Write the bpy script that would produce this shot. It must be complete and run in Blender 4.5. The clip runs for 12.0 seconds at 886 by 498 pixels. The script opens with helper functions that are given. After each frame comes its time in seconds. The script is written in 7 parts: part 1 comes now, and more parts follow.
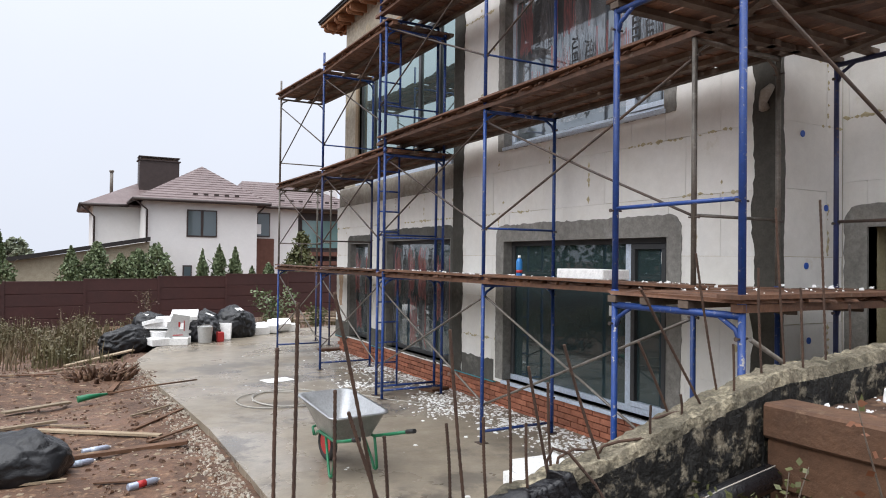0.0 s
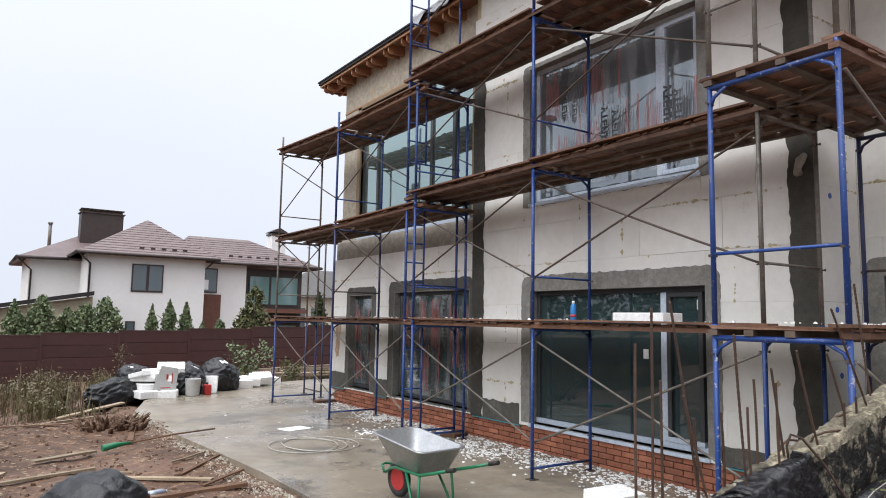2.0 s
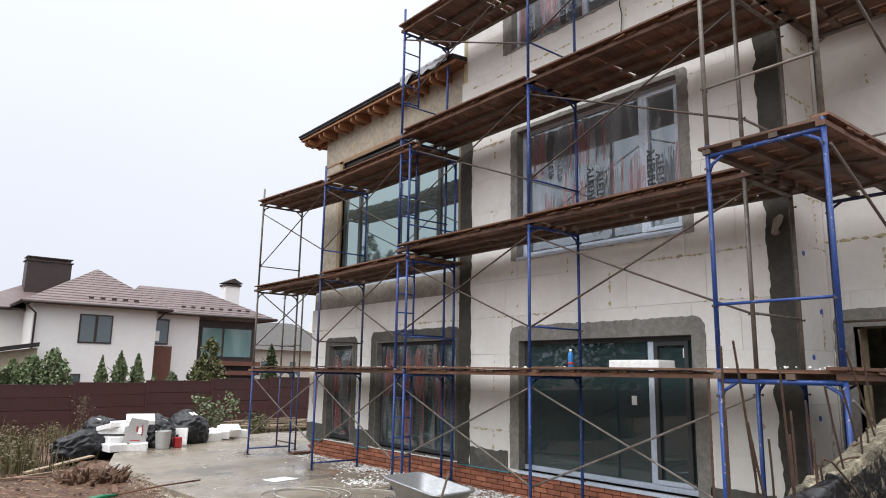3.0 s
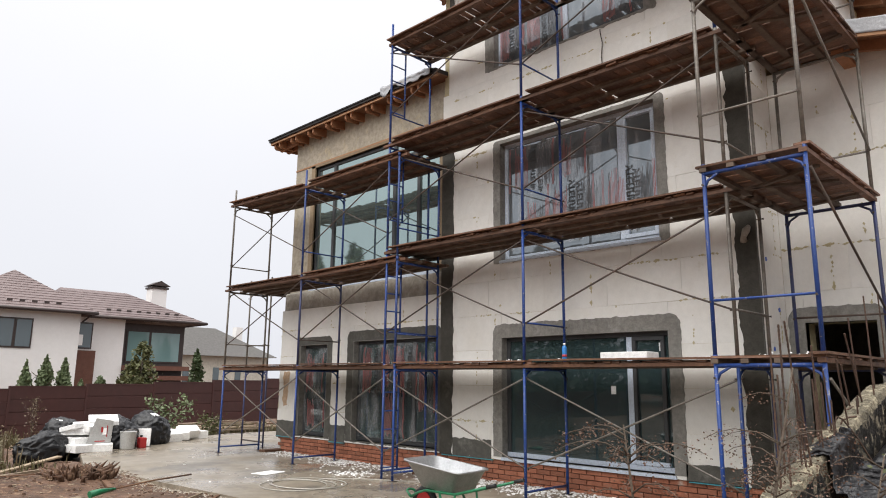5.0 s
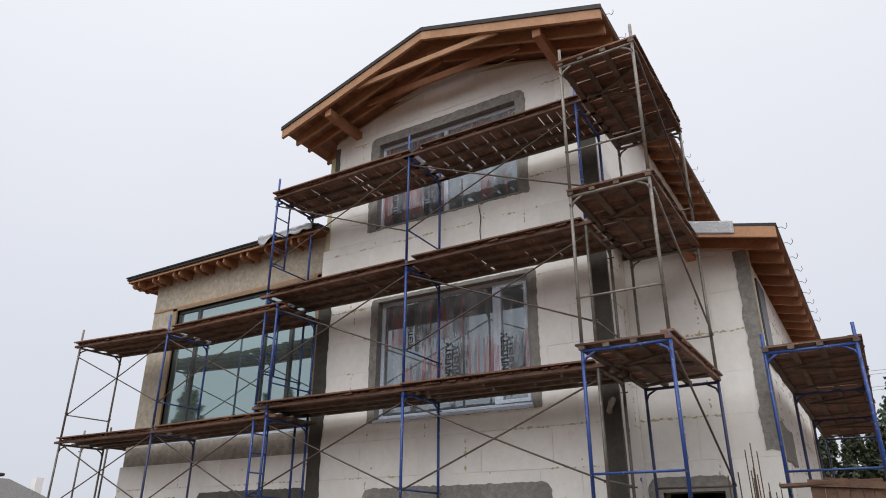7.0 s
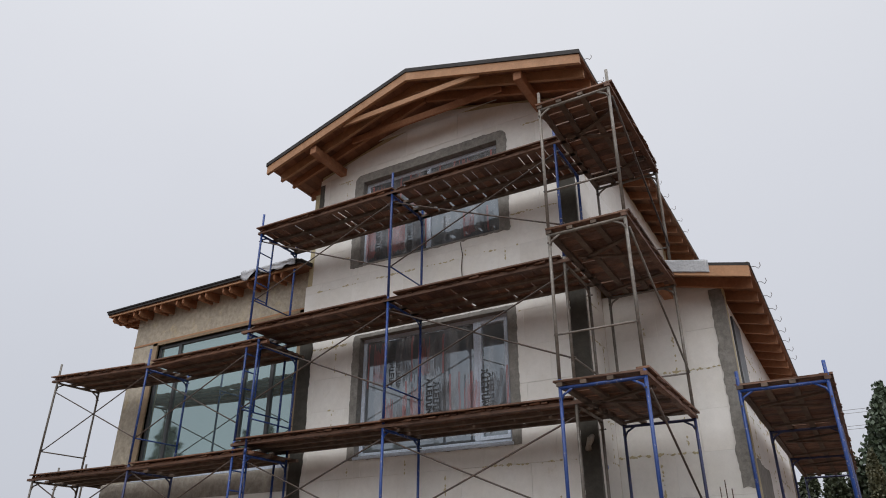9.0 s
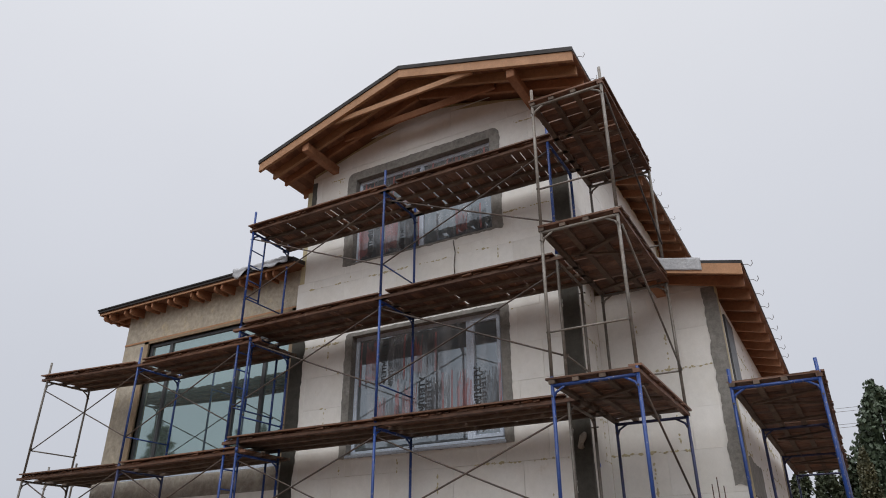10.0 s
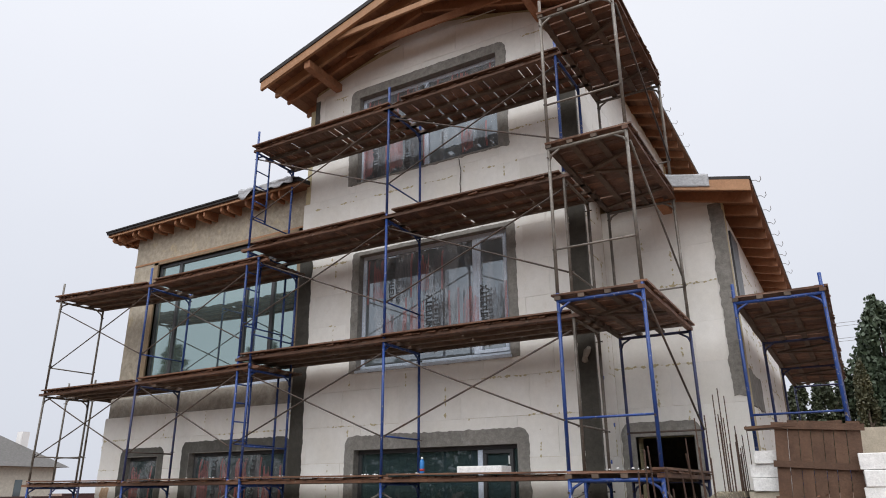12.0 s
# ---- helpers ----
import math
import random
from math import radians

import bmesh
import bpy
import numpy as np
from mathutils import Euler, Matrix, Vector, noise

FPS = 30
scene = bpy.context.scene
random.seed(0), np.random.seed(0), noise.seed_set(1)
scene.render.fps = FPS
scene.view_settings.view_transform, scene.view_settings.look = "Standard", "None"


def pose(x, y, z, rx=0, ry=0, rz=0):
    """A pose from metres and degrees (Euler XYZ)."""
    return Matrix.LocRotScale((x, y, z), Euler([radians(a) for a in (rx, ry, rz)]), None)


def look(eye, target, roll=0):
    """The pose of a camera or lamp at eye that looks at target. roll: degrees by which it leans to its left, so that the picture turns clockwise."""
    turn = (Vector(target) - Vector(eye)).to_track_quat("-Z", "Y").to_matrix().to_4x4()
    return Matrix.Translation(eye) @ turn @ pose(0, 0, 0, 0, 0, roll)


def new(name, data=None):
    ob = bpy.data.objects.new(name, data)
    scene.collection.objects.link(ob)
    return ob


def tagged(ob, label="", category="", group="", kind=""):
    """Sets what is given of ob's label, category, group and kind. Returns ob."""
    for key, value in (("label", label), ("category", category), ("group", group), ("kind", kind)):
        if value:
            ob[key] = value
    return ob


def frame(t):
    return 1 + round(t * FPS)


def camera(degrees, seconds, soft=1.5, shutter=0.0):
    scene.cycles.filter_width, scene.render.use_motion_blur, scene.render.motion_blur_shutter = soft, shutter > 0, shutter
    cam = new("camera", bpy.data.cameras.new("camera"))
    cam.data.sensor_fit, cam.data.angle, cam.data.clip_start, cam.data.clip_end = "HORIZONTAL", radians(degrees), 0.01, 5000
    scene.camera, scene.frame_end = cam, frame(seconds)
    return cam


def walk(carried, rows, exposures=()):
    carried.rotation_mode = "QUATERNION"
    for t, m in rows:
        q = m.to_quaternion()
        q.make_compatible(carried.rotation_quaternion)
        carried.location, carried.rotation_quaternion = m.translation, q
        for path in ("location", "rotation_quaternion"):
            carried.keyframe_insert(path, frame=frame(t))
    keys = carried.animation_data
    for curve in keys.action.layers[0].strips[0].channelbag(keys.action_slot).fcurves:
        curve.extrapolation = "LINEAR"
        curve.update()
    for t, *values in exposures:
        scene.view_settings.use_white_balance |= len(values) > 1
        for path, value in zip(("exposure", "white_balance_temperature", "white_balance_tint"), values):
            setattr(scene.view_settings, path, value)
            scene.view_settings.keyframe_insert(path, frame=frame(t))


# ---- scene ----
cam = camera(65.6, 12.0, 1.0)
METRES, EYE, TILT, LEAN, TURN = 5.2, 2.2, 0.0, 0.0, -30.2
PATH = [
    (0, (0.35, 0.328, 2.242), (1.314, 2.081, 2.271), 0.7),
    (0.5, (-0.04, 0.36, 2.197), (0.952, 2.095, 2.272), 0.8),
    (1, (-0.468, 0.486, 2.088), (0.537, 2.212, 2.194), 0.9),
    (1.5, (-0.843, 0.498, 2.072), (0.177, 2.215, 2.184), 0.9),
    (2, (-1.198, 0.609, 2.047), (-0.072, 2.249, 2.252), 1.0),
    (2.5, (-1.625, 0.654, 2.0), (-0.447, 2.241, 2.303), 0.9),
    (3, (-1.985, 0.68, 1.959), (-0.755, 2.215, 2.318), 1.0),
    (4.8, (-3.199, 0.902, 1.758), (-1.837, 2.317, 2.136), 0.4),
    (5, (-3.3, 0.903, 1.758), (-1.901, 2.282, 2.137), 0.6),
    (5.5, (-3.416, 1.01, 1.801), (-1.9, 2.26, 2.172), 0.6),
    (6, (-3.645, 1.1, 1.904), (-2.077, 2.24, 2.395), 0.5),
    (6.5, (-3.77, 1.197, 1.895), (-2.194, 2.245, 2.542), 0.5),
    (7, (-3.822, 1.181, 1.93), (-2.253, 2.143, 2.713), 0.2),
    (7.2, (-3.86, 1.151, 1.945), (-2.31, 2.085, 2.797), -0.0),
    (9, (-3.903, 1.067, 1.886), (-2.349, 1.97, 2.764), 0.1),
    (9.5, (-3.89, 1.064, 1.875), (-2.329, 1.958, 2.75), -0.0),
    (10, (-3.857, 1.07, 1.879), (-2.293, 1.958, 2.755), -0.1),
    (10.5, (-3.851, 1.064, 1.881), (-2.283, 1.946, 2.756), -0.2),
    (11, (-3.826, 1.052, 1.876), (-2.257, 1.938, 2.744), -0.1),
    (11.5, (-3.837, 1.054, 1.867), (-2.237, 1.976, 2.634), -0.2),
    (12, (-3.867, 1.091, 1.862), (-2.233, 2.036, 2.523), -0.4),
]
walk(cam, [(t, look(eye, target, roll)) for t, eye, target, roll in PATH],
     [(0.0, 0.36, 6350, 10), (2.0, 0.37, 6350, 10), (3.0, 0.36, 6450, 10), (4.8, 0.36, 6800, 10), (5.5, 0.34, 6800, 10), (6.5, 0.2, 6600, 10), (7.2, 0.0, 6500, 10), (9.0, -0.2, 6500, 10),
      (11.0, -0.2, 6500, 10), (12.0, 0.12, 6500, 10)])

# ---- world and light: thick overcast ----
wd = bpy.data.worlds.new("overcast")
scene.world = wd
wd.use_nodes = True
wn, wl = wd.node_tree.nodes, wd.node_tree.links
wn.clear()
w_out = wn.new("ShaderNodeOutputWorld")
w_bg = wn.new("ShaderNodeBackground")
w_sky = wn.new("ShaderNodeTexSky")
w_sky.sky_type = "NISHITA"
w_sky.sun_disc = False
w_sky.sun_elevation, w_sky.sun_rotation = radians(38), radians(200)
w_sky.dust_density, w_sky.air_density = 6.0, 1.0
w_co = wn.new("ShaderNodeTexCoord")
w_sep = wn.new("ShaderNodeSeparateXYZ")
w_ramp = wn.new("ShaderNodeValToRGB")
w_ramp.color_ramp.elements[0].position, w_ramp.color_ramp.elements[0].color = 0.0, (0.72, 0.755, 0.84, 1)
w_ramp.color_ramp.elements[1].position, w_ramp.color_ramp.elements[1].color = 1.0, (4.6, 4.65, 4.8, 1)
for w_pos, w_col in ((0.25, (0.79, 0.82, 0.90, 1)), (0.5, (0.89, 0.915, 0.99, 1)), (0.74, (1.02, 1.04, 1.1, 1)), (0.86, (2.1, 2.13, 2.22, 1))):
    w_ramp.color_ramp.elements.new(w_pos).color = w_col
w_noise = wn.new("ShaderNodeTexNoise")
w_noise.inputs["Scale"].default_value, w_noise.inputs["Detail"].default_value = 2.0, 4.0
w_cloud = wn.new("ShaderNodeMixRGB")
w_cloud.blend_type, w_cloud.inputs[0].default_value = "MULTIPLY", 0.10
w_gain = wn.new("ShaderNodeMixRGB")
w_gain.blend_type, w_gain.inputs[0].default_value = "MULTIPLY", 1.0
w_gain.inputs[2].default_value = (0.05, 0.05, 0.05, 1)
w_mix = wn.new("ShaderNodeMixRGB")
w_mix.inputs[0].default_value = 0.9
wl.new(w_co.outputs["Generated"], w_sep.inputs[0])
wl.new(w_sep.outputs["Z"], w_ramp.inputs[0])
wl.new(w_co.outputs["Generated"], w_noise.inputs["Vector"])
wl.new(w_ramp.outputs[0], w_cloud.inputs[1])
wl.new(w_noise.outputs["Fac"], w_cloud.inputs[2])
wl.new(w_sky.outputs[0], w_gain.inputs[1])
wl.new(w_gain.outputs[0], w_mix.inputs[1])
wl.new(w_cloud.outputs[0], w_mix.inputs[2])
wl.new(w_mix.outputs[0], w_bg.inputs[0])
wl.new(w_bg.outputs[0], w_out.inputs[0])
w_bg.inputs[1].default_value = 1.0
sun = new("sun", bpy.data.lights.new("sun", "SUN"))
sun.data.energy, sun.data.angle, sun.data.color = 1.6, radians(60), (1.0, 0.985, 0.96)
sun.matrix_world = look((-12, -3, 11), (0, 0, 0))


# ---- materials ----
def material(name, base, rough=0.7, metal=0.0, second=None, scale=4.0, amount=0.5, fine=60.0, fine_amount=0.12, bump=0.2,
             bump_scale=40.0, third=None, third_scale=1.2, third_cut=(0.5, 0.62), spread=0.0, rough_spread=0.1, space="Object", spec=0.5, mottle=0.16):
    """Base colour with a second colour in broad clouds, a third in sharp spots, fine grain, bump and uneven gloss."""
    m = bpy.data.materials.new(name)
    m.use_nodes = True
    n, l = m.node_tree.nodes, m.node_tree.links
    b = n["Principled BSDF"]
    co = n.new("ShaderNodeTexCoord")
    src = co.outputs[space]
    info = n.new("ShaderNodeObjectInfo")
    shift = n.new("ShaderNodeVectorMath")
    shift.operation = "ADD"
    mul = n.new("ShaderNodeMath")
    mul.operation = "MULTIPLY"
    mul.inputs[1].default_value = 37.0
    l.new(info.outputs["Random"], mul.inputs[0])
    l.new(src, shift.inputs[0])
    l.new(mul.outputs[0], shift.inputs[1])
    vec = shift.outputs[0]

    def noise_node(sc, det=6.0, ro=0.6):
        q = n.new("ShaderNodeTexNoise")
        q.inputs["Scale"].default_value, q.inputs["Detail"].default_value, q.inputs["Roughness"].default_value = sc, det, ro
        l.new(vec, q.inputs["Vector"])
        return q.outputs["Fac"]

    def ramp(fac, lo, hi, top=1.0):
        r = n.new("ShaderNodeMapRange")
        r.inputs["From Min"].default_value, r.inputs["From Max"].default_value, r.inputs["To Max"].default_value = lo, hi, top
        l.new(fac, r.inputs["Value"])
        return r.outputs[0]

    def mix(fac, a, c, mode="MIX"):
        q = n.new("ShaderNodeMixRGB")
        q.blend_type = mode
        if isinstance(fac, float):
            q.inputs[0].default_value = fac
        else:
            l.new(fac, q.inputs[0])
        for sock, v in ((q.inputs[1], a), (q.inputs[2], c)):
            if isinstance(v, tuple):
                sock.default_value = (*v, 1)
            else:
                l.new(v, sock)
        return q.outputs[0]

    big = noise_node(scale)
    col = mix(ramp(big, 0.35, 0.7, amount), base, second or tuple(c * 0.6 for c in base))
    if third:
        col = mix(ramp(noise_node(third_scale, 8.0, 0.7), *third_cut), col, third)
    mid = n.new("ShaderNodeMapRange")
    mid.inputs["From Min"].default_value, mid.inputs["From Max"].default_value = 0.3, 0.7
    mid.inputs["To Min"].default_value, mid.inputs["To Max"].default_value = 1 - mottle, 1 + mottle
    l.new(noise_node(scale * 6.5, 6.0, 0.75), mid.inputs["Value"])
    mc = n.new("ShaderNodeCombineColor")
    for k in range(3):
        l.new(mid.outputs[0], mc.inputs[k])
    col = mix(1.0, col, mc.outputs[0], "MULTIPLY")
    grain = noise_node(fine, 3.0)
    g = n.new("ShaderNodeMapRange")
    g.inputs["To Min"].default_value, g.inputs["To Max"].default_value = 1 - fine_amount * 2, 1 + fine_amount * 2
    l.new(grain, g.inputs["Value"])
    gc = n.new("ShaderNodeCombineColor")
    for k in range(3):
        l.new(g.outputs[0], gc.inputs[k])
    col = mix(1.0, col, gc.outputs[0], "MULTIPLY")
    if spread:
        s = n.new("ShaderNodeMapRange")
        s.inputs["To Min"].default_value, s.inputs["To Max"].default_value = 1 - spread, 1 + spread
        l.new(info.outputs["Random"], s.inputs["Value"])
        sc_ = n.new("ShaderNodeCombineColor")
        for k in range(3):
            l.new(s.outputs[0], sc_.inputs[k])
        col = mix(1.0, col, sc_.outputs[0], "MULTIPLY")
    l.new(col, b.inputs["Base Color"])
    rr = n.new("ShaderNodeMapRange")
    rr.inputs["To Min"].default_value, rr.inputs["To Max"].default_value = max(0.02, rough - rough_spread), min(1, rough + rough_spread)
    rr.inputs["From Min"].default_value, rr.inputs["From Max"].default_value = 0.3, 0.7
    l.new(big, rr.inputs["Value"])
    l.new(rr.outputs[0], b.inputs["Roughness"])
    b.inputs["Metallic"].default_value = metal
    b.inputs["Specular IOR Level"].default_value = spec
    if bump:
        bp = n.new("ShaderNodeBump")
        bp.inputs["Strength"].default_value, bp.inputs["Distance"].default_value = bump, 0.02
        l.new(noise_node(bump_scale, 5.0), bp.inputs["Height"])
        l.new(bp.outputs[0], b.inputs["Normal"])
    return m


M_EPS = material("foam_board", (0.80, 0.79, 0.76), 0.85, second=(0.70, 0.67, 0.61), scale=1.3, amount=0.55, fine=180, fine_amount=0.05,
                 bump=0.12, bump_scale=150, third=(0.60, 0.55, 0.45), third_scale=2.2, third_cut=(0.63, 0.78), spread=0.035, mottle=0.05)
M_FOAM = material("yellow_foam", (0.47, 0.405, 0.24), 0.9, second=(0.60, 0.55, 0.40), scale=8, bump=0.6, bump_scale=60)
M_MORTAR = material("grey_mortar", (0.24, 0.23, 0.21), 0.85, second=(0.165, 0.158, 0.145), scale=2.0, amount=0.8, bump=0.35, bump_scale=25,
                    third=(0.27, 0.265, 0.25), third_scale=3.0, third_cut=(0.55, 0.7), mottle=0.3)
M_DARKMORTAR = material("damp_mortar", (0.10, 0.097, 0.085), 0.8, second=(0.065, 0.062, 0.055), scale=1.6, amount=0.8, bump=0.35, bump_scale=25,
                        third=(0.16, 0.155, 0.14), third_scale=2.4, third_cut=(0.58, 0.7), mottle=0.3)
M_CORNER = material("dark_base_coat", (0.062, 0.058, 0.048), 0.85, second=(0.042, 0.039, 0.032), scale=1.4, amount=0.8, bump=0.35, bump_scale=25,
                    third=(0.11, 0.105, 0.09), third_scale=2.4, third_cut=(0.6, 0.72), mottle=0.3)
M_STAIN = material("rust_stain", (0.42, 0.26, 0.15), 0.9, second=(0.62, 0.5, 0.38), scale=5, amount=0.9, bump=0.2, bump_scale=60, mottle=0.3)
M_TEALTAPE = material("teal_plastic_profile", (0.06, 0.30, 0.36), 0.4, bump=0)
M_BARE = material("bare_block", (0.43, 0.38, 0.30), 0.9, second=(0.33, 0.30, 0.25), scale=1.5, amount=0.8, bump=0.4, bump_scale=30,
                  third=(0.5, 0.42, 0.28), third_scale=3, third_cut=(0.55, 0.7), mottle=0.3)
M_LEDGE = material("weathered_concrete", (0.36, 0.33, 0.285), 0.9, second=(0.25, 0.23, 0.2), scale=1.5, amount=0.8, bump=0.4, bump_scale=20,
                   third=(0.38, 0.36, 0.32), third_scale=2.5, mottle=0.3)
M_BRICK = material("red_brick", (0.34, 0.13, 0.075), 0.85, second=(0.24, 0.085, 0.05), scale=6, amount=0.8, bump=0.4, bump_scale=70, spread=0.3,
                   third=(0.45, 0.38, 0.33), third_scale=3.5, third_cut=(0.62, 0.75))
M_JOINT = material("brick_mortar", (0.30, 0.25, 0.20), 0.9, bump=0.5, bump_scale=60)
M_SLAB = material("wet_concrete", (0.28, 0.242, 0.19), 0.34, second=(0.20, 0.165, 0.12), scale=0.6, amount=0.95, fine=45, fine_amount=0.1, bump=0.12,
                  bump_scale=9, third=(0.15, 0.13, 0.105), third_scale=1.1, third_cut=(0.53, 0.60), rough_spread=0.27, mottle=0.22)
M_WALLC = material("mossy_concrete", (0.19, 0.165, 0.12), 0.92, second=(0.06, 0.055, 0.04), scale=6, amount=0.95, fine=90, fine_amount=0.3, bump=1.0, bump_scale=38,
                   third=(0.33, 0.29, 0.205), third_scale=7, third_cut=(0.52, 0.62), mottle=0.45, spec=0.25)
M_TAR = material("tarred_concrete", (0.022, 0.021, 0.019), 0.62, second=(0.008, 0.008, 0.008), scale=5, amount=1.0, fine=90, fine_amount=0.3, bump=1.0, bump_scale=40,
                 third=(0.20, 0.175, 0.13), third_scale=11, third_cut=(0.52, 0.60), mottle=0.6, spec=0.25)
M_RAFTER = material("new_timber", (0.34, 0.16, 0.08), 0.7, second=(0.25, 0.11, 0.055), scale=3, amount=0.8, fine=30, spread=0.12, bump=0.15)
M_SHEATH = material("roof_sheathing", (0.25, 0.125, 0.07), 0.75, second=(0.19, 0.09, 0.052), scale=3, amount=0.7, spread=0.18, bump=0.15)
M_BARGE = material("pale_timber", (0.40, 0.215, 0.11), 0.65, second=(0.30, 0.155, 0.078), scale=2.5, amount=0.8, spread=0.08, bump=0.12)
M_EDGE = material("dark_roof_edge", (0.030, 0.026, 0.025), 0.6, bump=0.05, spec=0.3)
M_PLANK = material("wet_scaffold_plank", (0.165, 0.078, 0.042), 0.62, second=(0.075, 0.038, 0.025), scale=4, amount=0.9, fine=50, spread=0.4, mottle=0.3, bump=0.35,
                   bump_scale=30, third=(0.27, 0.22, 0.17), third_scale=5, third_cut=(0.62, 0.74))
M_BATTEN = material("grey_batten", (0.13, 0.095, 0.07), 0.8, second=(0.07, 0.05, 0.04), scale=5, amount=0.8, spread=0.3, bump=0.3)
M_BLUE = material("chipped_blue_paint", (0.014, 0.052, 0.22), 0.42, second=(0.010, 0.034, 0.15), scale=3, amount=0.8, bump=0.15, bump_scale=80,
                  third=(0.30, 0.28, 0.27), third_scale=26, third_cut=(0.60, 0.63), spread=0.2)
M_DARKBLUE = material("dull_blue_paint", (0.03, 0.042, 0.13), 0.5, second=(0.03, 0.03, 0.06), scale=3, amount=0.8, bump=0.15, bump_scale=80,
                      third=(0.13, 0.08, 0.06), third_scale=10, third_cut=(0.6, 0.66), spread=0.15)
M_PIPE = material("grey_brown_pipe", (0.19, 0.175, 0.155), 0.5, metal=0.2, second=(0.11, 0.085, 0.065), scale=4, amount=0.9, bump=0.15, bump_scale=80,
                  third=(0.30, 0.28, 0.25), third_scale=9, third_cut=(0.6, 0.7), spread=0.2, mottle=0.3)
M_DARKPIPE = material("rusty_dark_pipe", (0.06, 0.05, 0.045), 0.6, metal=0.1, second=(0.10, 0.06, 0.04), scale=6, amount=0.8, bump=0.2, spread=0.2)
M_RUST = material("rusty_rebar", (0.10, 0.055, 0.035), 0.85, second=(0.055, 0.035, 0.028), scale=12, amount=0.8, bump=0.8, bump_scale=160, spread=0.2)
M_FRAMEB = material("anthracite_frame", (0.05, 0.052, 0.055), 0.4, bump=0.02)
M_FRAMEW = material("filmed_white_frame", (0.55, 0.62, 0.72), 0.35, second=(0.42, 0.5, 0.62), scale=4, bump=0.03)


def glass_material(name, tint, rough=0.02, trans=0.75):
    m = bpy.data.materials.new(name)
    m.use_nodes = True
    n, l = m.node_tree.nodes, m.node_tree.links
    b = n["Principled BSDF"]
    b.inputs["Base Color"].default_value = (*tint, 1)
    b.inputs["Roughness"].default_value = rough
    b.inputs["IOR"].default_value = 1.5
    b.inputs["Transmission Weight"].default_value = trans
    b.inputs["Coat Weight"].default_value = 0.6
    b.inputs["Coat Roughness"].default_value = 0.01
    return m


M_GLASS = glass_material("tinted_glass", (0.10, 0.16, 0.17))
M_MIRRORGLASS = bpy.data.materials.new("sun_coated_glass")
M_MIRRORGLASS.use_nodes = True
_b = M_MIRRORGLASS.node_tree.nodes["Principled BSDF"]
_b.inputs["Base Color"].default_value = (0.36, 0.46, 0.45, 1)
_b.inputs["Metallic"].default_value, _b.inputs["Roughness"].default_value = 0.8, 0.03


# ---- mesh helpers ----
def box(bm, x0, y0, z0, x1, y1, z1, m=None):
    vs = [bm.verts.new((x, y, z)) for x in (x0, x1) for y in (y0, y1) for z in (z0, z1)]
    if m is not None:
        for v in vs:
            v.co = m @ v.co
    for f in ((0, 1, 3, 2), (4, 6, 7, 5), (0, 4, 5, 1), (2, 3, 7, 6), (0, 2, 6, 4), (1, 5, 7, 3)):
        bm.faces.new([vs[i] for i in f])
    return vs


def tube(bm, pts, r, seg=8, caps=True):
    """A pipe along points; r is one radius or one for each point."""
    pts = [Vector(p) for p in pts]
    rs = r if isinstance(r, (list, tuple)) else [r] * len(pts)
    rings = []
    side = None
    for i, p in enumerate(pts):
        d = (pts[min(i + 1, len(pts) - 1)] - pts[max(i - 1, 0)]).normalized()
        if side is None or abs(side.dot(d)) > 0.95:
            side = d.orthogonal().normalized()
        u = (side - d * side.dot(d)).normalized()
        v = d.cross(u)
        side = u
        rings.append([bm.verts.new(p + (u * math.cos(a) + v * math.sin(a)) * rs[i]) for a in (2 * math.pi * k / seg for k in range(seg))])
    for a, b in zip(rings, rings[1:]):
        for k in range(seg):
            f = bm.faces.new((a[k], a[(k + 1) % seg], b[(k + 1) % seg], b[k]))
            f.smooth = True
    if caps:
        bm.faces.new(rings[0][::-1])
        bm.faces.new(rings[-1])


def prism(bm, outline, axis, lo, hi):
    """A flat outline (two coordinates each) pushed along an axis from lo to hi."""
    def at(p, h):
        return {"x": (h, p[0], p[1]), "y": (p[0], h, p[1]), "z": (p[0], p[1], h)}[axis]
    a = [bm.verts.new(at(p, lo)) for p in outline]
    b = [bm.verts.new(at(p, hi)) for p in outline]
    bm.faces.new(a)
    bm.faces.new(b[::-1])
    for i in range(len(a)):
        j = (i + 1) % len(a)
        bm.faces.new((a[j], a[i], b[i], b[j]))


def mesh(name, bm, mat, smooth=False):
    bmesh.ops.recalc_face_normals(bm, faces=bm.faces)
    me = bpy.data.meshes.new(name)
    bm.to_mesh(me)
    bm.free()
    for m in (mat if isinstance(mat, (list, tuple)) else (mat,)):
        me.materials.append(m)
    if smooth:
        me.shade_smooth()
    return me


def part(name, bm, mat, parent=None, label="", smooth=False):
    ob = new(name, mesh(name, bm, mat, smooth))
    if parent is not None:
        ob.parent = parent
    if label:
        ob["label"] = label
    return ob


def thing(name, label, category, group="", at=(0, 0, 0), rz=0.0):
    ob = new(name)
    ob.empty_display_size = 0.1
    ob.matrix_world = pose(*at, 0, 0, rz)
    return tagged(ob, label, category, group)


def structure(name, bm, mat, label, category="", smooth=False):
    return tagged(part(name, bm, mat, None, "", smooth), label, category or name.split("_")[0], "", "structure")


def bevelled(bm, width, seg=1):
    bmesh.ops.bevel(bm, geom=list(bm.edges), offset=width, segments=seg, affect="EDGES", profile=0.6)
    return bm


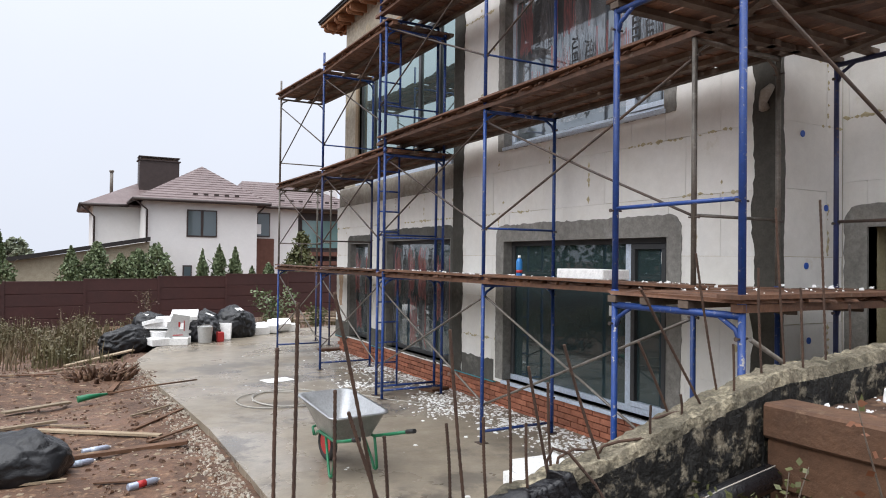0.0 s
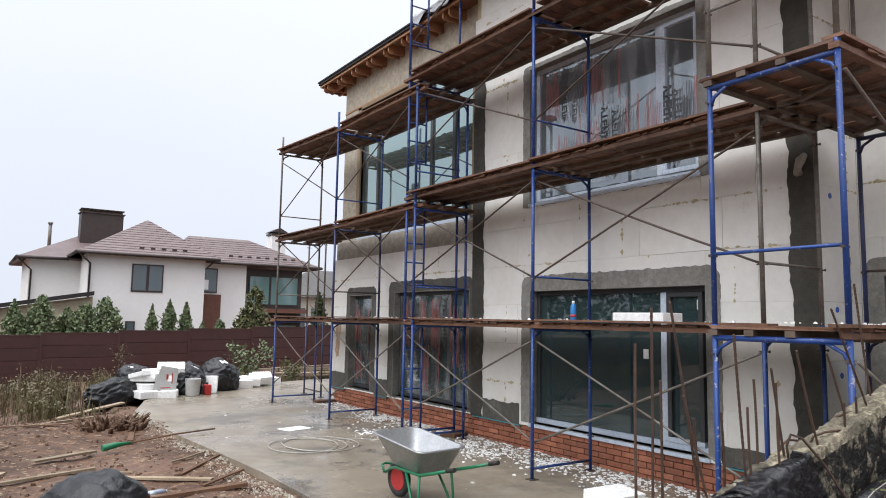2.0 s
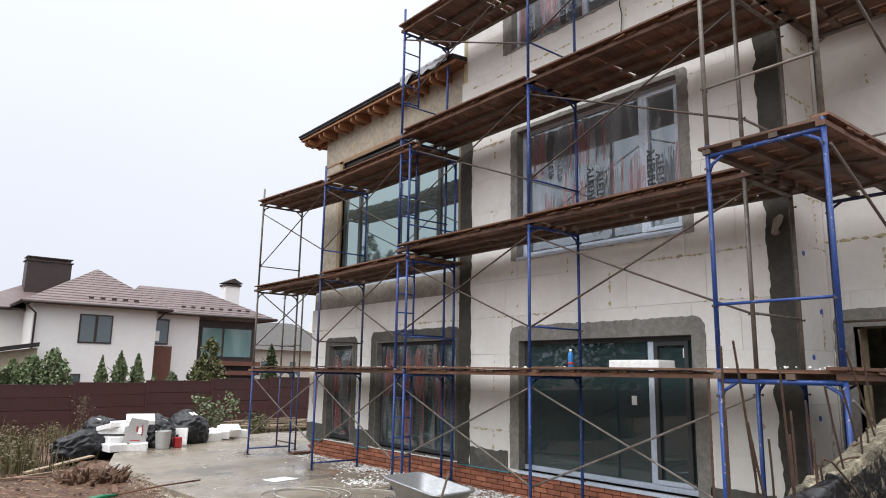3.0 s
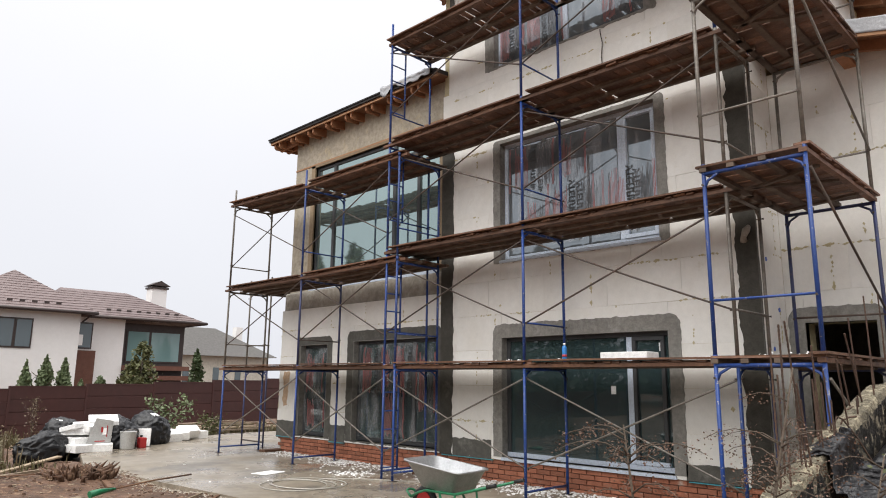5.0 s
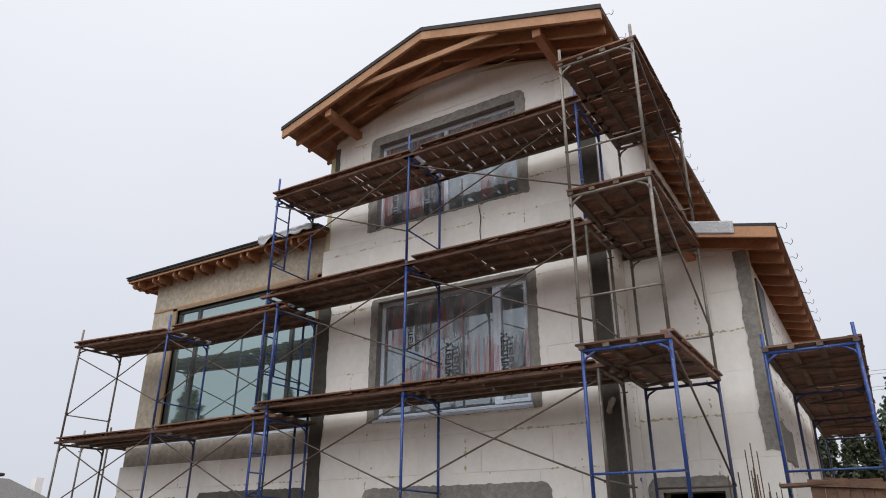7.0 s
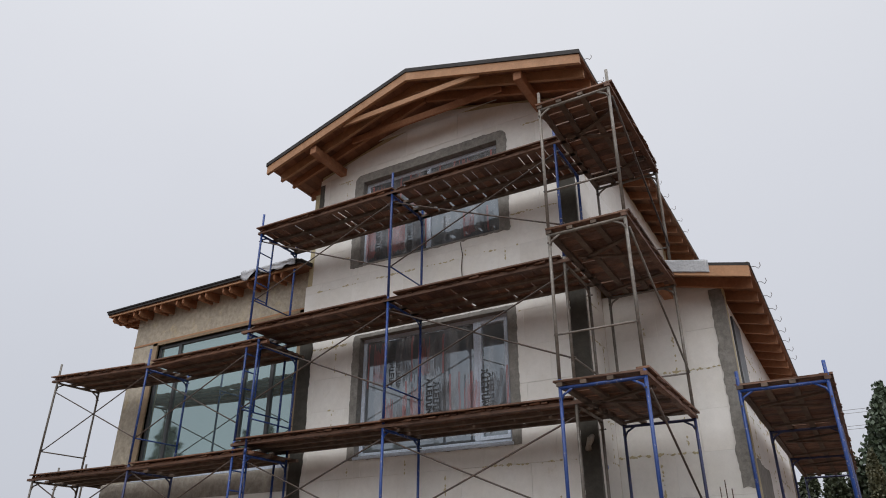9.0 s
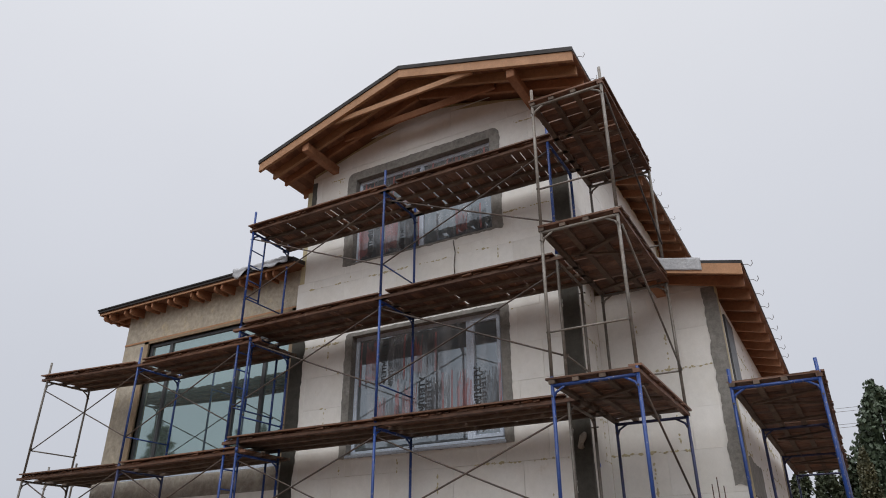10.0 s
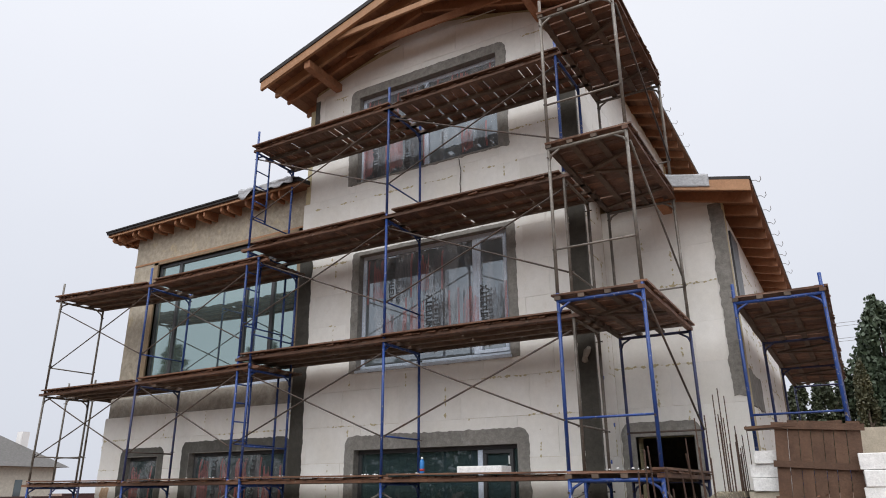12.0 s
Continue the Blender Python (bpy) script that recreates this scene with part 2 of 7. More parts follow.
def nz(x, y, z=0.0, s=1.0):
    return noise.noise(Vector((x * s, y * s, z * s)))


# ---- the ground: one sheet ----
SLAB_Z = 0.15
SLAB = ((1.94, 2.52), (1.93, 7.0), (1.92, 9.0), (1.83, 10.5), (1.70, 12.2), (1.62, 14.4), (1.66, 15.4), (2.2, 17.2), (3.2, 18.2), (5.0, 19.4), (7.5, 20.6),
        (12.0, 20.6), (12.0, 2.52))


def smooth_step(a, b, v):
    t = max(0.0, min(1.0, (v - a) / (b - a)))
    return t * t * (3 - 2 * t)


def ground_z(x, y):
    far = math.hypot(x, y - 8)
    h = 0.02 - 0.45 * smooth_step(17, 29, y) - 0.1 * smooth_step(1.0, -6.0, x)
    h += 0.50 * smooth_step(4.6, 0.5, y) * smooth_step(-5.5, 0.5, x) + 0.15 * smooth_step(4.5, 1.0, y)
    bank = smooth_step(2.47, 2.31, y)
    h += 0.52 * smooth_step(0.8, 2.6, x) * bank
    h += max(0.0, 1.60 - h) * smooth_step(3.2, 3.42, x) * bank
    h += 0.065 * smooth_step(0.4, 1.6, x) * smooth_step(3.4, 5.0, y) * smooth_step(17.5, 15.5, y)
    lumps = 0.07 * nz(x, y, 0, 0.7) + 0.035 * nz(x, y, 3, 2.3) + 0.02 * nz(x, y, 5, 6.0)
    if far < 40:
        h += lumps * smooth_step(38, 26, far)
    mound = math.exp(-((x + 0.2) ** 2 / 3.0 + (y - 13.6) ** 2 / 1.2))
    h += 0.22 * mound
    if 2.1 < x < 12.0 and 2.50 < y < 20.4:
        h = min(h, -0.05)
    if y > 15.4 and x < 1.6:
        h -= 0.1
    return h


def spaced(lo, hi, step, reach, grow=1.28):
    a = list(np.arange(lo, hi + 1e-6, step))
    d, v = step, hi
    while v < reach:
        d *= grow
        v += d
        a.append(v)
    d, v = step, lo
    while v > -reach:
        d *= grow
        v -= d
        a.insert(0, v)
    return a


GX, GY = spaced(-7.0, 7.5, 0.16, 1500), spaced(-3.0, 22.0, 0.16, 1500)
gv = [(x, y, ground_z(x, y)) for y in GY for x in GX]
gf = [(j * len(GX) + i, j * len(GX) + i + 1, (j + 1) * len(GX) + i + 1, (j + 1) * len(GX) + i) for j in range(len(GY) - 1) for i in range(len(GX) - 1)]
gm = bpy.data.meshes.new("ground")
gm.from_pydata(gv, [], gf)
gm.shade_smooth()
M_SOIL = material("wet_clay_soil", (0.125, 0.063, 0.034), 0.75, second=(0.055, 0.03, 0.019), scale=0.9, amount=0.95, fine=22, fine_amount=0.25, bump=1.0, bump_scale=14,
                  third=(0.22, 0.135, 0.08), third_scale=7, third_cut=(0.54, 0.64), rough_spread=0.2, mottle=0.5)
gm.materials.append(M_SOIL)
tagged(new("ground", gm), "trodden brown clay soil with stones and wood litter", "ground", "", "structure")

bm = bmesh.new()
prism(bm, SLAB, "z", -0.12, SLAB_Z)
structure("terrace_slab", bm, M_SLAB, "wet grey concrete terrace slab with puddles and foam crumbs", "terrace")

# ---- the house: walls ----
X, BACK = 5.80, 13.0
BAY = (4.15, 9.90)
LEFT = 15.27
WINGX, WINGY = 6.70, 2.28


def wall_cells(axis_lo, axis_hi, z_lo, z_hi, holes):
    """Rectangles that fill a wall face around its holes (lo, hi, z_lo, z_hi)."""
    cuts = sorted({axis_lo, axis_hi, *(h[0] for h in holes), *(h[1] for h in holes)})
    cuts = [c for c in cuts if axis_lo <= c <= axis_hi]
    out = []
    for a, b in zip(cuts, cuts[1:]):
        mid = (a + b) / 2
        z = z_lo
        for h in sorted((h for h in holes if h[0] < mid < h[1]), key=lambda h: h[2]):
            if h[2] > z:
                out.append((a, b, z, h[2]))
            z = h[3]
        if z_hi > z:
            out.append((a, b, z, z_hi))
    return out


def wall_front(name, x0, x1, y0, y1, z0, z1, holes, mat, label):
    bm = bmesh.new()
    for a, b, c, d in wall_cells(y0, y1, z0, z1, holes):
        box(bm, x0, a, c, x1, b, d)
    bmesh.ops.remove_doubles(bm, verts=bm.verts, dist=1e-5)
    return structure(name, bm, mat, label, "wall")


DOOR = (5.42, 8.45, 0.55, 2.51)
WIN2 = (5.47, 8.47, 3.84, 5.97)
WIN3 = (5.55, 8.60, 7.47, 9.36)
WINA = (13.39, 14.42, 0.56, 2.55)
WINB = (9.97, 12.48, 0.56, 2.58)
GLAZ = (10.08, 14.32, 3.86, 6.80)
OPEN = (3.08, 3.92, 1.0, 2.58)
T = 0.02
wall_bay = wall_front("wall_bay", X + T, X + 0.42, BAY[0] + T, BAY[1] - 0.02, 0.5, 9.42, (DOOR, WIN2, WIN3), M_FOAM, "white foam insulated front wall with grey mortar round its openings")
bm = bmesh.new()
prism(bm, ((BAY[0] + T, 9.42), (BAY[1] - 0.17, 9.42), (BAY[1] - 0.17, 9.82), (6.93, 10.62), (BAY[0] + T, 9.82)), "x", X + T, X + 0.42)
part("gable", bm, M_FOAM, wall_bay)
wall_left = wall_front("wall_left", X + T, X + 0.42, BAY[1] - 0.02, LEFT, 0.5, 3.36, (WINA, WINB), M_FOAM, "white foam insulated ground floor wall with grey window surrounds")
wall_upper = wall_front("wall_left_upper", X + 0.13, X + 0.5, BAY[1] - 0.02, LEFT - 0.08, 3.42, 7.75, (GLAZ,), M_BARE, "bare sandy blockwork upper wall without insulation")
bm = bmesh.new()
box(bm, X + 0.03, BAY[1], 3.36, X + 0.5, LEFT - 0.02, 3.80)
part("ledge", bevelled(bm, 0.03), M_LEDGE, wall_upper, "weathered grey concrete floor edge")
bm = bmesh.new()
box(bm, X + 0.42, BAY[0] + T, 0.5, WINGX + 0.4, BAY[0] + 0.4, 9.78)
box(bm, WINGX + 0.4, BAY[0] + T, 6.0, BACK, BAY[0] + 0.4, 9.78)
wall_side = structure("wall_bay_side", bm, M_FOAM, "white foam insulated side wall of the tall bay", "wall")
bm = bmesh.new()
box(bm, X + 0.42, BAY[1] - 0.4, 7.0, BACK, BAY[1] - 0.02, 9.78)
structure("wall_bay_far_side", bm, M_EPS, "white insulated side wall above the lower roof", "wall")
wall_wing = wall_front("wall_wing", WINGX + T, WINGX + 0.4, WINGY, BAY[0] + 0.02, 0.3, 6.12, (OPEN,), M_FOAM, "white foam insulated wing wall with one small unglazed opening")
bm = bmesh.new()
box(bm, WINGX + 0.4, WINGY + T, 0.3, BACK, WINGY + 0.4, 5.95)
wall_wing_side = structure("wall_wing_side", bm, M_EPS, "white foam wing side wall with yellow foam seams", "wall")
bm = bmesh.new()
box(bm, X + 0.42, LEFT - 0.4, 0.5, BACK, LEFT, 3.4)
box(bm, X + 0.5, LEFT - 0.48, 3.4, BACK, LEFT - 0.08, 7.8)
structure("wall_end", bm, M_BARE, "bare block end wall", "wall")
bm = bmesh.new()
box(bm, BACK, WINGY, 0.2, BACK + 0.3, LEFT, 9.0)
structure("wall_back", bm, M_BARE, "plain block back wall", "wall")
bm = bmesh.new()
for z in (0.40, 3.38, 6.75):
    box(bm, X + 0.5, BAY[0] + 0.4, z - 0.15, BACK, LEFT - 0.5, z)
box(bm, WINGX + 0.45, WINGY + 0.4, 3.0, BACK, BAY[0], 3.15)
structure("floor", bm, M_LEDGE, "raw concrete floor slabs inside the house", "floor")
bm = bmesh.new()
box(bm, X + 3.6, BAY[0] + 0.4, 0.4, X + 3.75, LEFT - 0.5, 6.6)
box(bm, X + 0.6, BAY[1] + 0.0, 0.4, X + 3.6, BAY[1] + 0.2, 6.6)
structure("wall_inner", bm, M_BARE, "bare block inner partition", "wall")

# foam boards on the walls, a board about 1.0 by 0.6
def boards(parent, spans, plane, side, z_lo, z_hi, holes, seed, gable=None, inset=0.0):
    rng = random.Random(seed)
    row, z = 0, z_lo
    while z < z_hi - 0.05:
        zt = min(z + 0.6, z_hi)
        y = spans[0] - (0.5 if row % 2 else 0.12) * 1.1
        while y < spans[1] - 0.02:
            y2 = min(y + 1.18, spans[1])
            ya = max(y, spans[0])
            if y2 - ya > 0.03:
                for a, b, c, d in wall_cells(ya, y2, z, zt, [h for h in holes if h[2] < zt and h[3] > z and h[0] < y2 and h[1] > ya] and
                                             [(max(h[0], ya), min(h[1], y2), max(h[2], z), min(h[3], zt)) for h in holes if h[2] < zt and h[3] > z and h[0] < y2 and h[1] > ya]):
                    if b - a < 0.02 or d - c < 0.02:
                        continue
                    g, dp = rng.choice((0.0006, 0.0010, 0.0016, 0.003)), rng.uniform(0.0, 0.004)
                    bm = bmesh.new()
                    if side == "x":
                        box(bm, plane + dp, a + g, c + g, plane + T - 0.001, b - g, d - g)
                    else:
                        box(bm, a + g, plane + dp, c + g, b - g, plane + T - 0.001, d - g)
                    if gable is not None and d > gable[0]:
                        for v in bm.verts:
                            lim = gable[1] - abs(v.co.y - 6.93) * gable[2]
                            v.co.z = min(v.co.z, max(lim, c + 0.005))
                    part("foam_board", bm, M_EPS, parent)
            y += 1.18
        z += 0.6
        row += 1


# ---- roofs ----
SL = 0.31
RIDGE_Y, RIDGE_Z, RF0, RF1 = 6.90, 10.79, 4.70, 14.1
main_roof = thing("main_roof", "low gable roof with open rafters and pale timber verge boards", "roof")
for s, half in ((-1, 3.40), (1, 3.40)):
    tag = 1 if s > 0 else -1
    def top(y):
        return RIDGE_Z - abs(y - RIDGE_Y) * SL
    ya, yb = RIDGE_Y, RIDGE_Y + s * half
    bm = bmesh.new()
    prism(bm, ((ya, top(ya)), (yb, top(yb)), (yb, top(yb) - 0.05), (ya, top(ya) - 0.05)), "x", RF0, RF1)
    part("roof_skin", bm, M_EDGE, main_roof, "thin dark metal roof skin")
    # boards under the skin
    k = 0
    d = 0.0
    while d < half - 0.02:
        w = min(0.145, half - d)
        y1, y2 = ya + s * d, ya + s * (d + w - 0.006)
        bm = bmesh.new()
        prism(bm, ((y1, top(y1) - 0.055), (y2, top(y2) - 0.055), (y2, top(y2) - 0.08), (y1, top(y1) - 0.08)), "x", RF0 + 0.02, RF1 - 0.05)
        part("sheathing_board", bm, M_SHEATH, main_roof)
        d += 0.145
    # verge boards at the front: two stacked
    for dz, dy, th, xx in ((0.072, 0.0, 0.18, RF0 + 0.0), (0.08, 0.06, 0.19, RF0 + 0.36)):
        bm = bmesh.new()
        ye = RIDGE_Y + s * (half - dy - 0.02)
        prism(bm, ((ya, top(ya) - dz), (ye, top(ye) - dz), (ye, top(ye) - dz - th), (ya, top(ya) - dz - th)), "x", xx, xx + 0.06)
        part("verge_board", bm, M_BARGE, main_roof)
    bm = bmesh.new()
    prism(bm, ((ya, top(ya) + 0.016), (yb, top(yb) + 0.016), (yb, top(yb) - 0.068), (ya, top(ya) - 0.068)), "x", RF0 - 0.02, RF0 + 0.02)
    part("verge_trim", bm, M_EDGE, main_roof, "dark metal verge trim")
    # rafters inside the overhang and under the eaves
    x = RF0 + 0.72
    while x < RF1 - 0.1:
        bm = bmesh.new()
        ye = RIDGE_Y + s * (half - 0.08)
        y0_ = RIDGE_Y + s * 0.02 if x < X else RIDGE_Y + s * 2.6
        prism(bm, ((y0_, top(y0_) - 0.08), (ye, top(ye) - 0.08), (ye, top(ye) - 0.24), (y0_, top(y0_) - 0.26)), "x", x, x + 0.06)
        part("rafter", bm, M_RAFTER, main_roof)
        x += 0.62
    # purlins that carry the overhang
    for off in (2.25,):
        y = RIDGE_Y + s * off
        bm = bmesh.new()
        box(bm, RF0 + 0.08, y - 0.075, top(y) - 0.42, X + 0.1, y + 0.075, top(y) - 0.25)
        part("purlin", bevelled(bm, 0.008), M_RAFTER, main_roof)
for x_, y1, y2, z_, h_ in ((RF0 + 0.07, 5.38, 8.42, 10.05, 0.12), (RF0 + 0.62, 5.2, 8.6, 10.04, 0.15)):
    bm = bmesh.new()
    box(bm, x_, y1, z_, x_ + 0.05, y2, z_ + h_)
    part("collar_tie", bevelled(bm, 0.006), M_BARGE if x_ < RF0 + 0.3 else M_RAFTER, main_roof, "level timber tie between the rafters")
bm = bmesh.new()
tube(bm, [(RF0 + 0.02, RIDGE_Y, RIDGE_Z + 0.0), (RF1, RIDGE_Y, RIDGE_Z + 0.0)], 0.05, 8)
part("ridge_cap", bm, M_EDGE, main_roof)

# the lower roof beside the bay: a hip with its eave along the front and round the end
left_roof = thing("left_roof", "shallow lower hip roof with thin dark edge and brown rafter tails", "roof")
EX, EZ, LS = 5.46, 7.77, 0.08
LR0, LR1, LBX = BAY[1] - 0.1, 15.85, 10.4
LRUN = (LR1 - LR0) * 0.5


def hip_sheet(lift, thick, inset):
    """Front slope and end slope of the hip, as one folded sheet."""
    bm = bmesh.new()
    a, b = EX + inset, LR1 - inset
    z0 = EZ + inset * LS + lift
    d = LBX - a
    up = [(a, LR0, z0), (a, b, z0), (LBX, b - d, z0 + d * LS), (LBX, LR0, z0 + d * LS)]
    front = [(a, LR0, z0), (a, b, z0), (a + b - LR0 - 0.01, LR0 + 0.01, z0 + (b - LR0) * LS)] if b - d < LR0 else up
    end = [(a, b, z0), (LBX + 3.0, b, z0), (LBX + 3.0, LR0, z0 + (b - LR0) * LS), (a + b - LR0, LR0, z0 + (b - LR0) * LS)]
    for poly in (front, end):
        top_v = [bm.verts.new(p) for p in poly]
        low_v = [bm.verts.new((p[0], p[1], p[2] - thick)) for p in poly]
        bm.faces.new(top_v)
        bm.faces.new(low_v[::-1])
        for k in range(len(poly)):
            m = (k + 1) % len(poly)
            bm.faces.new((top_v[k], top_v[m], low_v[m], low_v[k]))
    return bm


part("roof_skin", hip_sheet(0.0, 0.03, 0.0), M_EDGE, left_roof, "thin dark roof skin")
part("underlay", hip_sheet(-0.034, 0.05, 0.02), M_EDGE, left_roof)
part("roof_boarding", hip_sheet(-0.088, 0.026, 0.05), M_SHEATH, left_roof)
y = LR1 - 0.22
while y > LR0 + 0.1:
    for off in (0.0, -0.2):
        bm = bmesh.new()
        x1, x2 = EX + 0.09, X + 0.75
        prism(bm, ((x1, EZ - 0.116 + 0.09 * LS), (x2, EZ - 0.116 + (x2 - EX) * LS), (x2, EZ - 0.31 + (x2 - EX) * LS), (x1 + 0.05, EZ - 0.29 + 0.1 * LS), (x1, EZ - 0.25 + 0.09 * LS)), "y", y + off, y + off + 0.05)
        part("rafter", bm, M_RAFTER, left_roof)
    y -= 0.725
x = EX + 0.30
while x < 12.5:
    for off in (0.0, 0.2):
        bm = bmesh.new()
        y1, y2 = LR1 - 0.09, LEFT - 0.3
        prism(bm, ((y1, EZ - 0.116 + 0.09 * LS), (y2, EZ - 0.116 + (LR1 - y2) * LS), (y2, EZ - 0.31 + (LR1 - y2) * LS), (y1 - 0.05, EZ - 0.29 + 0.1 * LS), (y1, EZ - 0.25 + 0.09 * LS)), "x", x + off, x + off + 0.05)
        part("rafter", bm, M_RAFTER, left_roof)
    x += 0.725
for a, b in (((EX + 0.05, LR0, EZ - 0.145), (EX + 0.085, LR1 - 0.05, EZ - 0.10)), ((EX + 0.085, LR1 - 0.085, EZ - 0.145), (12.9, LR1 - 0.05, EZ - 0.10))):
    bm = bmesh.new()
    box(bm, *a, *b)
    part("fascia_batten", bm, M_BARGE, left_roof)

# the wing's roof, falling away from the bay
wing_roof = thing("wing_roof", "lower wing roof with orange timber rafters and gutter hooks", "roof")
WS, WR0, WR1 = 0.22, 6.05, 13.4
WY0, WY1, WZ = 1.76, BAY[0] + 0.0, 6.06
def wtop(y):
    return WZ + (y - WY0) * WS
bm = bmesh.new()
prism(bm, ((WY0, wtop(WY0)), (WY1, wtop(WY1)), (WY1, wtop(WY1) - 0.05), (WY0, wtop(WY0) - 0.05)), "x", WR0, WR1)
part("roof_skin", bm, M_EDGE, wing_roof, "thin dark roof skin")
y = WY0 + 0.01
while y < WY1 - 0.1:
    bm = bmesh.new()
    prism(bm, ((y, wtop(y) - 0.052), (y + 0.138, wtop(y + 0.138) - 0.052), (y + 0.138, wtop(y + 0.138) - 0.078), (y, wtop(y) - 0.078)), "x", WR0 + 0.03, WR1 - 0.04)
    part("sheathing_board", bm, M_SHEATH, wing_roof)
    y += 0.145
x = WR0 + 0.45
while x < WR1 - 0.1:
    bm = bmesh.new()
    prism(bm, ((WY0 + 0.06, wtop(WY0 + 0.06) - 0.08), (WY1 - 0.02, wtop(WY1 - 0.02) - 0.08), (WY1 - 0.02, wtop(WY1 - 0.02) - 0.2), (WY0 + 0.06, wtop(WY0 + 0.06) - 0.24)), "x", x, x + 0.06)
    part("rafter", bm, M_RAFTER, wing_roof)
    x += 0.6
bm = bmesh.new()
prism(bm, ((WY0 + 0.02, wtop(WY0) - 0.055), (WY1 - 0.01, wtop(WY1) - 0.055), (WY1 - 0.01, wtop(WY1) - 0.2), (WY0 + 0.02, wtop(WY0) - 0.22)), "x", WR0 - 0.02, WR0 + 0.03)
part("verge_board", bm, M_BARGE, wing_roof)
bm = bmesh.new()
box(bm, WR0 + 0.05, 3.0, wtop(3.0) - 0.36, WINGX + 0.1, 3.14, wtop(3.0) - 0.2)
part("purlin", bm, M_RAFTER, wing_roof)


# ---- scaffold ----
def scaffold_frame(at, turn, z0, tall, mats, ladder=False, low=0.60, foot=0.0, over=0.0):
    """A frame of two posts a metre apart with its bars; local x runs from the outer post to the inner one."""
    fr = thing("scaffold_section", {"b": "chipped blue steel scaffold frame with cross bars", "d": "dull dark blue steel scaffold frame with cross bars",
                                  "g": "weathered grey steel scaffold frame with cross bars"}[mats], "scaffold", "scaffold frames", (at[0], at[1], z0), turn)
    post_m = {"b": M_BLUE, "d": M_DARKBLUE, "g": M_PIPE}[mats]
    for px in (0.0, 1.0):
        bm = bmesh.new()
        tube(bm, [(px, 0, foot), (px, 0, tall + over)], 0.0215, 10)
        tube(bm, [(px, 0, tall - 0.03), (px, 0, tall + 0.05)], 0.0265, 10)
        part("post", bm, post_m, fr)
        for hz in (0.585, 1.82):
            if hz > foot + 0.1:
                bm = bmesh.new()
                tube(bm, [(px, -0.05, hz), (px, -0.03, hz), (px, 0.05, hz)], [0.014, 0.007, 0.007], 6)
                part("brace_pin", bm, M_DARKPIPE, fr)
    bm = bmesh.new()
    tube(bm, [(0, 0, tall - 0.055), (1, 0, tall - 0.055)], 0.0215, 10)
    part("ledger", bm, post_m, fr)
    for a, b in (((0, 0, tall - 0.22), (0.16, 0, tall - 0.06)), ((1, 0, tall - 0.22), (0.84, 0, tall - 0.06))):
        bm = bmesh.new()
        tube(bm, [a, ((a[0] * 0.75 + b[0] * 0.25), 0, a[2] * 0.45 + b[2] * 0.55), b], 0.015, 8)
        part("corner_strut", bm, post_m, fr)
    bm = bmesh.new()
    tube(bm, [(0, 0, low), (1, 0, low)], 0.0135 if not foot else 0.017, 8)
    part("low_bar", bm, M_DARKPIPE if mats == "d" else post_m, fr)
    if ladder:
        bm = bmesh.new()
        tube(bm, [(0.34, 0, low), (0.34, 0, tall - 0.05)], 0.017, 8)
        part("ladder_post", bm, post_m, fr)
        z = low + 0.05
        while z < tall - 0.15:
            bm = bmesh.new()
            tube(bm, [(0, 0, z), (0.34, 0, z)], 0.0125, 6)
            part("rung", bm, post_m, fr)
            z += 0.31
    if foot:
        for px in (0.0, 1.0):
            bm = bmesh.new()
            box(bm, px - 0.06, -0.06, foot - 0.002, px + 0.06, 0.06, foot + 0.008)
            part("base_plate", bm, M_DARKPIPE, fr)
    return fr


def cross_brace(p, q, z0, dark=True):
    """Two flat-ended rods crossing in one bay from p to q."""
    br = thing("cross_brace", "thin rusty brown scaffold cross brace" if dark else "thin pale grey scaffold cross brace", "scaffold brace", "scaffold braces", (p[0], p[1], z0))
    d = Vector((q[0] - p[0], q[1] - p[1], 0))
    o = d.normalized().cross(Vector((0, 0, 1))) * 0.028
    lo = 0.585
    for a, b in (((0, 0, lo), (d.x, d.y, 1.82)), ((0, 0, 1.82), (d.x, d.y, lo))):
        bm = bmesh.new()
        a, b = Vector(a) + o, Vector(b) + o
        o = o * 0.45
        n_ = 8
        sag = random.uniform(-0.012, 0.018)
        tube(bm, [a.lerp(b, i / n_) - Vector((0, 0, sag * math.sin(math.pi * i / n_))) for i in range(n_ + 1)], 0.0125, 6)
        part("rod", bm, M_DARKPIPE if dark else M_PIPE, br)
    return br


PLANKS = []
for i in range(6):
    bm = bmesh.new()
    rng = random.Random(40 + i)
    w = 0.105 + 0.012 * i
    vs = box(bm, 0, 0, 0, 1, w, 0.025)
    for v in vs:
        v.co.z += rng.uniform(-0.003, 0.004)
        v.co.y += rng.uniform(-0.006, 0.006)
        v.co.x += rng.uniform(-0.025, 0.02)
    PLANKS.append((w, mesh("plank", bm, M_PLANK)))


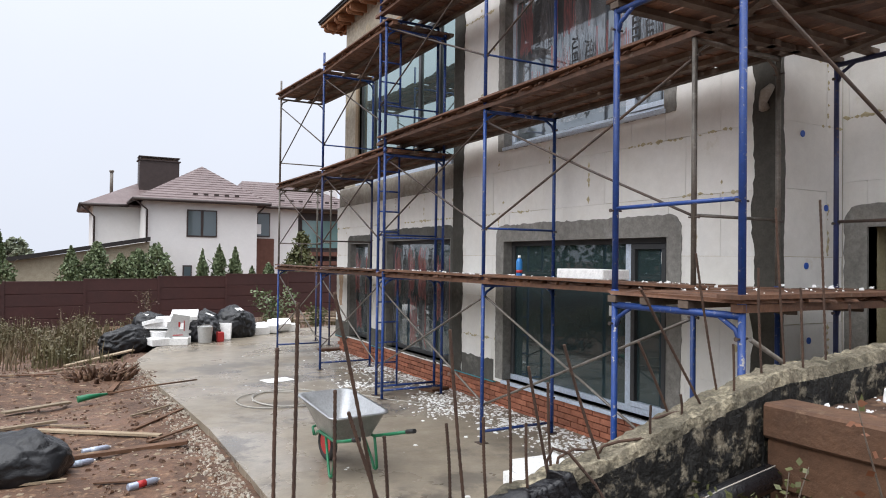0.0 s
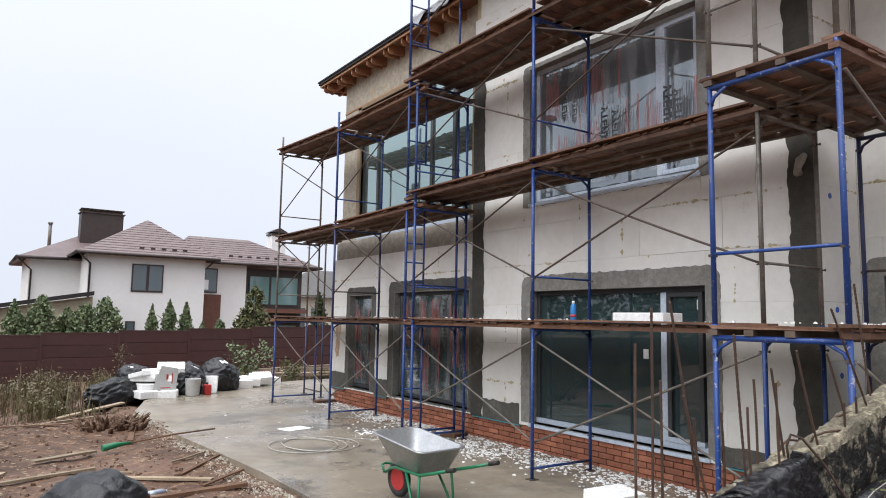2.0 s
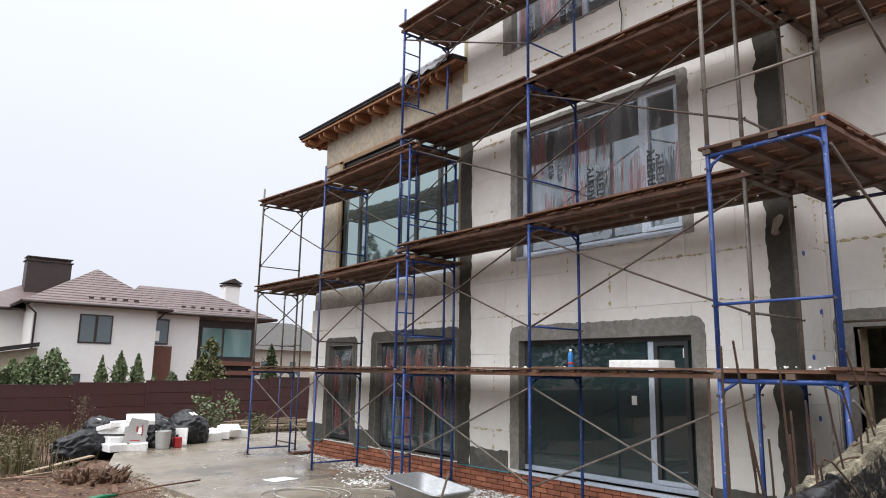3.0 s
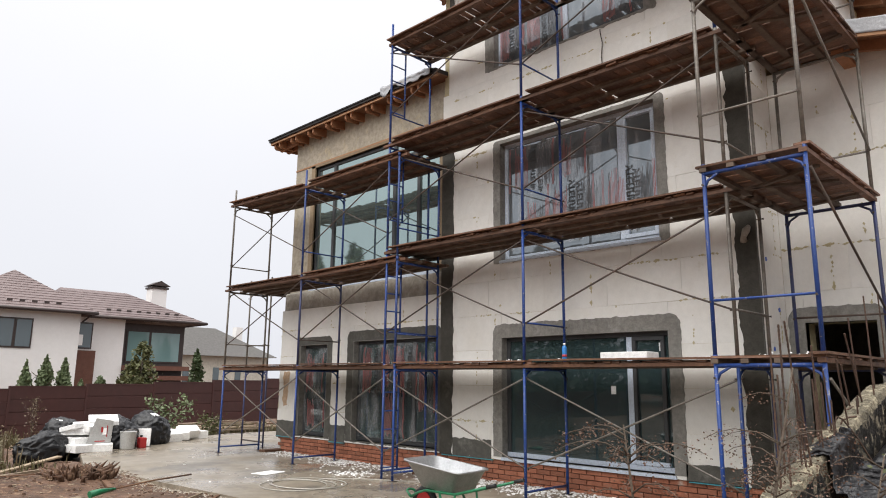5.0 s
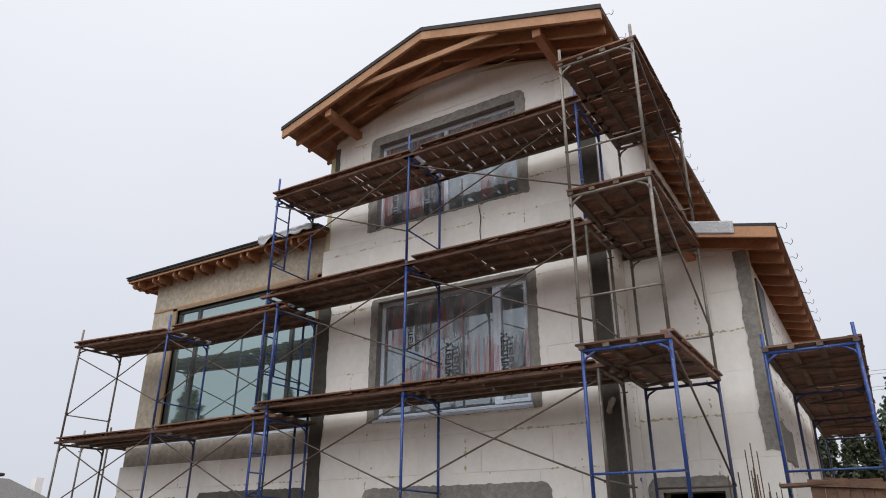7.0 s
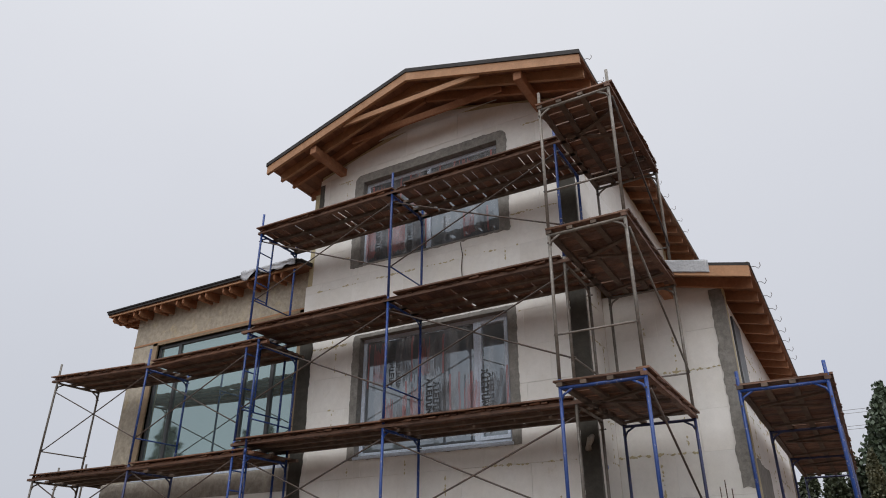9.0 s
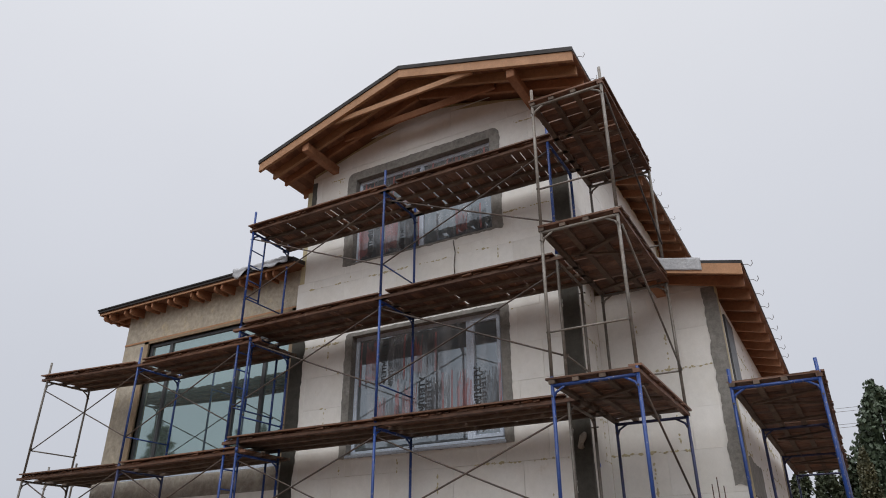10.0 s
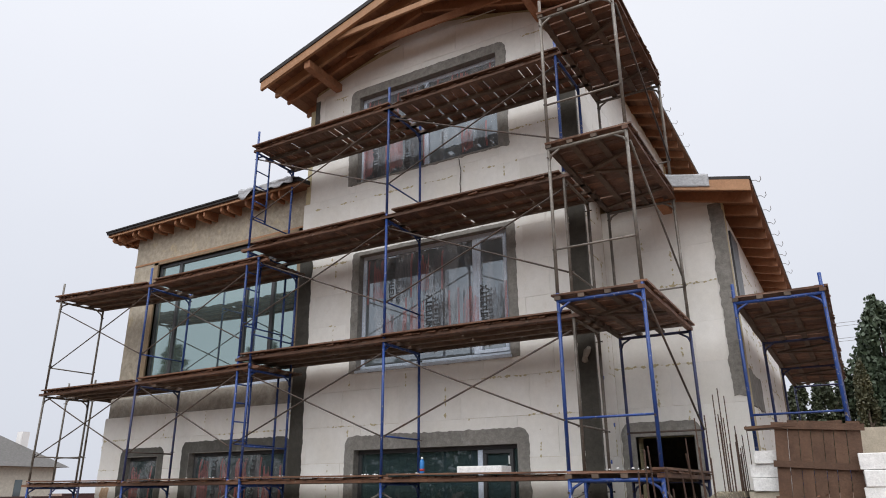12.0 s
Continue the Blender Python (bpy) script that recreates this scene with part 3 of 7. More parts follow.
def deck(at, length, along, z, seed, depth=1.06, edge_boards=2, skew=0.0, litter=False):
    """Short planks laid across long bearers. along: 'y' or 'x'; at is the corner of least x and y."""
    rng = random.Random(seed)
    dk = thing("scaffold_deck", "wet dark brown plank scaffold deck on long bearers", "scaffold deck", "scaffold decks", (at[0], at[1], z))
    flip = along == "x"
    pos = 0.0
    while pos < length - 0.06:
        w, me = rng.choice(PLANKS)
        if pos + w > length + 0.03:
            break
        ob = new("plank", me)
        ob.parent = dk
        lift = 0.045 + rng.uniform(0, 0.006)
        off = rng.uniform(-0.03, 0.03)
        if flip:
            ob.matrix_local = pose(pos + w, off, lift, 0, 0, 90 + rng.uniform(-1.2, 1.2)) @ Matrix.Diagonal((depth, 1, 1, 1))
        else:
            ob.matrix_local = pose(off, pos, lift, 0, rng.uniform(-0.3, 0.3), rng.uniform(-1.2, 1.2)) @ Matrix.Diagonal((depth, 1, 1, 1))
        pos += w + rng.choice((0.002, 0.003, 0.004, 0.006, 0.016) if z < 7 else (0.003, 0.005, 0.012, 0.02, 0.03))
    for i, c in enumerate((0.0, depth * 0.36, depth * 0.66, depth - 0.07)):
        bm = bmesh.new()
        a, b = (-0.12 + rng.uniform(-0.05, 0.05), length + 0.1 + rng.uniform(-0.05, 0.06)) if not flip else (0.0, length)
        n_ = 6
        wv = [rng.uniform(-0.006, 0.006) for _ in range(n_ + 1)]
        for k in range(n_):
            y1, y2 = a + (b - a) * k / n_, a + (b - a) * (k + 1) / n_
            vs = [(c + wv[k], y1, 0.0), (c + 0.075 + wv[k], y1, 0.0), (c + 0.075 + wv[k], y1, 0.045), (c + wv[k], y1, 0.045)]
            ve = [(c + wv[k + 1], y2, 0.0), (c + 0.075 + wv[k + 1], y2, 0.0), (c + 0.075 + wv[k + 1], y2, 0.045), (c + wv[k + 1], y2, 0.045)]
            A = [bm.verts.new((v[1], v[0], v[2]) if flip else v) for v in vs]
            B = [bm.verts.new((v[1], v[0], v[2]) if flip else v) for v in ve]
            for j in range(4):
                bm.faces.new((A[j], A[(j + 1) % 4], B[(j + 1) % 4], B[j]))
            if k == 0:
                bm.faces.new(A)
            if k == n_ - 1:
                bm.faces.new(B)
        bmesh.ops.remove_doubles(bm, verts=bm.verts, dist=1e-5)
        part("bearer", bm, M_PLANK if i == 0 else M_BATTEN, dk)
    if edge_boards:
        bm = bmesh.new()
        L0, L1 = rng.uniform(-0.1, 0.1), length * rng.uniform(0.9, 1.03)
        if flip:
            box(bm, L0, -0.03, 0.075, L1, 0.12, 0.10)
        else:
            box(bm, -0.05, L0, 0.078, 0.12, L1, 0.10, pose(0, 0, 0, 0.25, 0, 0.4))
        part("edge_plank", bm, M_PLANK, dk, "long loose plank along the edge")
    if flip:
        for k in range(3):
            bm = bmesh.new()
            x_ = length * (0.2 + 0.28 * k)
            box(bm, -0.03, 0, -0.028, 0.03, 0.95, 0.0, pose(x_, 0.06, 0, 0, 0, 0) @ pose(0, 0, 0, 0, 0, (-28, 24, -20)[k]))
            part("nailed_batten", bm, M_BATTEN, dk)
    return dk


SX = 4.55
for yy, tiers in ((10.03, "bbbb"), (7.0, "bbbb"), (4.0, "bggb")):
    for k, c in enumerate(tiers):
        scaffold_frame((SX, yy), 0, 2.0 * k, 2.0, c, ladder=(yy == 10.03), low=0.28 if k == 0 else 0.60, foot=SLAB_Z if k == 0 else 0.0,
                       over=0.40 if k == len(tiers) - 1 else 0.0)
LEFT_TOPS = {15.6: (2.0, 3.80, 5.84), 12.67: (2.0, 3.80, 5.72), 9.70: (2.0, 3.84, 5.73)}
for yy, tiers in ((15.6, "bgg"), (12.67, "bdb"), (9.70, "bbb")):
    base = 0.0
    for k, c in enumerate(tiers):
        tall_ = LEFT_TOPS[yy][k] - base
        scaffold_frame((SX - 0.05 if yy == 9.70 else SX, yy), 0, base, tall_, c, low=0.28 if k == 0 else 0.55, foot=SLAB_Z if k == 0 else 0.0, over=0.36 if k == 2 and yy > 10 else 0.0)
        base = LEFT_TOPS[yy][k]
for y0_, y1_, n_ in ((7.0, 10.03, 4), (4.0, 7.0, 4)):
    for k in range(n_):
        cross_brace((SX, y0_), (SX, y1_), 2.0 * k, dark=not (k == 0))
for y0_, y1_ in ((12.67, 15.6), (10.03, 12.67)):
    for k, base in enumerate((0.0, 2.0, 3.82)):
        cross_brace((SX, y0_), (SX, y1_), base - (0.06 if k else 0.0), dark=not (k == 0))
for k, z in enumerate((2.0, 4.0, 6.0, 8.0)):
    for y0_, L in ((3.95, 3.05), (7.0, 3.03)):
        deck((SX - 0.03, y0_), L, "y", z - 0.035, int(z * 10 + y0_))
for k in range(3):
    za, zb, zc = (LEFT_TOPS[q][k] - 0.035 for q in (9.70, 12.67, 15.6))
    for y0_, L, z1_, z2_ in (((10.03 if k == 0 else 9.66), (2.64 if k == 0 else 3.0), za, zb), (12.68, 3.0, zb, zc)):
        dk = deck((SX - 0.03, y0_), L, "y", z1_, int(z1_ * 10 + y0_))
        dk.matrix_world = pose(SX - 0.03, y0_, z1_ + 0.002, math.degrees(math.atan2(z2_ - z1_, L)), 0, 0)
# the tower turned along the bay's side
for xx, cols in ((3.63, "bbgg"), (6.13, "ddgg")):
    for k, c in enumerate(cols):
        scaffold_frame((xx, 3.86), -90, 2.0 * k, 2.0, c, low=0.55 if k == 0 else 0.60, foot=SLAB_Z if k == 0 else 0.0, over=0.25 if k == 3 else 0.0)
for k in range(4):
    deck((3.6, 2.83), 2.58, "x", 2.0 * (k + 1) - 0.035, 90 + k)
    br = thing("diagonal_brace", "single dark scaffold diagonal", "scaffold brace", "scaffold braces", (0, 0, 2.0 * k))
    bm = bmesh.new()
    tube(bm, [(3.66, 2.83, 1.82), (6.1, 2.83, 0.6)], 0.0135, 6)
    part("rod", bm, M_DARKPIPE if k % 2 else M_PIPE, br)
# the scaffold along the wing's side
for xx in (5.4, 8.4, 11.4, 14.4):
    for k in range(2):
        scaffold_frame((xx, 2.14), -90, 2.07 * k + 0.0, 2.07, "b" if xx < 6 else "d", low=0.62 if k else 1.5, foot=0.9 if k == 0 else 0.0, over=0.20 if k else 0.0)
for xx in (5.4, 8.4, 11.4):
    deck((xx - 0.03, 1.10), 3.0, "x", 4.14 - 0.035, 120 + int(xx))
# a bay round the far corner
for xx in (5.9, 8.9):
    for k in range(2):
        scaffold_frame((xx, 17.0), -90, 2.0 * k, 2.0, "g" if k else "d", low=0.28 if k == 0 else 0.6, foot=SLAB_Z if k == 0 else 0.0, over=0.3 if k else 0)
deck((5.87, 15.97), 3.0, "x", 3.965, 150)

# ---- mortar, foam boards and plinth on the walls ----
boards(wall_bay, (BAY[0], BAY[1]), X, "x", 0.5, 7.28, (DOOR, WIN2), 1)
boards(wall_bay, (BAY[0], BAY[1] - 0.15), X, "x", 7.28, 10.7, (WIN3,), 2, gable=(9.5, 10.60, 0.31))
boards(wall_left, (BAY[1], LEFT), X, "x", 0.5, 3.38, (WINA, WINB), 3)
boards(wall_side, (X + 0.03, WINGX), BAY[0], "y", 0.5, 9.7, (), 4)
boards(wall_side, (WINGX, 12.6), BAY[0], "y", 6.72, 9.7, ((9.75, 10.9, 8.0, 9.0),), 5)
boards(wall_wing, (WINGY + 0.0, BAY[0]), WINGX, "x", 0.6, 6.2, (OPEN,), 6)


def rounded_ring(hole, spread, step=0.035):
    """Points round a hole: on its edge, and on an outline further out (left, right, bottom, top)."""
    a0, a1, b0, b1 = hole
    sl, sr, sb, st = spread
    corners = ((a0, b0), (a1, b0), (a1, b1), (a0, b1))
    out = []
    for i in range(4):
        p, q = corners[i], corners[(i + 1) % 4]
        n = max(4, int(math.hypot(q[0] - p[0], q[1] - p[1]) / step))
        for k in range(n):
            c = (p[0] + (q[0] - p[0]) * k / n, p[1] + (q[1] - p[1]) * k / n)
            u = ((c[0] - a0) / (a1 - a0), (c[1] - b0) / (b1 - b0))
            out.append((c, (a0 - sl + u[0] * (a1 - a0 + sl + sr), b0 - sb + u[1] * (b1 - b0 + sb + st)), i))
    return out


def surround(parent, axis, plane, hole, spread, seed, rough=0.03, mat=None, corner=0.15):
    """A thin coat of mortar round an opening, with a ragged, round-cornered outer edge, and its reveals."""
    bm = bmesh.new()
    th, deep = 0.009, 0.15
    ring = rounded_ring(hole, spread)
    inn, outf, outb, rev = [], [], [], []
    cx, cz = (hole[0] - spread[0] + hole[1] + spread[1]) / 2, (hole[2] - spread[2] + hole[3] + spread[3]) / 2
    hw, hh = (hole[1] - hole[0] + spread[0] + spread[1]) / 2, (hole[3] - hole[2] + spread[2] + spread[3]) / 2
    for p, o, q in ring:
        dx, dz = o[0] - cx, o[1] - cz
        qx, qz = max(0, abs(dx) - (hw - corner)), max(0, abs(dz) - (hh - corner))
        k = math.hypot(qx, qz) if not (spread[2] < 0.06 and dz < 0) else 0.0
        if k > corner and qx > 1e-6 and qz > 1e-6:
            dx = math.copysign(hw - corner + qx * corner / k, dx)
            dz = math.copysign(hh - corner + qz * corner / k, dz)
        j = rough * (nz(o[0] * 2.3 + seed, o[1] * 2.3, seed) + 0.7 * nz(o[0] * 9 + seed, o[1] * 9, seed) + 0.4 * nz(o[0] * 20 + seed, o[1] * 20, seed))
        if k > 1e-6:
            dx += math.copysign(j * qx / k, dx)
            dz += math.copysign(j * qz / k, dz)
        elif q % 2:
            dx += math.copysign(j, dx)
        elif spread[2] > 0.01 or q == 2:
            dz += math.copysign(j, dz)
        e = (cx + dx, cz + dz)
        pts = [(plane - th, p), (plane - th, e), (plane + 0.012, e), (plane + deep, p)]
        vs = [bm.verts.new((h, c[0], c[1]) if axis == "x" else (c[0], h, c[1])) for h, c in pts]
        inn.append(vs[0]); outf.append(vs[1]); outb.append(vs[2]); rev.append(vs[3])
    n = len(ring)
    for i in range(n):
        j = (i + 1) % n
        bm.faces.new((inn[i], inn[j], outf[j], outf[i]))
        bm.faces.new((outf[i], outf[j], outb[j], outb[i]))
        bm.faces.new((rev[i], rev[j], inn[j], inn[i]))
    return part("mortar_surround", bm, mat or M_MORTAR, parent)


def smear(parent, axis, plane, rect, seed, rough=0.03, mat=None, th=0.007, sides="lrbt"):
    """A thin patch of mortar with ragged edges."""
    a0, a1, b0, b1 = rect
    bm = bmesh.new()
    n1, n2 = max(6, int((a1 - a0) / 0.05)), max(6, int((b1 - b0) / 0.05))
    line = [(a0 + (a1 - a0) * i / n1, b0, "b") for i in range(n1)] + [(a1, b0 + (b1 - b0) * i / n2, "r") for i in range(n2)]
    line += [(a1 - (a1 - a0) * i / n1, b1, "t") for i in range(n1)] + [(a0, b1 - (b1 - b0) * i / n2, "l") for i in range(n2)]
    f, b = [], []
    for u, v, s in line:
        if s in sides:
            j = rough * (nz(u * 3 + seed, v * 3, seed) + 0.8 * nz(u * 11, v * 11 + seed, seed))
            if s in "lr":
                u += j if s == "r" else -j
            else:
                v += j if s == "t" else -j
        for lst, h in ((f, plane - th), (b, plane + 0.012)):
            lst.append(bm.verts.new((h, u, v) if axis == "x" else (u, h, v)))
    bm.faces.new(f)
    for i in range(len(f)):
        j = (i + 1) % len(f)
        bm.faces.new((f[i], f[j], b[j], b[i]))
    return part("mortar_patch", bm, mat or M_DARKMORTAR, parent)


surround(wall_bay, "x", X, DOOR, (0.17, 0.18, 0.0, 0.21), 1)
surround(wall_bay, "x", X, WIN2, (0.14, 0.14, 0.05, 0.05), 2, 0.025, corner=0.05)
surround(wall_bay, "x", X, WIN3, (0.18, 0.20, 0.03, 0.18), 3)
surround(wall_left, "x", X, WINA, (0.16, 0.14, 0.02, 0.16), 4, mat=M_DARKMORTAR)
surround(wall_left, "x", X, WINB, (0.10, 0.20, 0.02, 0.20), 5, mat=M_DARKMORTAR)
surround(wall_wing, "x", WINGX, OPEN, (0.10, 0.20, 0.02, 0.20), 6)
smear(wall_bay, "x", X - 0.004, (BAY[0] - 0.004, BAY[0] + 0.27, 0.5, 9.35), 7, 0.035, M_CORNER, sides="r")
smear(wall_bay, "x", X - 0.004, (BAY[1] - 0.30, BAY[1] + 0.0, 0.5, 6.66), 8, 0.03, M_CORNER, sides="l")
smear(wall_bay, "x", X - 0.004, (BAY[1] - 0.27, BAY[1] - 0.16, 8.2, 9.6), 9, 0.02, sides="l")
smear(wall_bay, "x", X - 0.002, (8.69, BAY[1] - 0.32, 0.48, 0.80), 10, 0.03, sides="t")
smear(wall_bay, "x", X - 0.002, (BAY[0] + 0.35, 5.27, 0.5, 0.72), 11, 0.03, sides="t")
smear(wall_left, "x", X - 0.002, (12.69, 13.22, 0.46, 0.82), 12, 0.03, sides="lrt")
smear(wall_left, "x", X - 0.002, (14.57, LEFT, 0.46, 0.84), 13, 0.03, sides="t")
smear(wall_side, "y", BAY[0] - 0.004, (X - 0.01, X + 0.035, 0.5, 9.35), 14, 0.02, sides="r")
smear(wall_wing, "x", WINGX - 0.004, (WINGY - 0.004, WINGY + 0.19, 3.08, 6.0), 15, 0.03, mat=M_MORTAR, sides="rb")
bm = bmesh.new()
box(bm, WINGX + 0.03, WINGY - 0.01, 3.1, WINGX + 0.14, WINGY + 0.02, 5.9)
part("corner_return", bm, M_MORTAR, wall_wing)
smear(wall_wing_side, "y", WINGY + 0.012, (WINGX + 0.42, 8.6, 3.0, 3.5), 16, 0.06, mat=M_MORTAR)
# foam squeezed out along the board seams
def bead_mesh(parent, spots, axis, seed):
    """Small flattened lumps of foam; spots are (place, width, height)."""
    rng = random.Random(seed)
    vs, fs = [], []
    for (x, y, z), a, h in spots:
        d = rng.uniform(0.006, 0.016)
        a, h = a * 1.5, h * 1.5
        k = len(vs)
        if axis == "x":
            ring = [(x, y - a, z), (x, y + rng.uniform(-0.3, 0.3) * a, z - h), (x, y + a, z), (x, y + rng.uniform(-0.3, 0.3) * a, z + h)]
            vs += ring + [(x - d, y, z)]
        else:
            ring = [(x - a, y, z), (x, y, z - h), (x + a, y, z), (x, y, z + h)]
            vs += ring + [(x, y - d, z)]
        fs += [(k + q, k + (q + 1) % 4, k + 4) for q in range(4)]
    me = bpy.data.meshes.new("seam_foam")
    me.from_pydata(vs, [], fs)
    me.materials.append(M_FOAM)
    me.shade_smooth()
    ob = new("seam_foam", me)
    ob.parent = parent
    tagged(ob, "", "", "", "stuff")


def seam_spots(span, z_lo, z_hi, plane, axis, holes, seed, share=0.6):
    """Broken runs of foam along the level and the upright joints of the boards, and a few stray dabs."""
    rng = random.Random(seed)
    out = []

    def put(u, v, a, h):
        if span[0] + 0.02 < u < span[1] - 0.02 and z_lo < v < z_hi and not any(q[0] - 0.19 < u < q[1] + 0.19 and q[2] - 0.1 < v < q[3] + 0.22 for q in holes):
            out.append(((plane + 0.001, u, v) if axis == "x" else (u, plane + 0.001, v), a, h))

    row, z = 0, z_lo
    while z < z_hi:
        u = span[0]
        while u < span[1]:
            L = rng.uniform(0.15, 1.1)
            if rng.random() < share * 0.62:
                dense = rng.uniform(10, 36)
                for _ in range(int(L * dense)):
                    s_ = rng.uniform(0.004, 0.013) * (1.6 if rng.random() < 0.12 else 1.0)
                    put(u + L * rng.random(), z + rng.gauss(0, 0.007), s_ * rng.uniform(1.0, 2.6), s_)
            u += L + rng.uniform(0.05, 0.5)
        u = span[0] - (0.5 if row % 2 else 0.12) * 1.1
        while u < span[1]:
            if rng.random() < share:
                for _ in range(rng.randint(4, 15)):
                    s_ = rng.uniform(0.004, 0.013) * (1.7 if rng.random() < 0.12 else 1.0)
                    put(u + rng.gauss(0, 0.006), z + 0.6 * rng.random(), s_, s_ * rng.uniform(1.0, 2.6))
            u += 1.18
        for _ in range(int((span[1] - span[0]) * 0.5)):
            s_ = rng.uniform(0.006, 0.022)
            put(rng.uniform(*span), z + 0.6 * rng.random(), s_, s_ * rng.uniform(0.6, 1.8))
        z += 0.6
        row += 1
    return out


bead_mesh(wall_bay, seam_spots((BAY[0] + 0.28, BAY[1] - 0.3), 0.5, 9.6, X, "x", (DOOR, WIN2, WIN3), 5), "x", 1)
bead_mesh(wall_left, seam_spots((BAY[1], LEFT), 0.5, 3.36, X, "x", (WINA, WINB), 6), "x", 2)
bead_mesh(wall_wing, seam_spots((WINGY + 0.2, BAY[0]), 0.6, 5.9, WINGX, "x", (OPEN,), 7, 0.75), "x", 3)
bead_mesh(wall_side, seam_spots((X + 0.05, WINGX), 0.5, 9.3, BAY[0], "y", (), 8, 0.8), "y", 4)
bead_mesh(wall_wing_side, seam_spots((WINGX + 0.45, 12.5), 0.6, 5.8, WINGY + 0.02, "y", ((7.3, 8.15, 4.3, 5.8),), 9, 0.9), "y", 5)
rng = random.Random(55)
thick = [((WINGX + 0.6 + 4.2 * q, WINGY + 0.021, 4.6 - 0.5 * q + rng.gauss(0, 0.05)), rng.uniform(0.02, 0.05), rng.uniform(0.015, 0.035)) for q in (rng.random() for _ in range(110))]
bead_mesh(wall_wing_side, thick, "y", 6)
# teal starter profile under the mortar band and a rust stain by the corner
for y0_, y1_ in ((4.45, 5.24), (8.66, BAY[1] - 0.05), (12.70, 13.22), (14.57, LEFT)):
    bm = bmesh.new()
    box(bm, X - 0.016, y0_, 0.478, X + 0.03, y1_, 0.492)
    part("starter_profile", bm, M_TEALTAPE, wall_bay if y1_ < 10 else wall_left, "teal plastic starter profile")
smear(wall_left, "x", X - 0.001, (14.86, 15.06, 1.15, 1.95), 31, 0.07, M_STAIN, 0.002)
# blue marks of the board fixings on the bay's side
M_CAP = material("blue_plastic", (0.04, 0.12, 0.5), 0.4, bump=0)
for x_, z_ in ((6.16, 2.22), (6.45, 2.75), (6.2, 1.55), (6.1, 3.4)):
    bm = bmesh.new()
    tube(bm, [(x_, BAY[0] - 0.006, z_), (x_, BAY[0] + 0.01, z_)], 0.03, 12)
    part("fixing_cap", bm, M_CAP, wall_side, "blue plastic fixing cap")

# brick plinth
bm = bmesh.new()
box(bm, X + 0.075, BAY[0] + 0.08, -0.1, X + 0.4, LEFT - 0.05, 0.5)
plinth = structure("plinth", bm, M_JOINT, "low red brick plinth under the insulated wall", "plinth")
BRICKS = []
for k in range(4):
    bm = bmesh.new()
    r_ = random.Random(k)
    box(bm, 0, 0, 0, 0.06, 0.25 if k < 3 else 0.12, 0.065)
    bevelled(bm, 0.004)
    for v in bm.verts:
        v.co += Vector((r_.uniform(-0.002, 0.002), r_.uniform(-0.002, 0.002), r_.uniform(-0.0015, 0.0015)))
    BRICKS.append(mesh("brick", bm, M_BRICK))
rng = random.Random(8)
for row in range(5):
    y = BAY[0] + 0.09 - (0.13 if row % 2 else 0)
    while y < LEFT - 0.2:
        if y > BAY[0] + 0.05 and row * 0.076 + SLAB_Z < 0.47:
            ob = new("brick", rng.choice(BRICKS[:3]))
            ob.parent = plinth
            ob.matrix_local = pose(X + 0.03 + rng.uniform(-0.003, 0.003), y, SLAB_Z - 0.03 + row * 0.076, 0, 0, rng.uniform(-0.6, 0.6))
        y += 0.262

# ---- windows ----
M_COATED = bpy.data.materials.new("coated_glass")
M_COATED.use_nodes = True
_b = M_COATED.node_tree.nodes["Principled BSDF"]
_b.inputs["Base Color"].default_value = (0.25, 0.28, 0.30, 1)
_b.inputs["Metallic"].default_value, _b.inputs["Roughness"].default_value = 0.7, 0.03


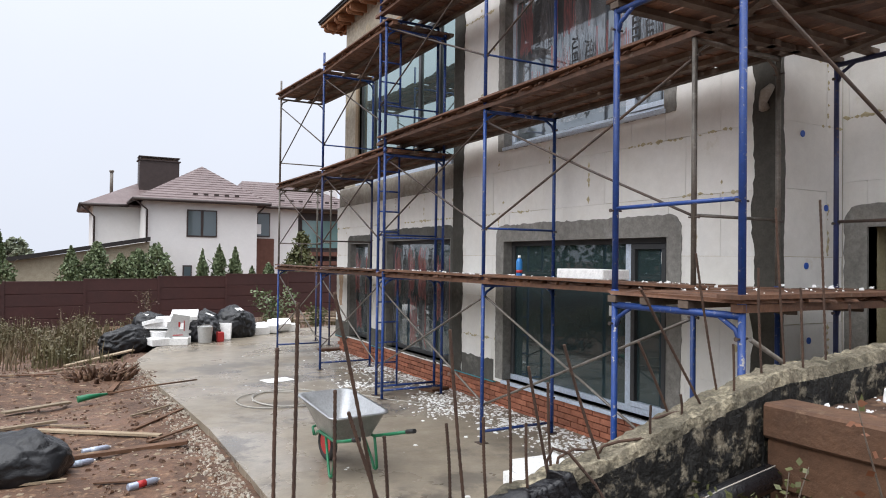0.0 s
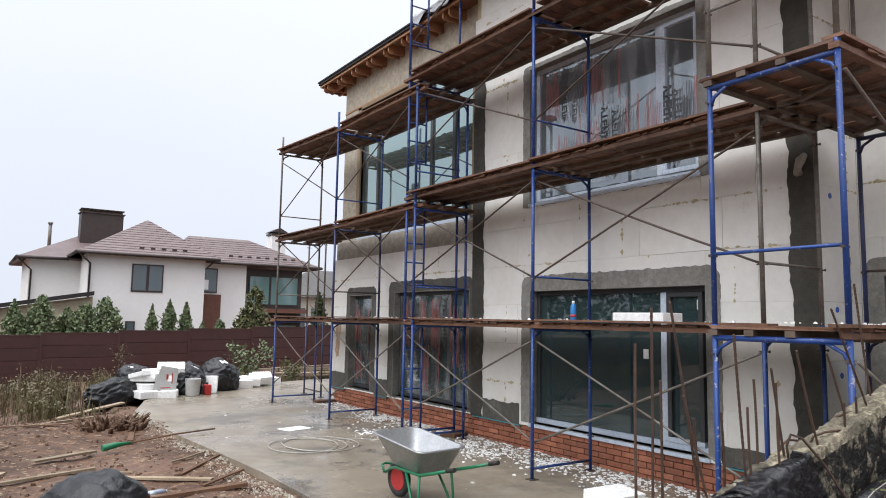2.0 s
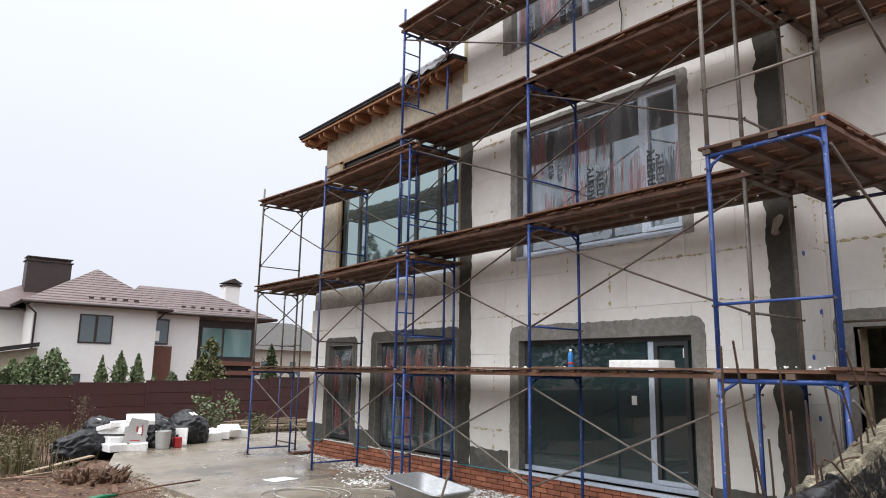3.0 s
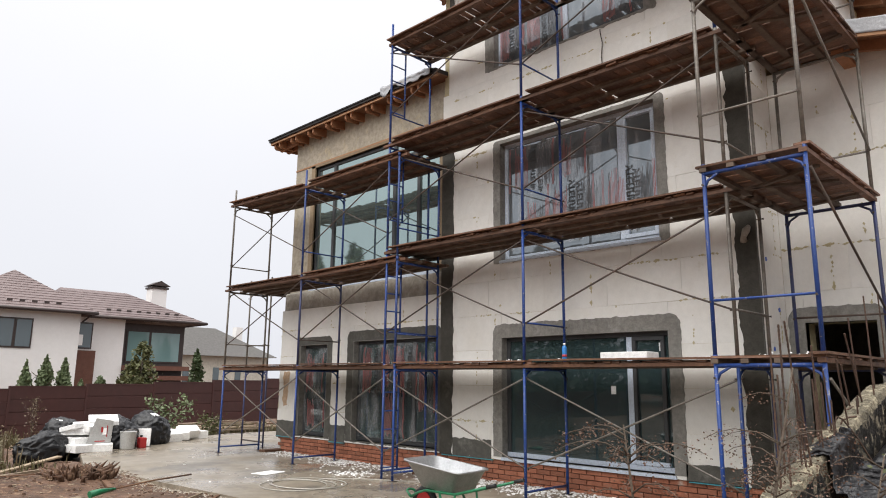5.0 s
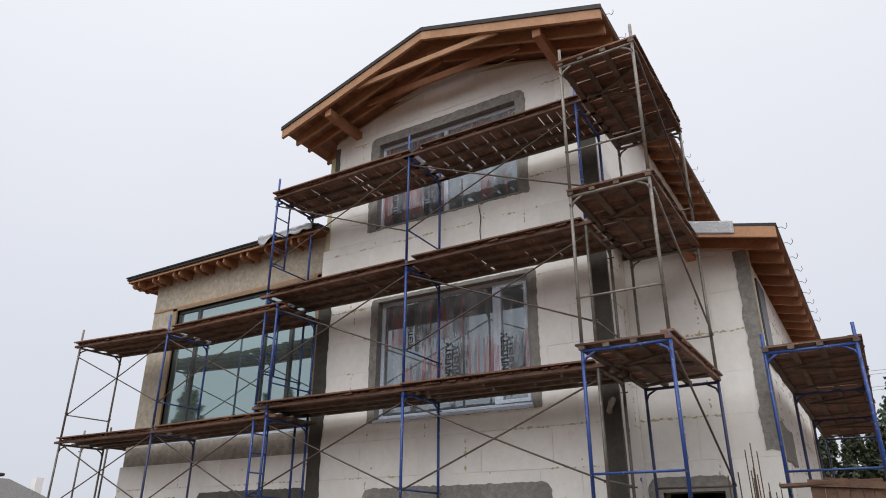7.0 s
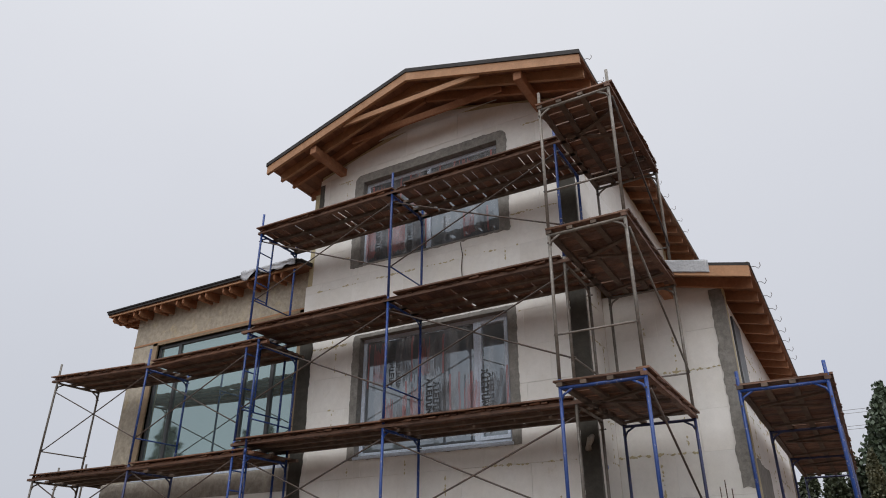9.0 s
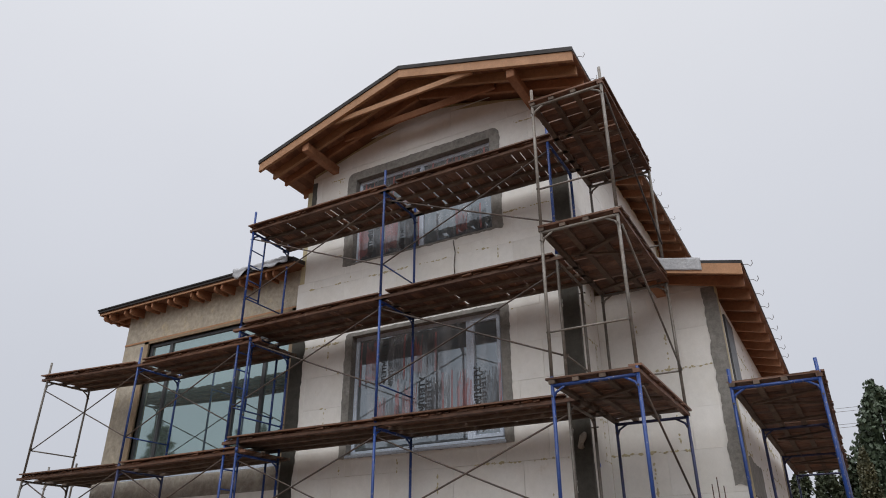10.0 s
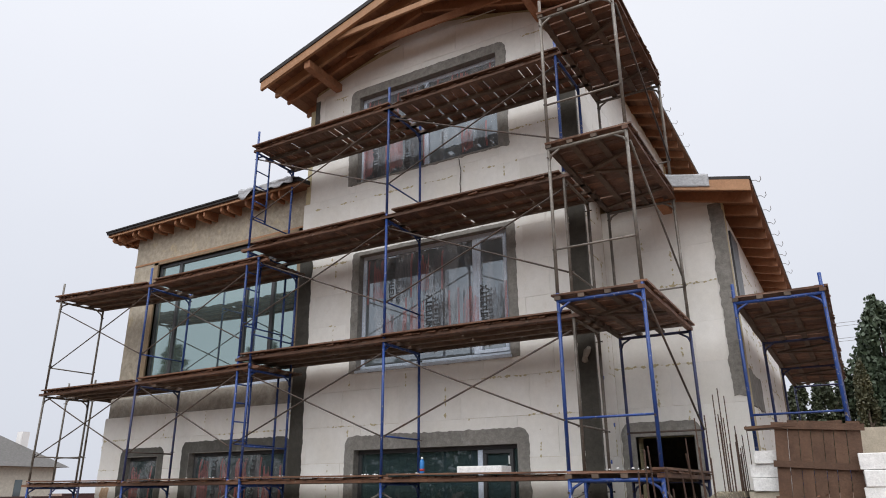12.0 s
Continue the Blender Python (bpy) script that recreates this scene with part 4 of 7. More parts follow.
def window(name, label, hole, x, uprights, bars=(), frame_mat=None, glass=None, sill=True, sashes=(), lined=True):
    y0, y1, z0, z1 = hole
    win = new(name)
    tagged(win, label, "window", "", "structure")
    w = 0.075
    fm = frame_mat or M_FRAMEB
    for nm, b in (("window_frame", (y0, z0, y1, z0 + w)), ("window_frame", (y0, z1 - w, y1, z1)), ("window_frame", (y0, z0 + w, y0 + w, z1 - w)), ("window_frame", (y1 - w, z0 + w, y1, z1 - w))):
        bm = bmesh.new()
        box(bm, x, b[0], b[1], x + 0.07, b[2], b[3])
        part(nm, bevelled(bm, 0.006), M_FRAMEW if (nm == "window_frame" and b[1] == z0 and sill) else fm, win)
    edges = [y0 + w] + [u for u in uprights] + [y1 - w]
    for u in uprights:
        bm = bmesh.new()
        box(bm, x - 0.006, u - 0.045, z0 + w, x + 0.07, u + 0.045, z1 - w)
        bevelled(bm, 0.006)
        part("mullion", bm, M_FRAMEW if sill else fm, win)
    for s0, s1 in sashes:
        for b in ((s0, z0 + w, s1, z0 + w + 0.06), (s0, z1 - w - 0.06, s1, z1 - w), (s0, z0 + w + 0.06, s0 + 0.06, z1 - w - 0.06), (s1 - 0.06, z0 + w + 0.06, s1, z1 - w - 0.06)):
            bm = bmesh.new()
            box(bm, x - 0.018, b[0], b[1], x + 0.05, b[2], b[3])
            part("sash", bevelled(bm, 0.005), fm if b[3] > z1 - 0.2 or not sill else M_FRAMEW, win)
    for zb in bars:
        bm = bmesh.new()
        box(bm, x - 0.004, y0 + w, zb - 0.035, x + 0.07, y1 - w, zb + 0.035)
        part("transom", bevelled(bm, 0.005), fm, win)
    lim = [z0 + w] + list(bars) + [z1 - w]
    for a, b in zip(edges, edges[1:]):
        for c, d in zip(lim, lim[1:]):
            bm = bmesh.new()
            box(bm, x + 0.03, a, c, x + 0.042, b, d)
            p = part("pane", bm, glass or M_GLASS, win)
            p.visible_shadow = False
    if lined:
        # mortar lining of the opening
        for b in ((y0, z0, y0 + 0.012, z1), (y1 - 0.012, z0, y1, z1), (y0 + 0.012, z1 - 0.012, y1 - 0.012, z1)):
            bm = bmesh.new()
            box(bm, X - 0.012, b[0], b[1], x - 0.003, b[2], b[3])
            part("reveal", bm, M_MORTAR, win)
    if sill:
        bm = bmesh.new()
        box(bm, X - 0.03, y0 - 0.01, z0 - 0.055, x + 0.01, y1 + 0.01, z0 - 0.008)
        part("window_sill", bevelled(bm, 0.005), M_FRAMEW, win, "pale blue filmed sill strip")
    return win


WX = 5.93
window("window_1", "wide dark glazed terrace door with pale filmed mullion", DOOR, WX, (6.12,), sashes=((5.56, 6.07),))
window("window_2", "large window under printed protective film", WIN2, WX, (6.14,), sashes=((5.55, 6.09),), glass=M_COATED, frame_mat=M_FRAMEW)
window("window_3", "top floor window under printed protective film", WIN3, WX, (7.1,), sill=False, glass=M_COATED, frame_mat=M_FRAMEW)
window("window_4", "narrow dark window beside the corner", WINA, WX, (), sill=False)
window("window_5", "tall dark double door under printed film", WINB, WX, (10.75,), sill=False)
window("window_6", "large teal upper glazing with dark slim bars", GLAZ, X + 0.17, (10.75, 11.5, 13.62), (6.40,), glass=M_MIRRORGLASS, sill=False, lined=False)
bm = bmesh.new()
box(bm, X + 0.05, GLAZ[0], 3.80, X + 0.2, GLAZ[1], 3.862)
part("window_sill", bm, M_FRAMEW, bpy.data.objects["window_6"])
M_PLY = material("raw_plywood", (0.30, 0.225, 0.145), 0.8, second=(0.22, 0.155, 0.095), scale=3, amount=0.8, spread=0.15, bump=0.15)
for b in ((GLAZ[1], 3.86, GLAZ[1] + 0.14, 6.86), (GLAZ[0] - 0.13, 3.86, GLAZ[0], 6.86), (GLAZ[0] - 0.13, 6.80, GLAZ[1] + 0.14, 6.86)):
    bm = bmesh.new()
    box(bm, X + 0.09, b[0], b[1], X + 0.3, b[2], b[3])
    part("casing_board", bm, M_PLY, wall_upper, "raw plywood casing board")
# orange foam line over the glazing, drawn in the pale timber material
bm = bmesh.new()
box(bm, X + 0.115, BAY[1], 6.87, X + 0.14, LEFT - 0.08, 6.91)
part("timber_strip", bm, M_BARGE, wall_upper)
for nm, b in (("window_7", (9.75, 8.0, 10.9, 9.0)),):
    win = new(nm)
    tagged(win, "small dark side window under the eaves", "window", "", "structure")
    bm = bmesh.new()
    box(bm, b[0], BAY[0] + 0.01, b[1], b[2], BAY[0] + 0.06, b[3])
    part("pane", bm, M_FRAMEB, win)
    for q in ((b[0], b[1], b[2], b[1] + 0.06), (b[0], b[3] - 0.06, b[2], b[3])):
        bm = bmesh.new()
        box(bm, q[0], BAY[0] - 0.004, q[1], q[2], BAY[0] + 0.05, q[3])
        part("window_frame", bm, M_FRAMEB, win)
win = new("window_8")
tagged(win, "narrow dark window in the wing's side wall", "window", "", "structure")
bm = bmesh.new()
box(bm, 7.35, WINGY - 0.012, 4.4, 8.1, WINGY + 0.05, 5.75)
part("pane", bm, M_FRAMEB, win)

# printed film over the windows
M_FILM = bpy.data.materials.new("clear_film")
M_FILM.use_nodes = True
fn, fl = M_FILM.node_tree.nodes, M_FILM.node_tree.links
fb = fn["Principled BSDF"]
fb.inputs["Base Color"].default_value = (0.86, 0.87, 0.90, 1)
fb.inputs["Roughness"].default_value = 0.10
fa = fn.new("ShaderNodeTexNoise")
fa.inputs["Scale"].default_value, fa.inputs["Detail"].default_value = 2.6, 7.0
fr_ = fn.new("ShaderNodeMapRange")
fr_.inputs["From Min"].default_value, fr_.inputs["From Max"].default_value = 0.46, 0.64
fr_.inputs["To Min"].default_value, fr_.inputs["To Max"].default_value = 0.02, 0.17
fc = fn.new("ShaderNodeTexCoord")
fmap = fn.new("ShaderNodeMapping")
fmap.inputs["Scale"].default_value = (1.0, 2.2, 0.55)
fmap.inputs["Rotation"].default_value = (0.7, 0.0, 0.0)
fl.new(fc.outputs["Object"], fmap.inputs["Vector"])
fl.new(fmap.outputs[0], fa.inputs["Vector"])
fl.new(fa.outputs["Fac"], fr_.inputs["Value"])
fl.new(fr_.outputs[0], fb.inputs["Alpha"])
M_RED = material("red_print", (0.40, 0.11, 0.10), 0.5, bump=0)
M_INK = material("black_print", (0.03, 0.03, 0.032), 0.5, bump=0)
M_GREYINK = material("grey_print", (0.11, 0.105, 0.11), 0.5, bump=0)


def lettering(words, size, y, z, mirrored, depth, parent):
    """A word running downwards from z, as flat black print on a sheet."""
    cu = bpy.data.curves.new("print", "FONT")
    cu.body, cu.size, cu.offset, cu.resolution_u = words, size, size * 0.05, 2
    tmp = bpy.data.objects.new("print", cu)
    me = bpy.data.meshes.new_from_object(tmp)
    bpy.data.objects.remove(tmp)
    bpy.data.curves.remove(cu)
    side = 1 if mirrored else -1
    for v in me.vertices:
        u, w = y + side * v.co.y, z - v.co.x
        v.co = (depth(u, w), u, w)
    me.materials.clear()
    me.materials.append(M_INK)
    ob = new("lettering", me)
    ob.parent = parent
    return ob


def film(hole, x, seed, panels, label):
    y0, y1, z0, z1 = hole
    th = thing("protective_film", label, "plastic film", "films on the windows")
    rng = random.Random(seed)
    folds = [(rng.uniform(y0, y1), rng.uniform(z0, z1), rng.uniform(0, math.pi), rng.uniform(6, 14)) for _ in range(6)]

    def bulge(y, z):
        e = min(y - y0, y1 - y, z - z0, z1 - z)
        h = 0.0
        for fy, fz, a, q in folds:
            d = (y - fy) * math.cos(a) + (z - fz) * math.sin(a)
            r = math.hypot(y - fy, z - fz)
            h += 0.012 * abs(math.sin(d * q * 1.6)) * math.exp(-r * 0.9)
        h += 0.02 * nz(y * 1.5, z * 1.5, seed) + 0.006 * nz(y * 6, z * 6, seed)
        return -(0.016 + h) * min(1.0, max(0.15, e / 0.15))

    bm = bmesh.new()
    ny, n_z = 70, 54
    grid = [[bm.verts.new((x + bulge(y0 + (y1 - y0) * i / ny, z0 + (z1 - z0) * j / n_z), y0 + (y1 - y0) * i / ny, z0 + (z1 - z0) * j / n_z)) for j in range(n_z + 1)] for i in range(ny + 1)]
    for i in range(ny):
        for j in range(n_z):
            bm.faces.new((grid[i][j], grid[i + 1][j], grid[i + 1][j + 1], grid[i][j + 1]))
    sheet = part("sheet", bm, M_FILM, th, "clear crumpled plastic sheet", smooth=True)
    sheet.visible_shadow = False
    ink = {"red_print": (bmesh.new(), M_RED), "black_print": (bmesh.new(), M_INK), "grey_print": (bmesh.new(), M_GREYINK)}

    def mark(kind, ya, za, yb, zb):
        if ya < y0 + 0.02 or yb > y1 - 0.02 or za < z0 + 0.02 or zb > z1 - 0.02:
            return
        b = ink[kind][0]
        cut = max(1, int((zb - za) / 0.12))
        for k in range(cut):
            c, d = za + (zb - za) * k / cut, za + (zb - za) * (k + 1) / cut
            b.faces.new([b.verts.new((x + bulge(u, v) - 0.006, u, v)) for u, v in ((ya, c), (yb, c), (yb, d), (ya, d))])

    for py, pz, pw, ph, kind in panels:
        # each panel: tall block letters as bars, thin text stripes, red rules at its edges
        u = py
        for e in (0.0, 0.02, pw - 0.02, pw):
            mark("red_print", u + e, pz, u + e + 0.009, pz + ph)
        for k in range(13):
            s = u + pw * 0.58 + k * 0.022
            if s < u + pw - 0.03:
                mark("red_print", s, pz + ph * rng.uniform(0, 0.1), s + 0.007, pz + ph * rng.uniform(0.7, 1.0))
        for k in range(16):
            s = u + 0.04 + k * 0.02
            if s < u + pw * 0.38:
                top = pz + ph * rng.uniform(0.75, 0.98)
                mark("grey_print", s, pz + ph * rng.uniform(0.0, 0.25), s + 0.009, top)
        if "k" in kind:
            # the word for insulation, set upright; some films hang inside out
            size = min(0.165, ph / 6.6)
            c = u + pw * 0.40
            lettering("\u0423\u0422\u0415\u041f\u041b\u0418\u0422\u0415\u041b\u042c", size, c, pz + ph - 0.02, "m" in kind, lambda p, q: x + bulge(p, q) - 0.008, th)
    for nm, (b, m) in ink.items():
        if len(b.faces):
            o = part(nm, b, m, th)
            tagged(o, "", "", "", "stuff")
        else:
            b.free()
    return th


film((5.52, 8.40, 4.0, 5.86), WX - 0.03, 3, [(7.35, 5.02, 0.95, 0.82, "km"), (6.72, 5.08, 0.5, 0.7, ""), (6.58, 4.06, 0.9, 0.98, "km"), (5.55, 4.06, 0.88, 1.0, "km"), (7.5, 4.1, 0.4, 0.7, "")],
     "crumpled clear film with red and black print over the large window")
film((5.60, 8.55, 7.52, 9.30), WX - 0.03, 4, [(7.1, 7.56, 0.85, 0.85, "km"), (7.95, 7.56, 0.55, 0.9, "km"), (6.8, 8.45, 0.7, 0.8, "km"), (7.7, 8.4, 0.7, 0.85, ""), (5.7, 8.5, 0.8, 0.75, ""), (5.8, 7.56, 0.5, 0.5, "")],
     "crumpled clear film with red and black print over the top window")
film((10.05, 12.40, 0.64, 2.5), WX - 0.03, 5, [(11.6, 1.52, 0.6, 0.93, "k"), (10.6, 1.5, 0.6, 0.95, "k"), (10.95, 0.68, 0.6, 0.92, "k"), (10.12, 1.2, 0.4, 1.1, ""), (11.2, 1.6, 0.35, 0.8, "")],
     "torn clear film with black print over the double door")
film((13.46, 14.36, 0.66, 2.46), WX - 0.03, 6, [(13.6, 1.5, 0.6, 0.85, ""), (13.55, 0.75, 0.6, 0.6, "")], "clear film with black print over the narrow window")

# ---- retaining wall, rods, sleepers ----
def ret_top(x):
    return 1.39 + 0.245 * (x - 1.73) if x < 3.2 else 1.75 + 0.06 * smooth_step(3.2, 4.2, x)


bm = bmesh.new()
nx = 330
sec = []
for i in range(nx + 1):
    x = -0.1 + 6.7 * i / nx
    t = ret_top(max(x, -0.1))
    q = []
    side = [(2.29, t * f) for f in (0.0, 0.2, 0.35, 0.45, 0.55, 0.64, 0.72, 0.79, 0.85, 0.91, 0.972)]
    top_ = [(2.292 + 0.012 * abs(nz(x * 14, 2, 7)), t - 0.03 + 0.03 * nz(x * 9, 5, 2)), (2.306, t + 0.004), (2.33, t + 0.004), (2.355, t + 0.005), (2.38, t + 0.005), (2.40, t + 0.004), (2.42, t + 0.002), (2.44, t - 0.004), (2.455, t - 0.03)]
    for k, (y, z) in enumerate(side + top_ + [(2.46, t * 0.6), (2.46, 0.0)]):
        rough = 0.009 * nz(x * 3.2, y * 6, z * 4) + 0.008 * nz(x * 11, y * 16, z * 11) + 0.009 * nz(x * 31, y * 33, z * 31)
        if k < len(side):
            q.append(bm.verts.new((x, y + 1.3 * rough, z)))
        else:
            q.append(bm.verts.new((x, y + 0.5 * rough, z + 1.5 * rough)))
    sec.append(q)
for a, b in zip(sec, sec[1:]):
    for k in range(len(a) - 1):
        f = bm.faces.new((a[k], b[k], b[k + 1], a[k + 1]))
        f.material_index = 1 if k < 10 else 0
bm.faces.new(sec[0])
bm.faces.new(sec[-1][::-1])
tagged(part("retaining_wall", bm, [M_WALLC, M_TAR]), "rough concrete retaining wall with tar stains and starter bars", "wall", "", "structure")

rng = random.Random(21)
rods = [(0.95, 2.5, 0.82, 0.0), (0.99, 2.46, 0.95, 0.01), (1.16, 2.54, 0.62, 0.0), (1.33, 2.47, 0.9, -0.22), (1.37, 2.45, 0.52, -0.37), (1.35, 2.5, 0.42, -0.06), (1.62, 2.55, 0.36, -0.06), (1.63, 2.45, 0.7, -0.11), (1.75, 2.5, 0.35, -0.06), (1.89, 2.55, 0.43, -0.04), (1.9, 2.45, 0.29, -0.05), (2.04, 2.5, 0.45, -0.24), (2.09, 2.55, 0.36, -0.06), (2.26, 2.45, 0.48, -0.41), (2.91, 2.5, 0.53, -0.75), (2.76, 2.55, 0.34, -0.61), (2.53, 2.45, 0.15, 0.0), (2.77, 2.5, 0.11, -0.08), (3.07, 2.55, 0.64, -0.24), (3.05, 2.45, 0.25, -0.03), (3.32, 2.5, 0.52, -0.06), (3.57, 2.55, 0.79, -0.1), (3.56, 2.45, 0.41, -0.06), (3.83, 2.5, 0.82, -0.07), (4.13, 2.55, 0.27, -0.03)]
x = 4.25
while x < 6.5:
    rods.append((x, rng.choice((2.46, 2.56)), rng.uniform(0.5, 1.15), rng.uniform(-0.1, 0.05)))
    x += rng.uniform(0.10, 0.17)
for x, y, h, lean in rods:
    x, y = (0.35 + (x - 0.35) * 0.94, y - 0.125) if x < 4.2 else (x, y - 0.125)
    z = ret_top(x) - 0.03
    rod = thing("reinforcing_bar", "rusty ribbed steel starter bar in the concrete wall", "steel rod", "starter bars", (x, y, z))
    bm = bmesh.new()
    bend = rng.uniform(-0.008, 0.008)
    pts = [(lean * h * s + bend * math.sin(s * 3), 0.03 * lean * s + 0.04 * bend * s, h * s) for s in (0, 0.15, 0.3, 0.45, 0.6, 0.75, 0.9, 1.0)]
    fine = []
    for a, b in zip(pts, pts[1:]):
        fine += [tuple(Vector(a).lerp(Vector(b), k / 8)) for k in range(8)]
    tube(bm, fine, [0.0052 if k % 2 else 0.0064 for k in range(len(fine))], 6)
    part("bar", bm, M_RUST, rod)
bent = (((2.30, 2.52), ((0, 0, 0), (0.01, -0.02, 0.05), (0.06, -0.05, 0.07), (0.16, -0.07, 0.075), (0.24, -0.08, 0.05))),
        ((2.02, 2.47), ((0, 0, 0), (-0.02, 0, 0.10), (0.0, -0.01, 0.15), (0.06, -0.03, 0.13), (0.14, -0.08, 0.02), (0.22, -0.14, -0.14), (0.28, -0.17, -0.3))),
        ((2.62, 2.56), ((0, 0, 0), (0.03, -0.01, 0.04), (0.12, -0.03, 0.06), (0.2, -0.03, 0.06))),
        ((2.12, 2.56), ((0, 0, 0), (0.02, 0.01, 0.05), (0.10, 0.02, 0.07), (0.19, 0.0, 0.06))))
for (x, y), pts in bent:
    rod = thing("bent_reinforcing_bar", "rusty starter bar bent over on the wall top", "steel rod", "starter bars", (0.35 + (x - 0.35) * 0.94, y - 0.125, ret_top(0.35 + (x - 0.35) * 0.94) - 0.03))
    bm = bmesh.new()
    tube(bm, pts, 0.006, 7)
    part("bar", bm, M_RUST, rod)

M_SLEEPER = material("brown_sleeper", (0.14, 0.07, 0.036), 0.8, second=(0.075, 0.038, 0.022), scale=2.4, amount=0.9, fine=35, bump=0.5, bump_scale=22, third=(0.24, 0.17, 0.10), third_scale=4, third_cut=(0.58, 0.7), spread=0.1)
for k, (z0, dx, L) in enumerate(((1.487, 0.0, 3.4), (1.272, 0.03, 3.6), (1.05, 0.05, 3.4))):
    sl = thing("timber_sleeper", "heavy wet brown timber beam stacked as edging", "timber beam", "stacked timber beams", (3.01 + dx, 2.27, z0), 0)
    tall_ = 0.15 if k == 0 else 0.212
    bm = bmesh.new()
    n_ = 14
    prev = None
    for i in range(n_ + 1):
        y = -L * i / n_
        c = [bm.verts.new((a + 0.006 * nz(y * 3, a * 5, k), y, b + 0.005 * nz(y * 3, b * 5, k + 4))) for a, b in ((0.0, 0.012), (0.012, 0.0), (0.19, 0.0), (0.20, 0.012), (0.20, tall_ - 0.012), (0.188, tall_), (0.012, tall_), (0.0, tall_ - 0.012))]
        if prev:
            for j in range(8):
                bm.faces.new((prev[j], prev[(j + 1) % 8], c[(j + 1) % 8], c[j]))
        else:
            bm.faces.new(c)
        prev = c
    bm.faces.new(prev[::-1])
    part("beam", bm, M_SLEEPER, sl)

# ---- boundary fence ----
M_FENCE = material("brown_sheet_steel", (0.060, 0.022, 0.020), 0.5, second=(0.045, 0.017, 0.016), scale=0.8, amount=0.7, bump=0.03, spread=0.06)
FY = 28.5
fence = thing("boundary_fence", "tall dark brown sheet steel fence with posts", "fence")
k = 0
x = -34.0
while x < 26:
    L = 2.5
    top = 1.33 + 0.45 * (x + 2) / 12.5 if x > -6 else 1.2
    top = math.floor(top / 0.09) * 0.09
    low = top - 1.75
    rows = 4
    for r in range(rows):
        bm = bmesh.new()
        za, zb = low + 1.75 * r / rows, low + 1.75 * (r + 1) / rows
        prism(bm, ((FY, za), (FY - 0.02, za + 0.015), (FY - 0.02, zb - 0.015), (FY, zb), (FY + 0.02, zb), (FY + 0.02, za)), "x", x + 0.04, x + L - 0.04)
        part("panel", bm, M_FENCE, fence)
    bm = bmesh.new()
    box(bm, x - 0.04, FY - 0.05, low - 0.5, x + 0.04, FY + 0.05, top + 0.02)
    part("post", bm, M_FENCE, fence)
    bm = bmesh.new()
    box(bm, x + 0.03, FY - 0.03, top - 0.03, x + L - 0.03, FY + 0.03, top + 0.02)
    part("rail", bm, M_FENCE, fence)
    x += L

# ---- the neighbour's house ----
M_PLASTER = material("white_plaster", (0.78, 0.77, 0.76), 0.85, second=(0.73, 0.72, 0.71), scale=0.8, amount=0.6, bump=0.05, mottle=0.03, fine_amount=0.03)
M_TILE = material("mauve_metal_tile", (0.155, 0.112, 0.108), 0.5, second=(0.125, 0.09, 0.088), scale=1.2, amount=0.7, bump=0.1, spread=0.08)
M_BROWN = material("dark_brown_trim", (0.045, 0.030, 0.027), 0.5, bump=0.05)
M_BRICK2 = material("brown_cladding", (0.14, 0.06, 0.04), 0.8, second=(0.10, 0.04, 0.03), scale=3, bump=0.3)
M_PANE2 = glass_material("far_glass", (0.12, 0.16, 0.18), 0.03, 0.3)
M_TEAL = glass_material("far_teal_glass", (0.22, 0.36, 0.36), 0.03, 0.2)
NB = thing("neighbour_house", "white two storey house with mauve tiled hip roof", "house")
NY = 50.0


def nbox(name, a, b, mat, label=""):
    bm = bmesh.new()
    box(bm, *a, *b)
    return part(name, bm, mat, NB, label)


nbox("wall", (5.0, NY, -1.5), (12.4, NY + 9, 6.0), M_PLASTER)
nbox("wall", (2.0, NY + 4, -1.5), (5.0, NY + 12, 5.9), M_PLASTER)
nbox("wall", (12.4, NY + 1.6, -1.5), (15.9, NY + 10, 5.9), M_PLASTER)
nbox("wall", (15.9, NY + 2.2, -1.5), (20.6, NY + 10, 5.7), M_BROWN)


def hip(pts, faces):
    bm = bmesh.new()
    vs = [bm.verts.new(p) for p in pts]
    for f in faces:
        bm.faces.new([vs[i] for i in f])
    r = bmesh.ops.extrude_face_region(bm, geom=list(bm.faces))
    for v in r["geom"]:
        if isinstance(v, bmesh.types.BMVert):
            v.co.z -= 0.14
    return part("roof", bm, M_TILE, NB)


hip([(4.2, NY - 0.8, 6.0), (13.2, NY - 0.8, 6.0), (13.2, NY + 12, 6.0), (4.2, NY + 12, 6.0), (9.3, NY + 4.5, 9.0), (9.3, NY + 9, 9.0)], [(0, 1, 4), (1, 2, 5, 4), (2, 3, 5), (3, 0, 4, 5)])
hip([(1.2, NY + 3.2, 5.75), (9.0, NY + 3.2, 5.75), (9.0, NY + 12.8, 5.75), (1.2, NY + 12.8, 5.75), (5.5, NY + 7.6, 7.9), (8.0, NY + 7.6, 7.9)], [(0, 1, 5, 4), (1, 2, 5), (2, 3, 4, 5), (3, 0, 4)])
hip([(11.0, NY + 0.8, 5.95), (21.65, NY + 0.8, 5.95), (21.65, NY + 11, 5.95), (11.0, NY + 11, 5.95), (12.5, NY + 5.4, 8.2), (17.2, NY + 5.4, 8.2)], [(0, 1, 5, 4), (1, 2, 5), (2, 3, 4, 5), (3, 0, 4)])
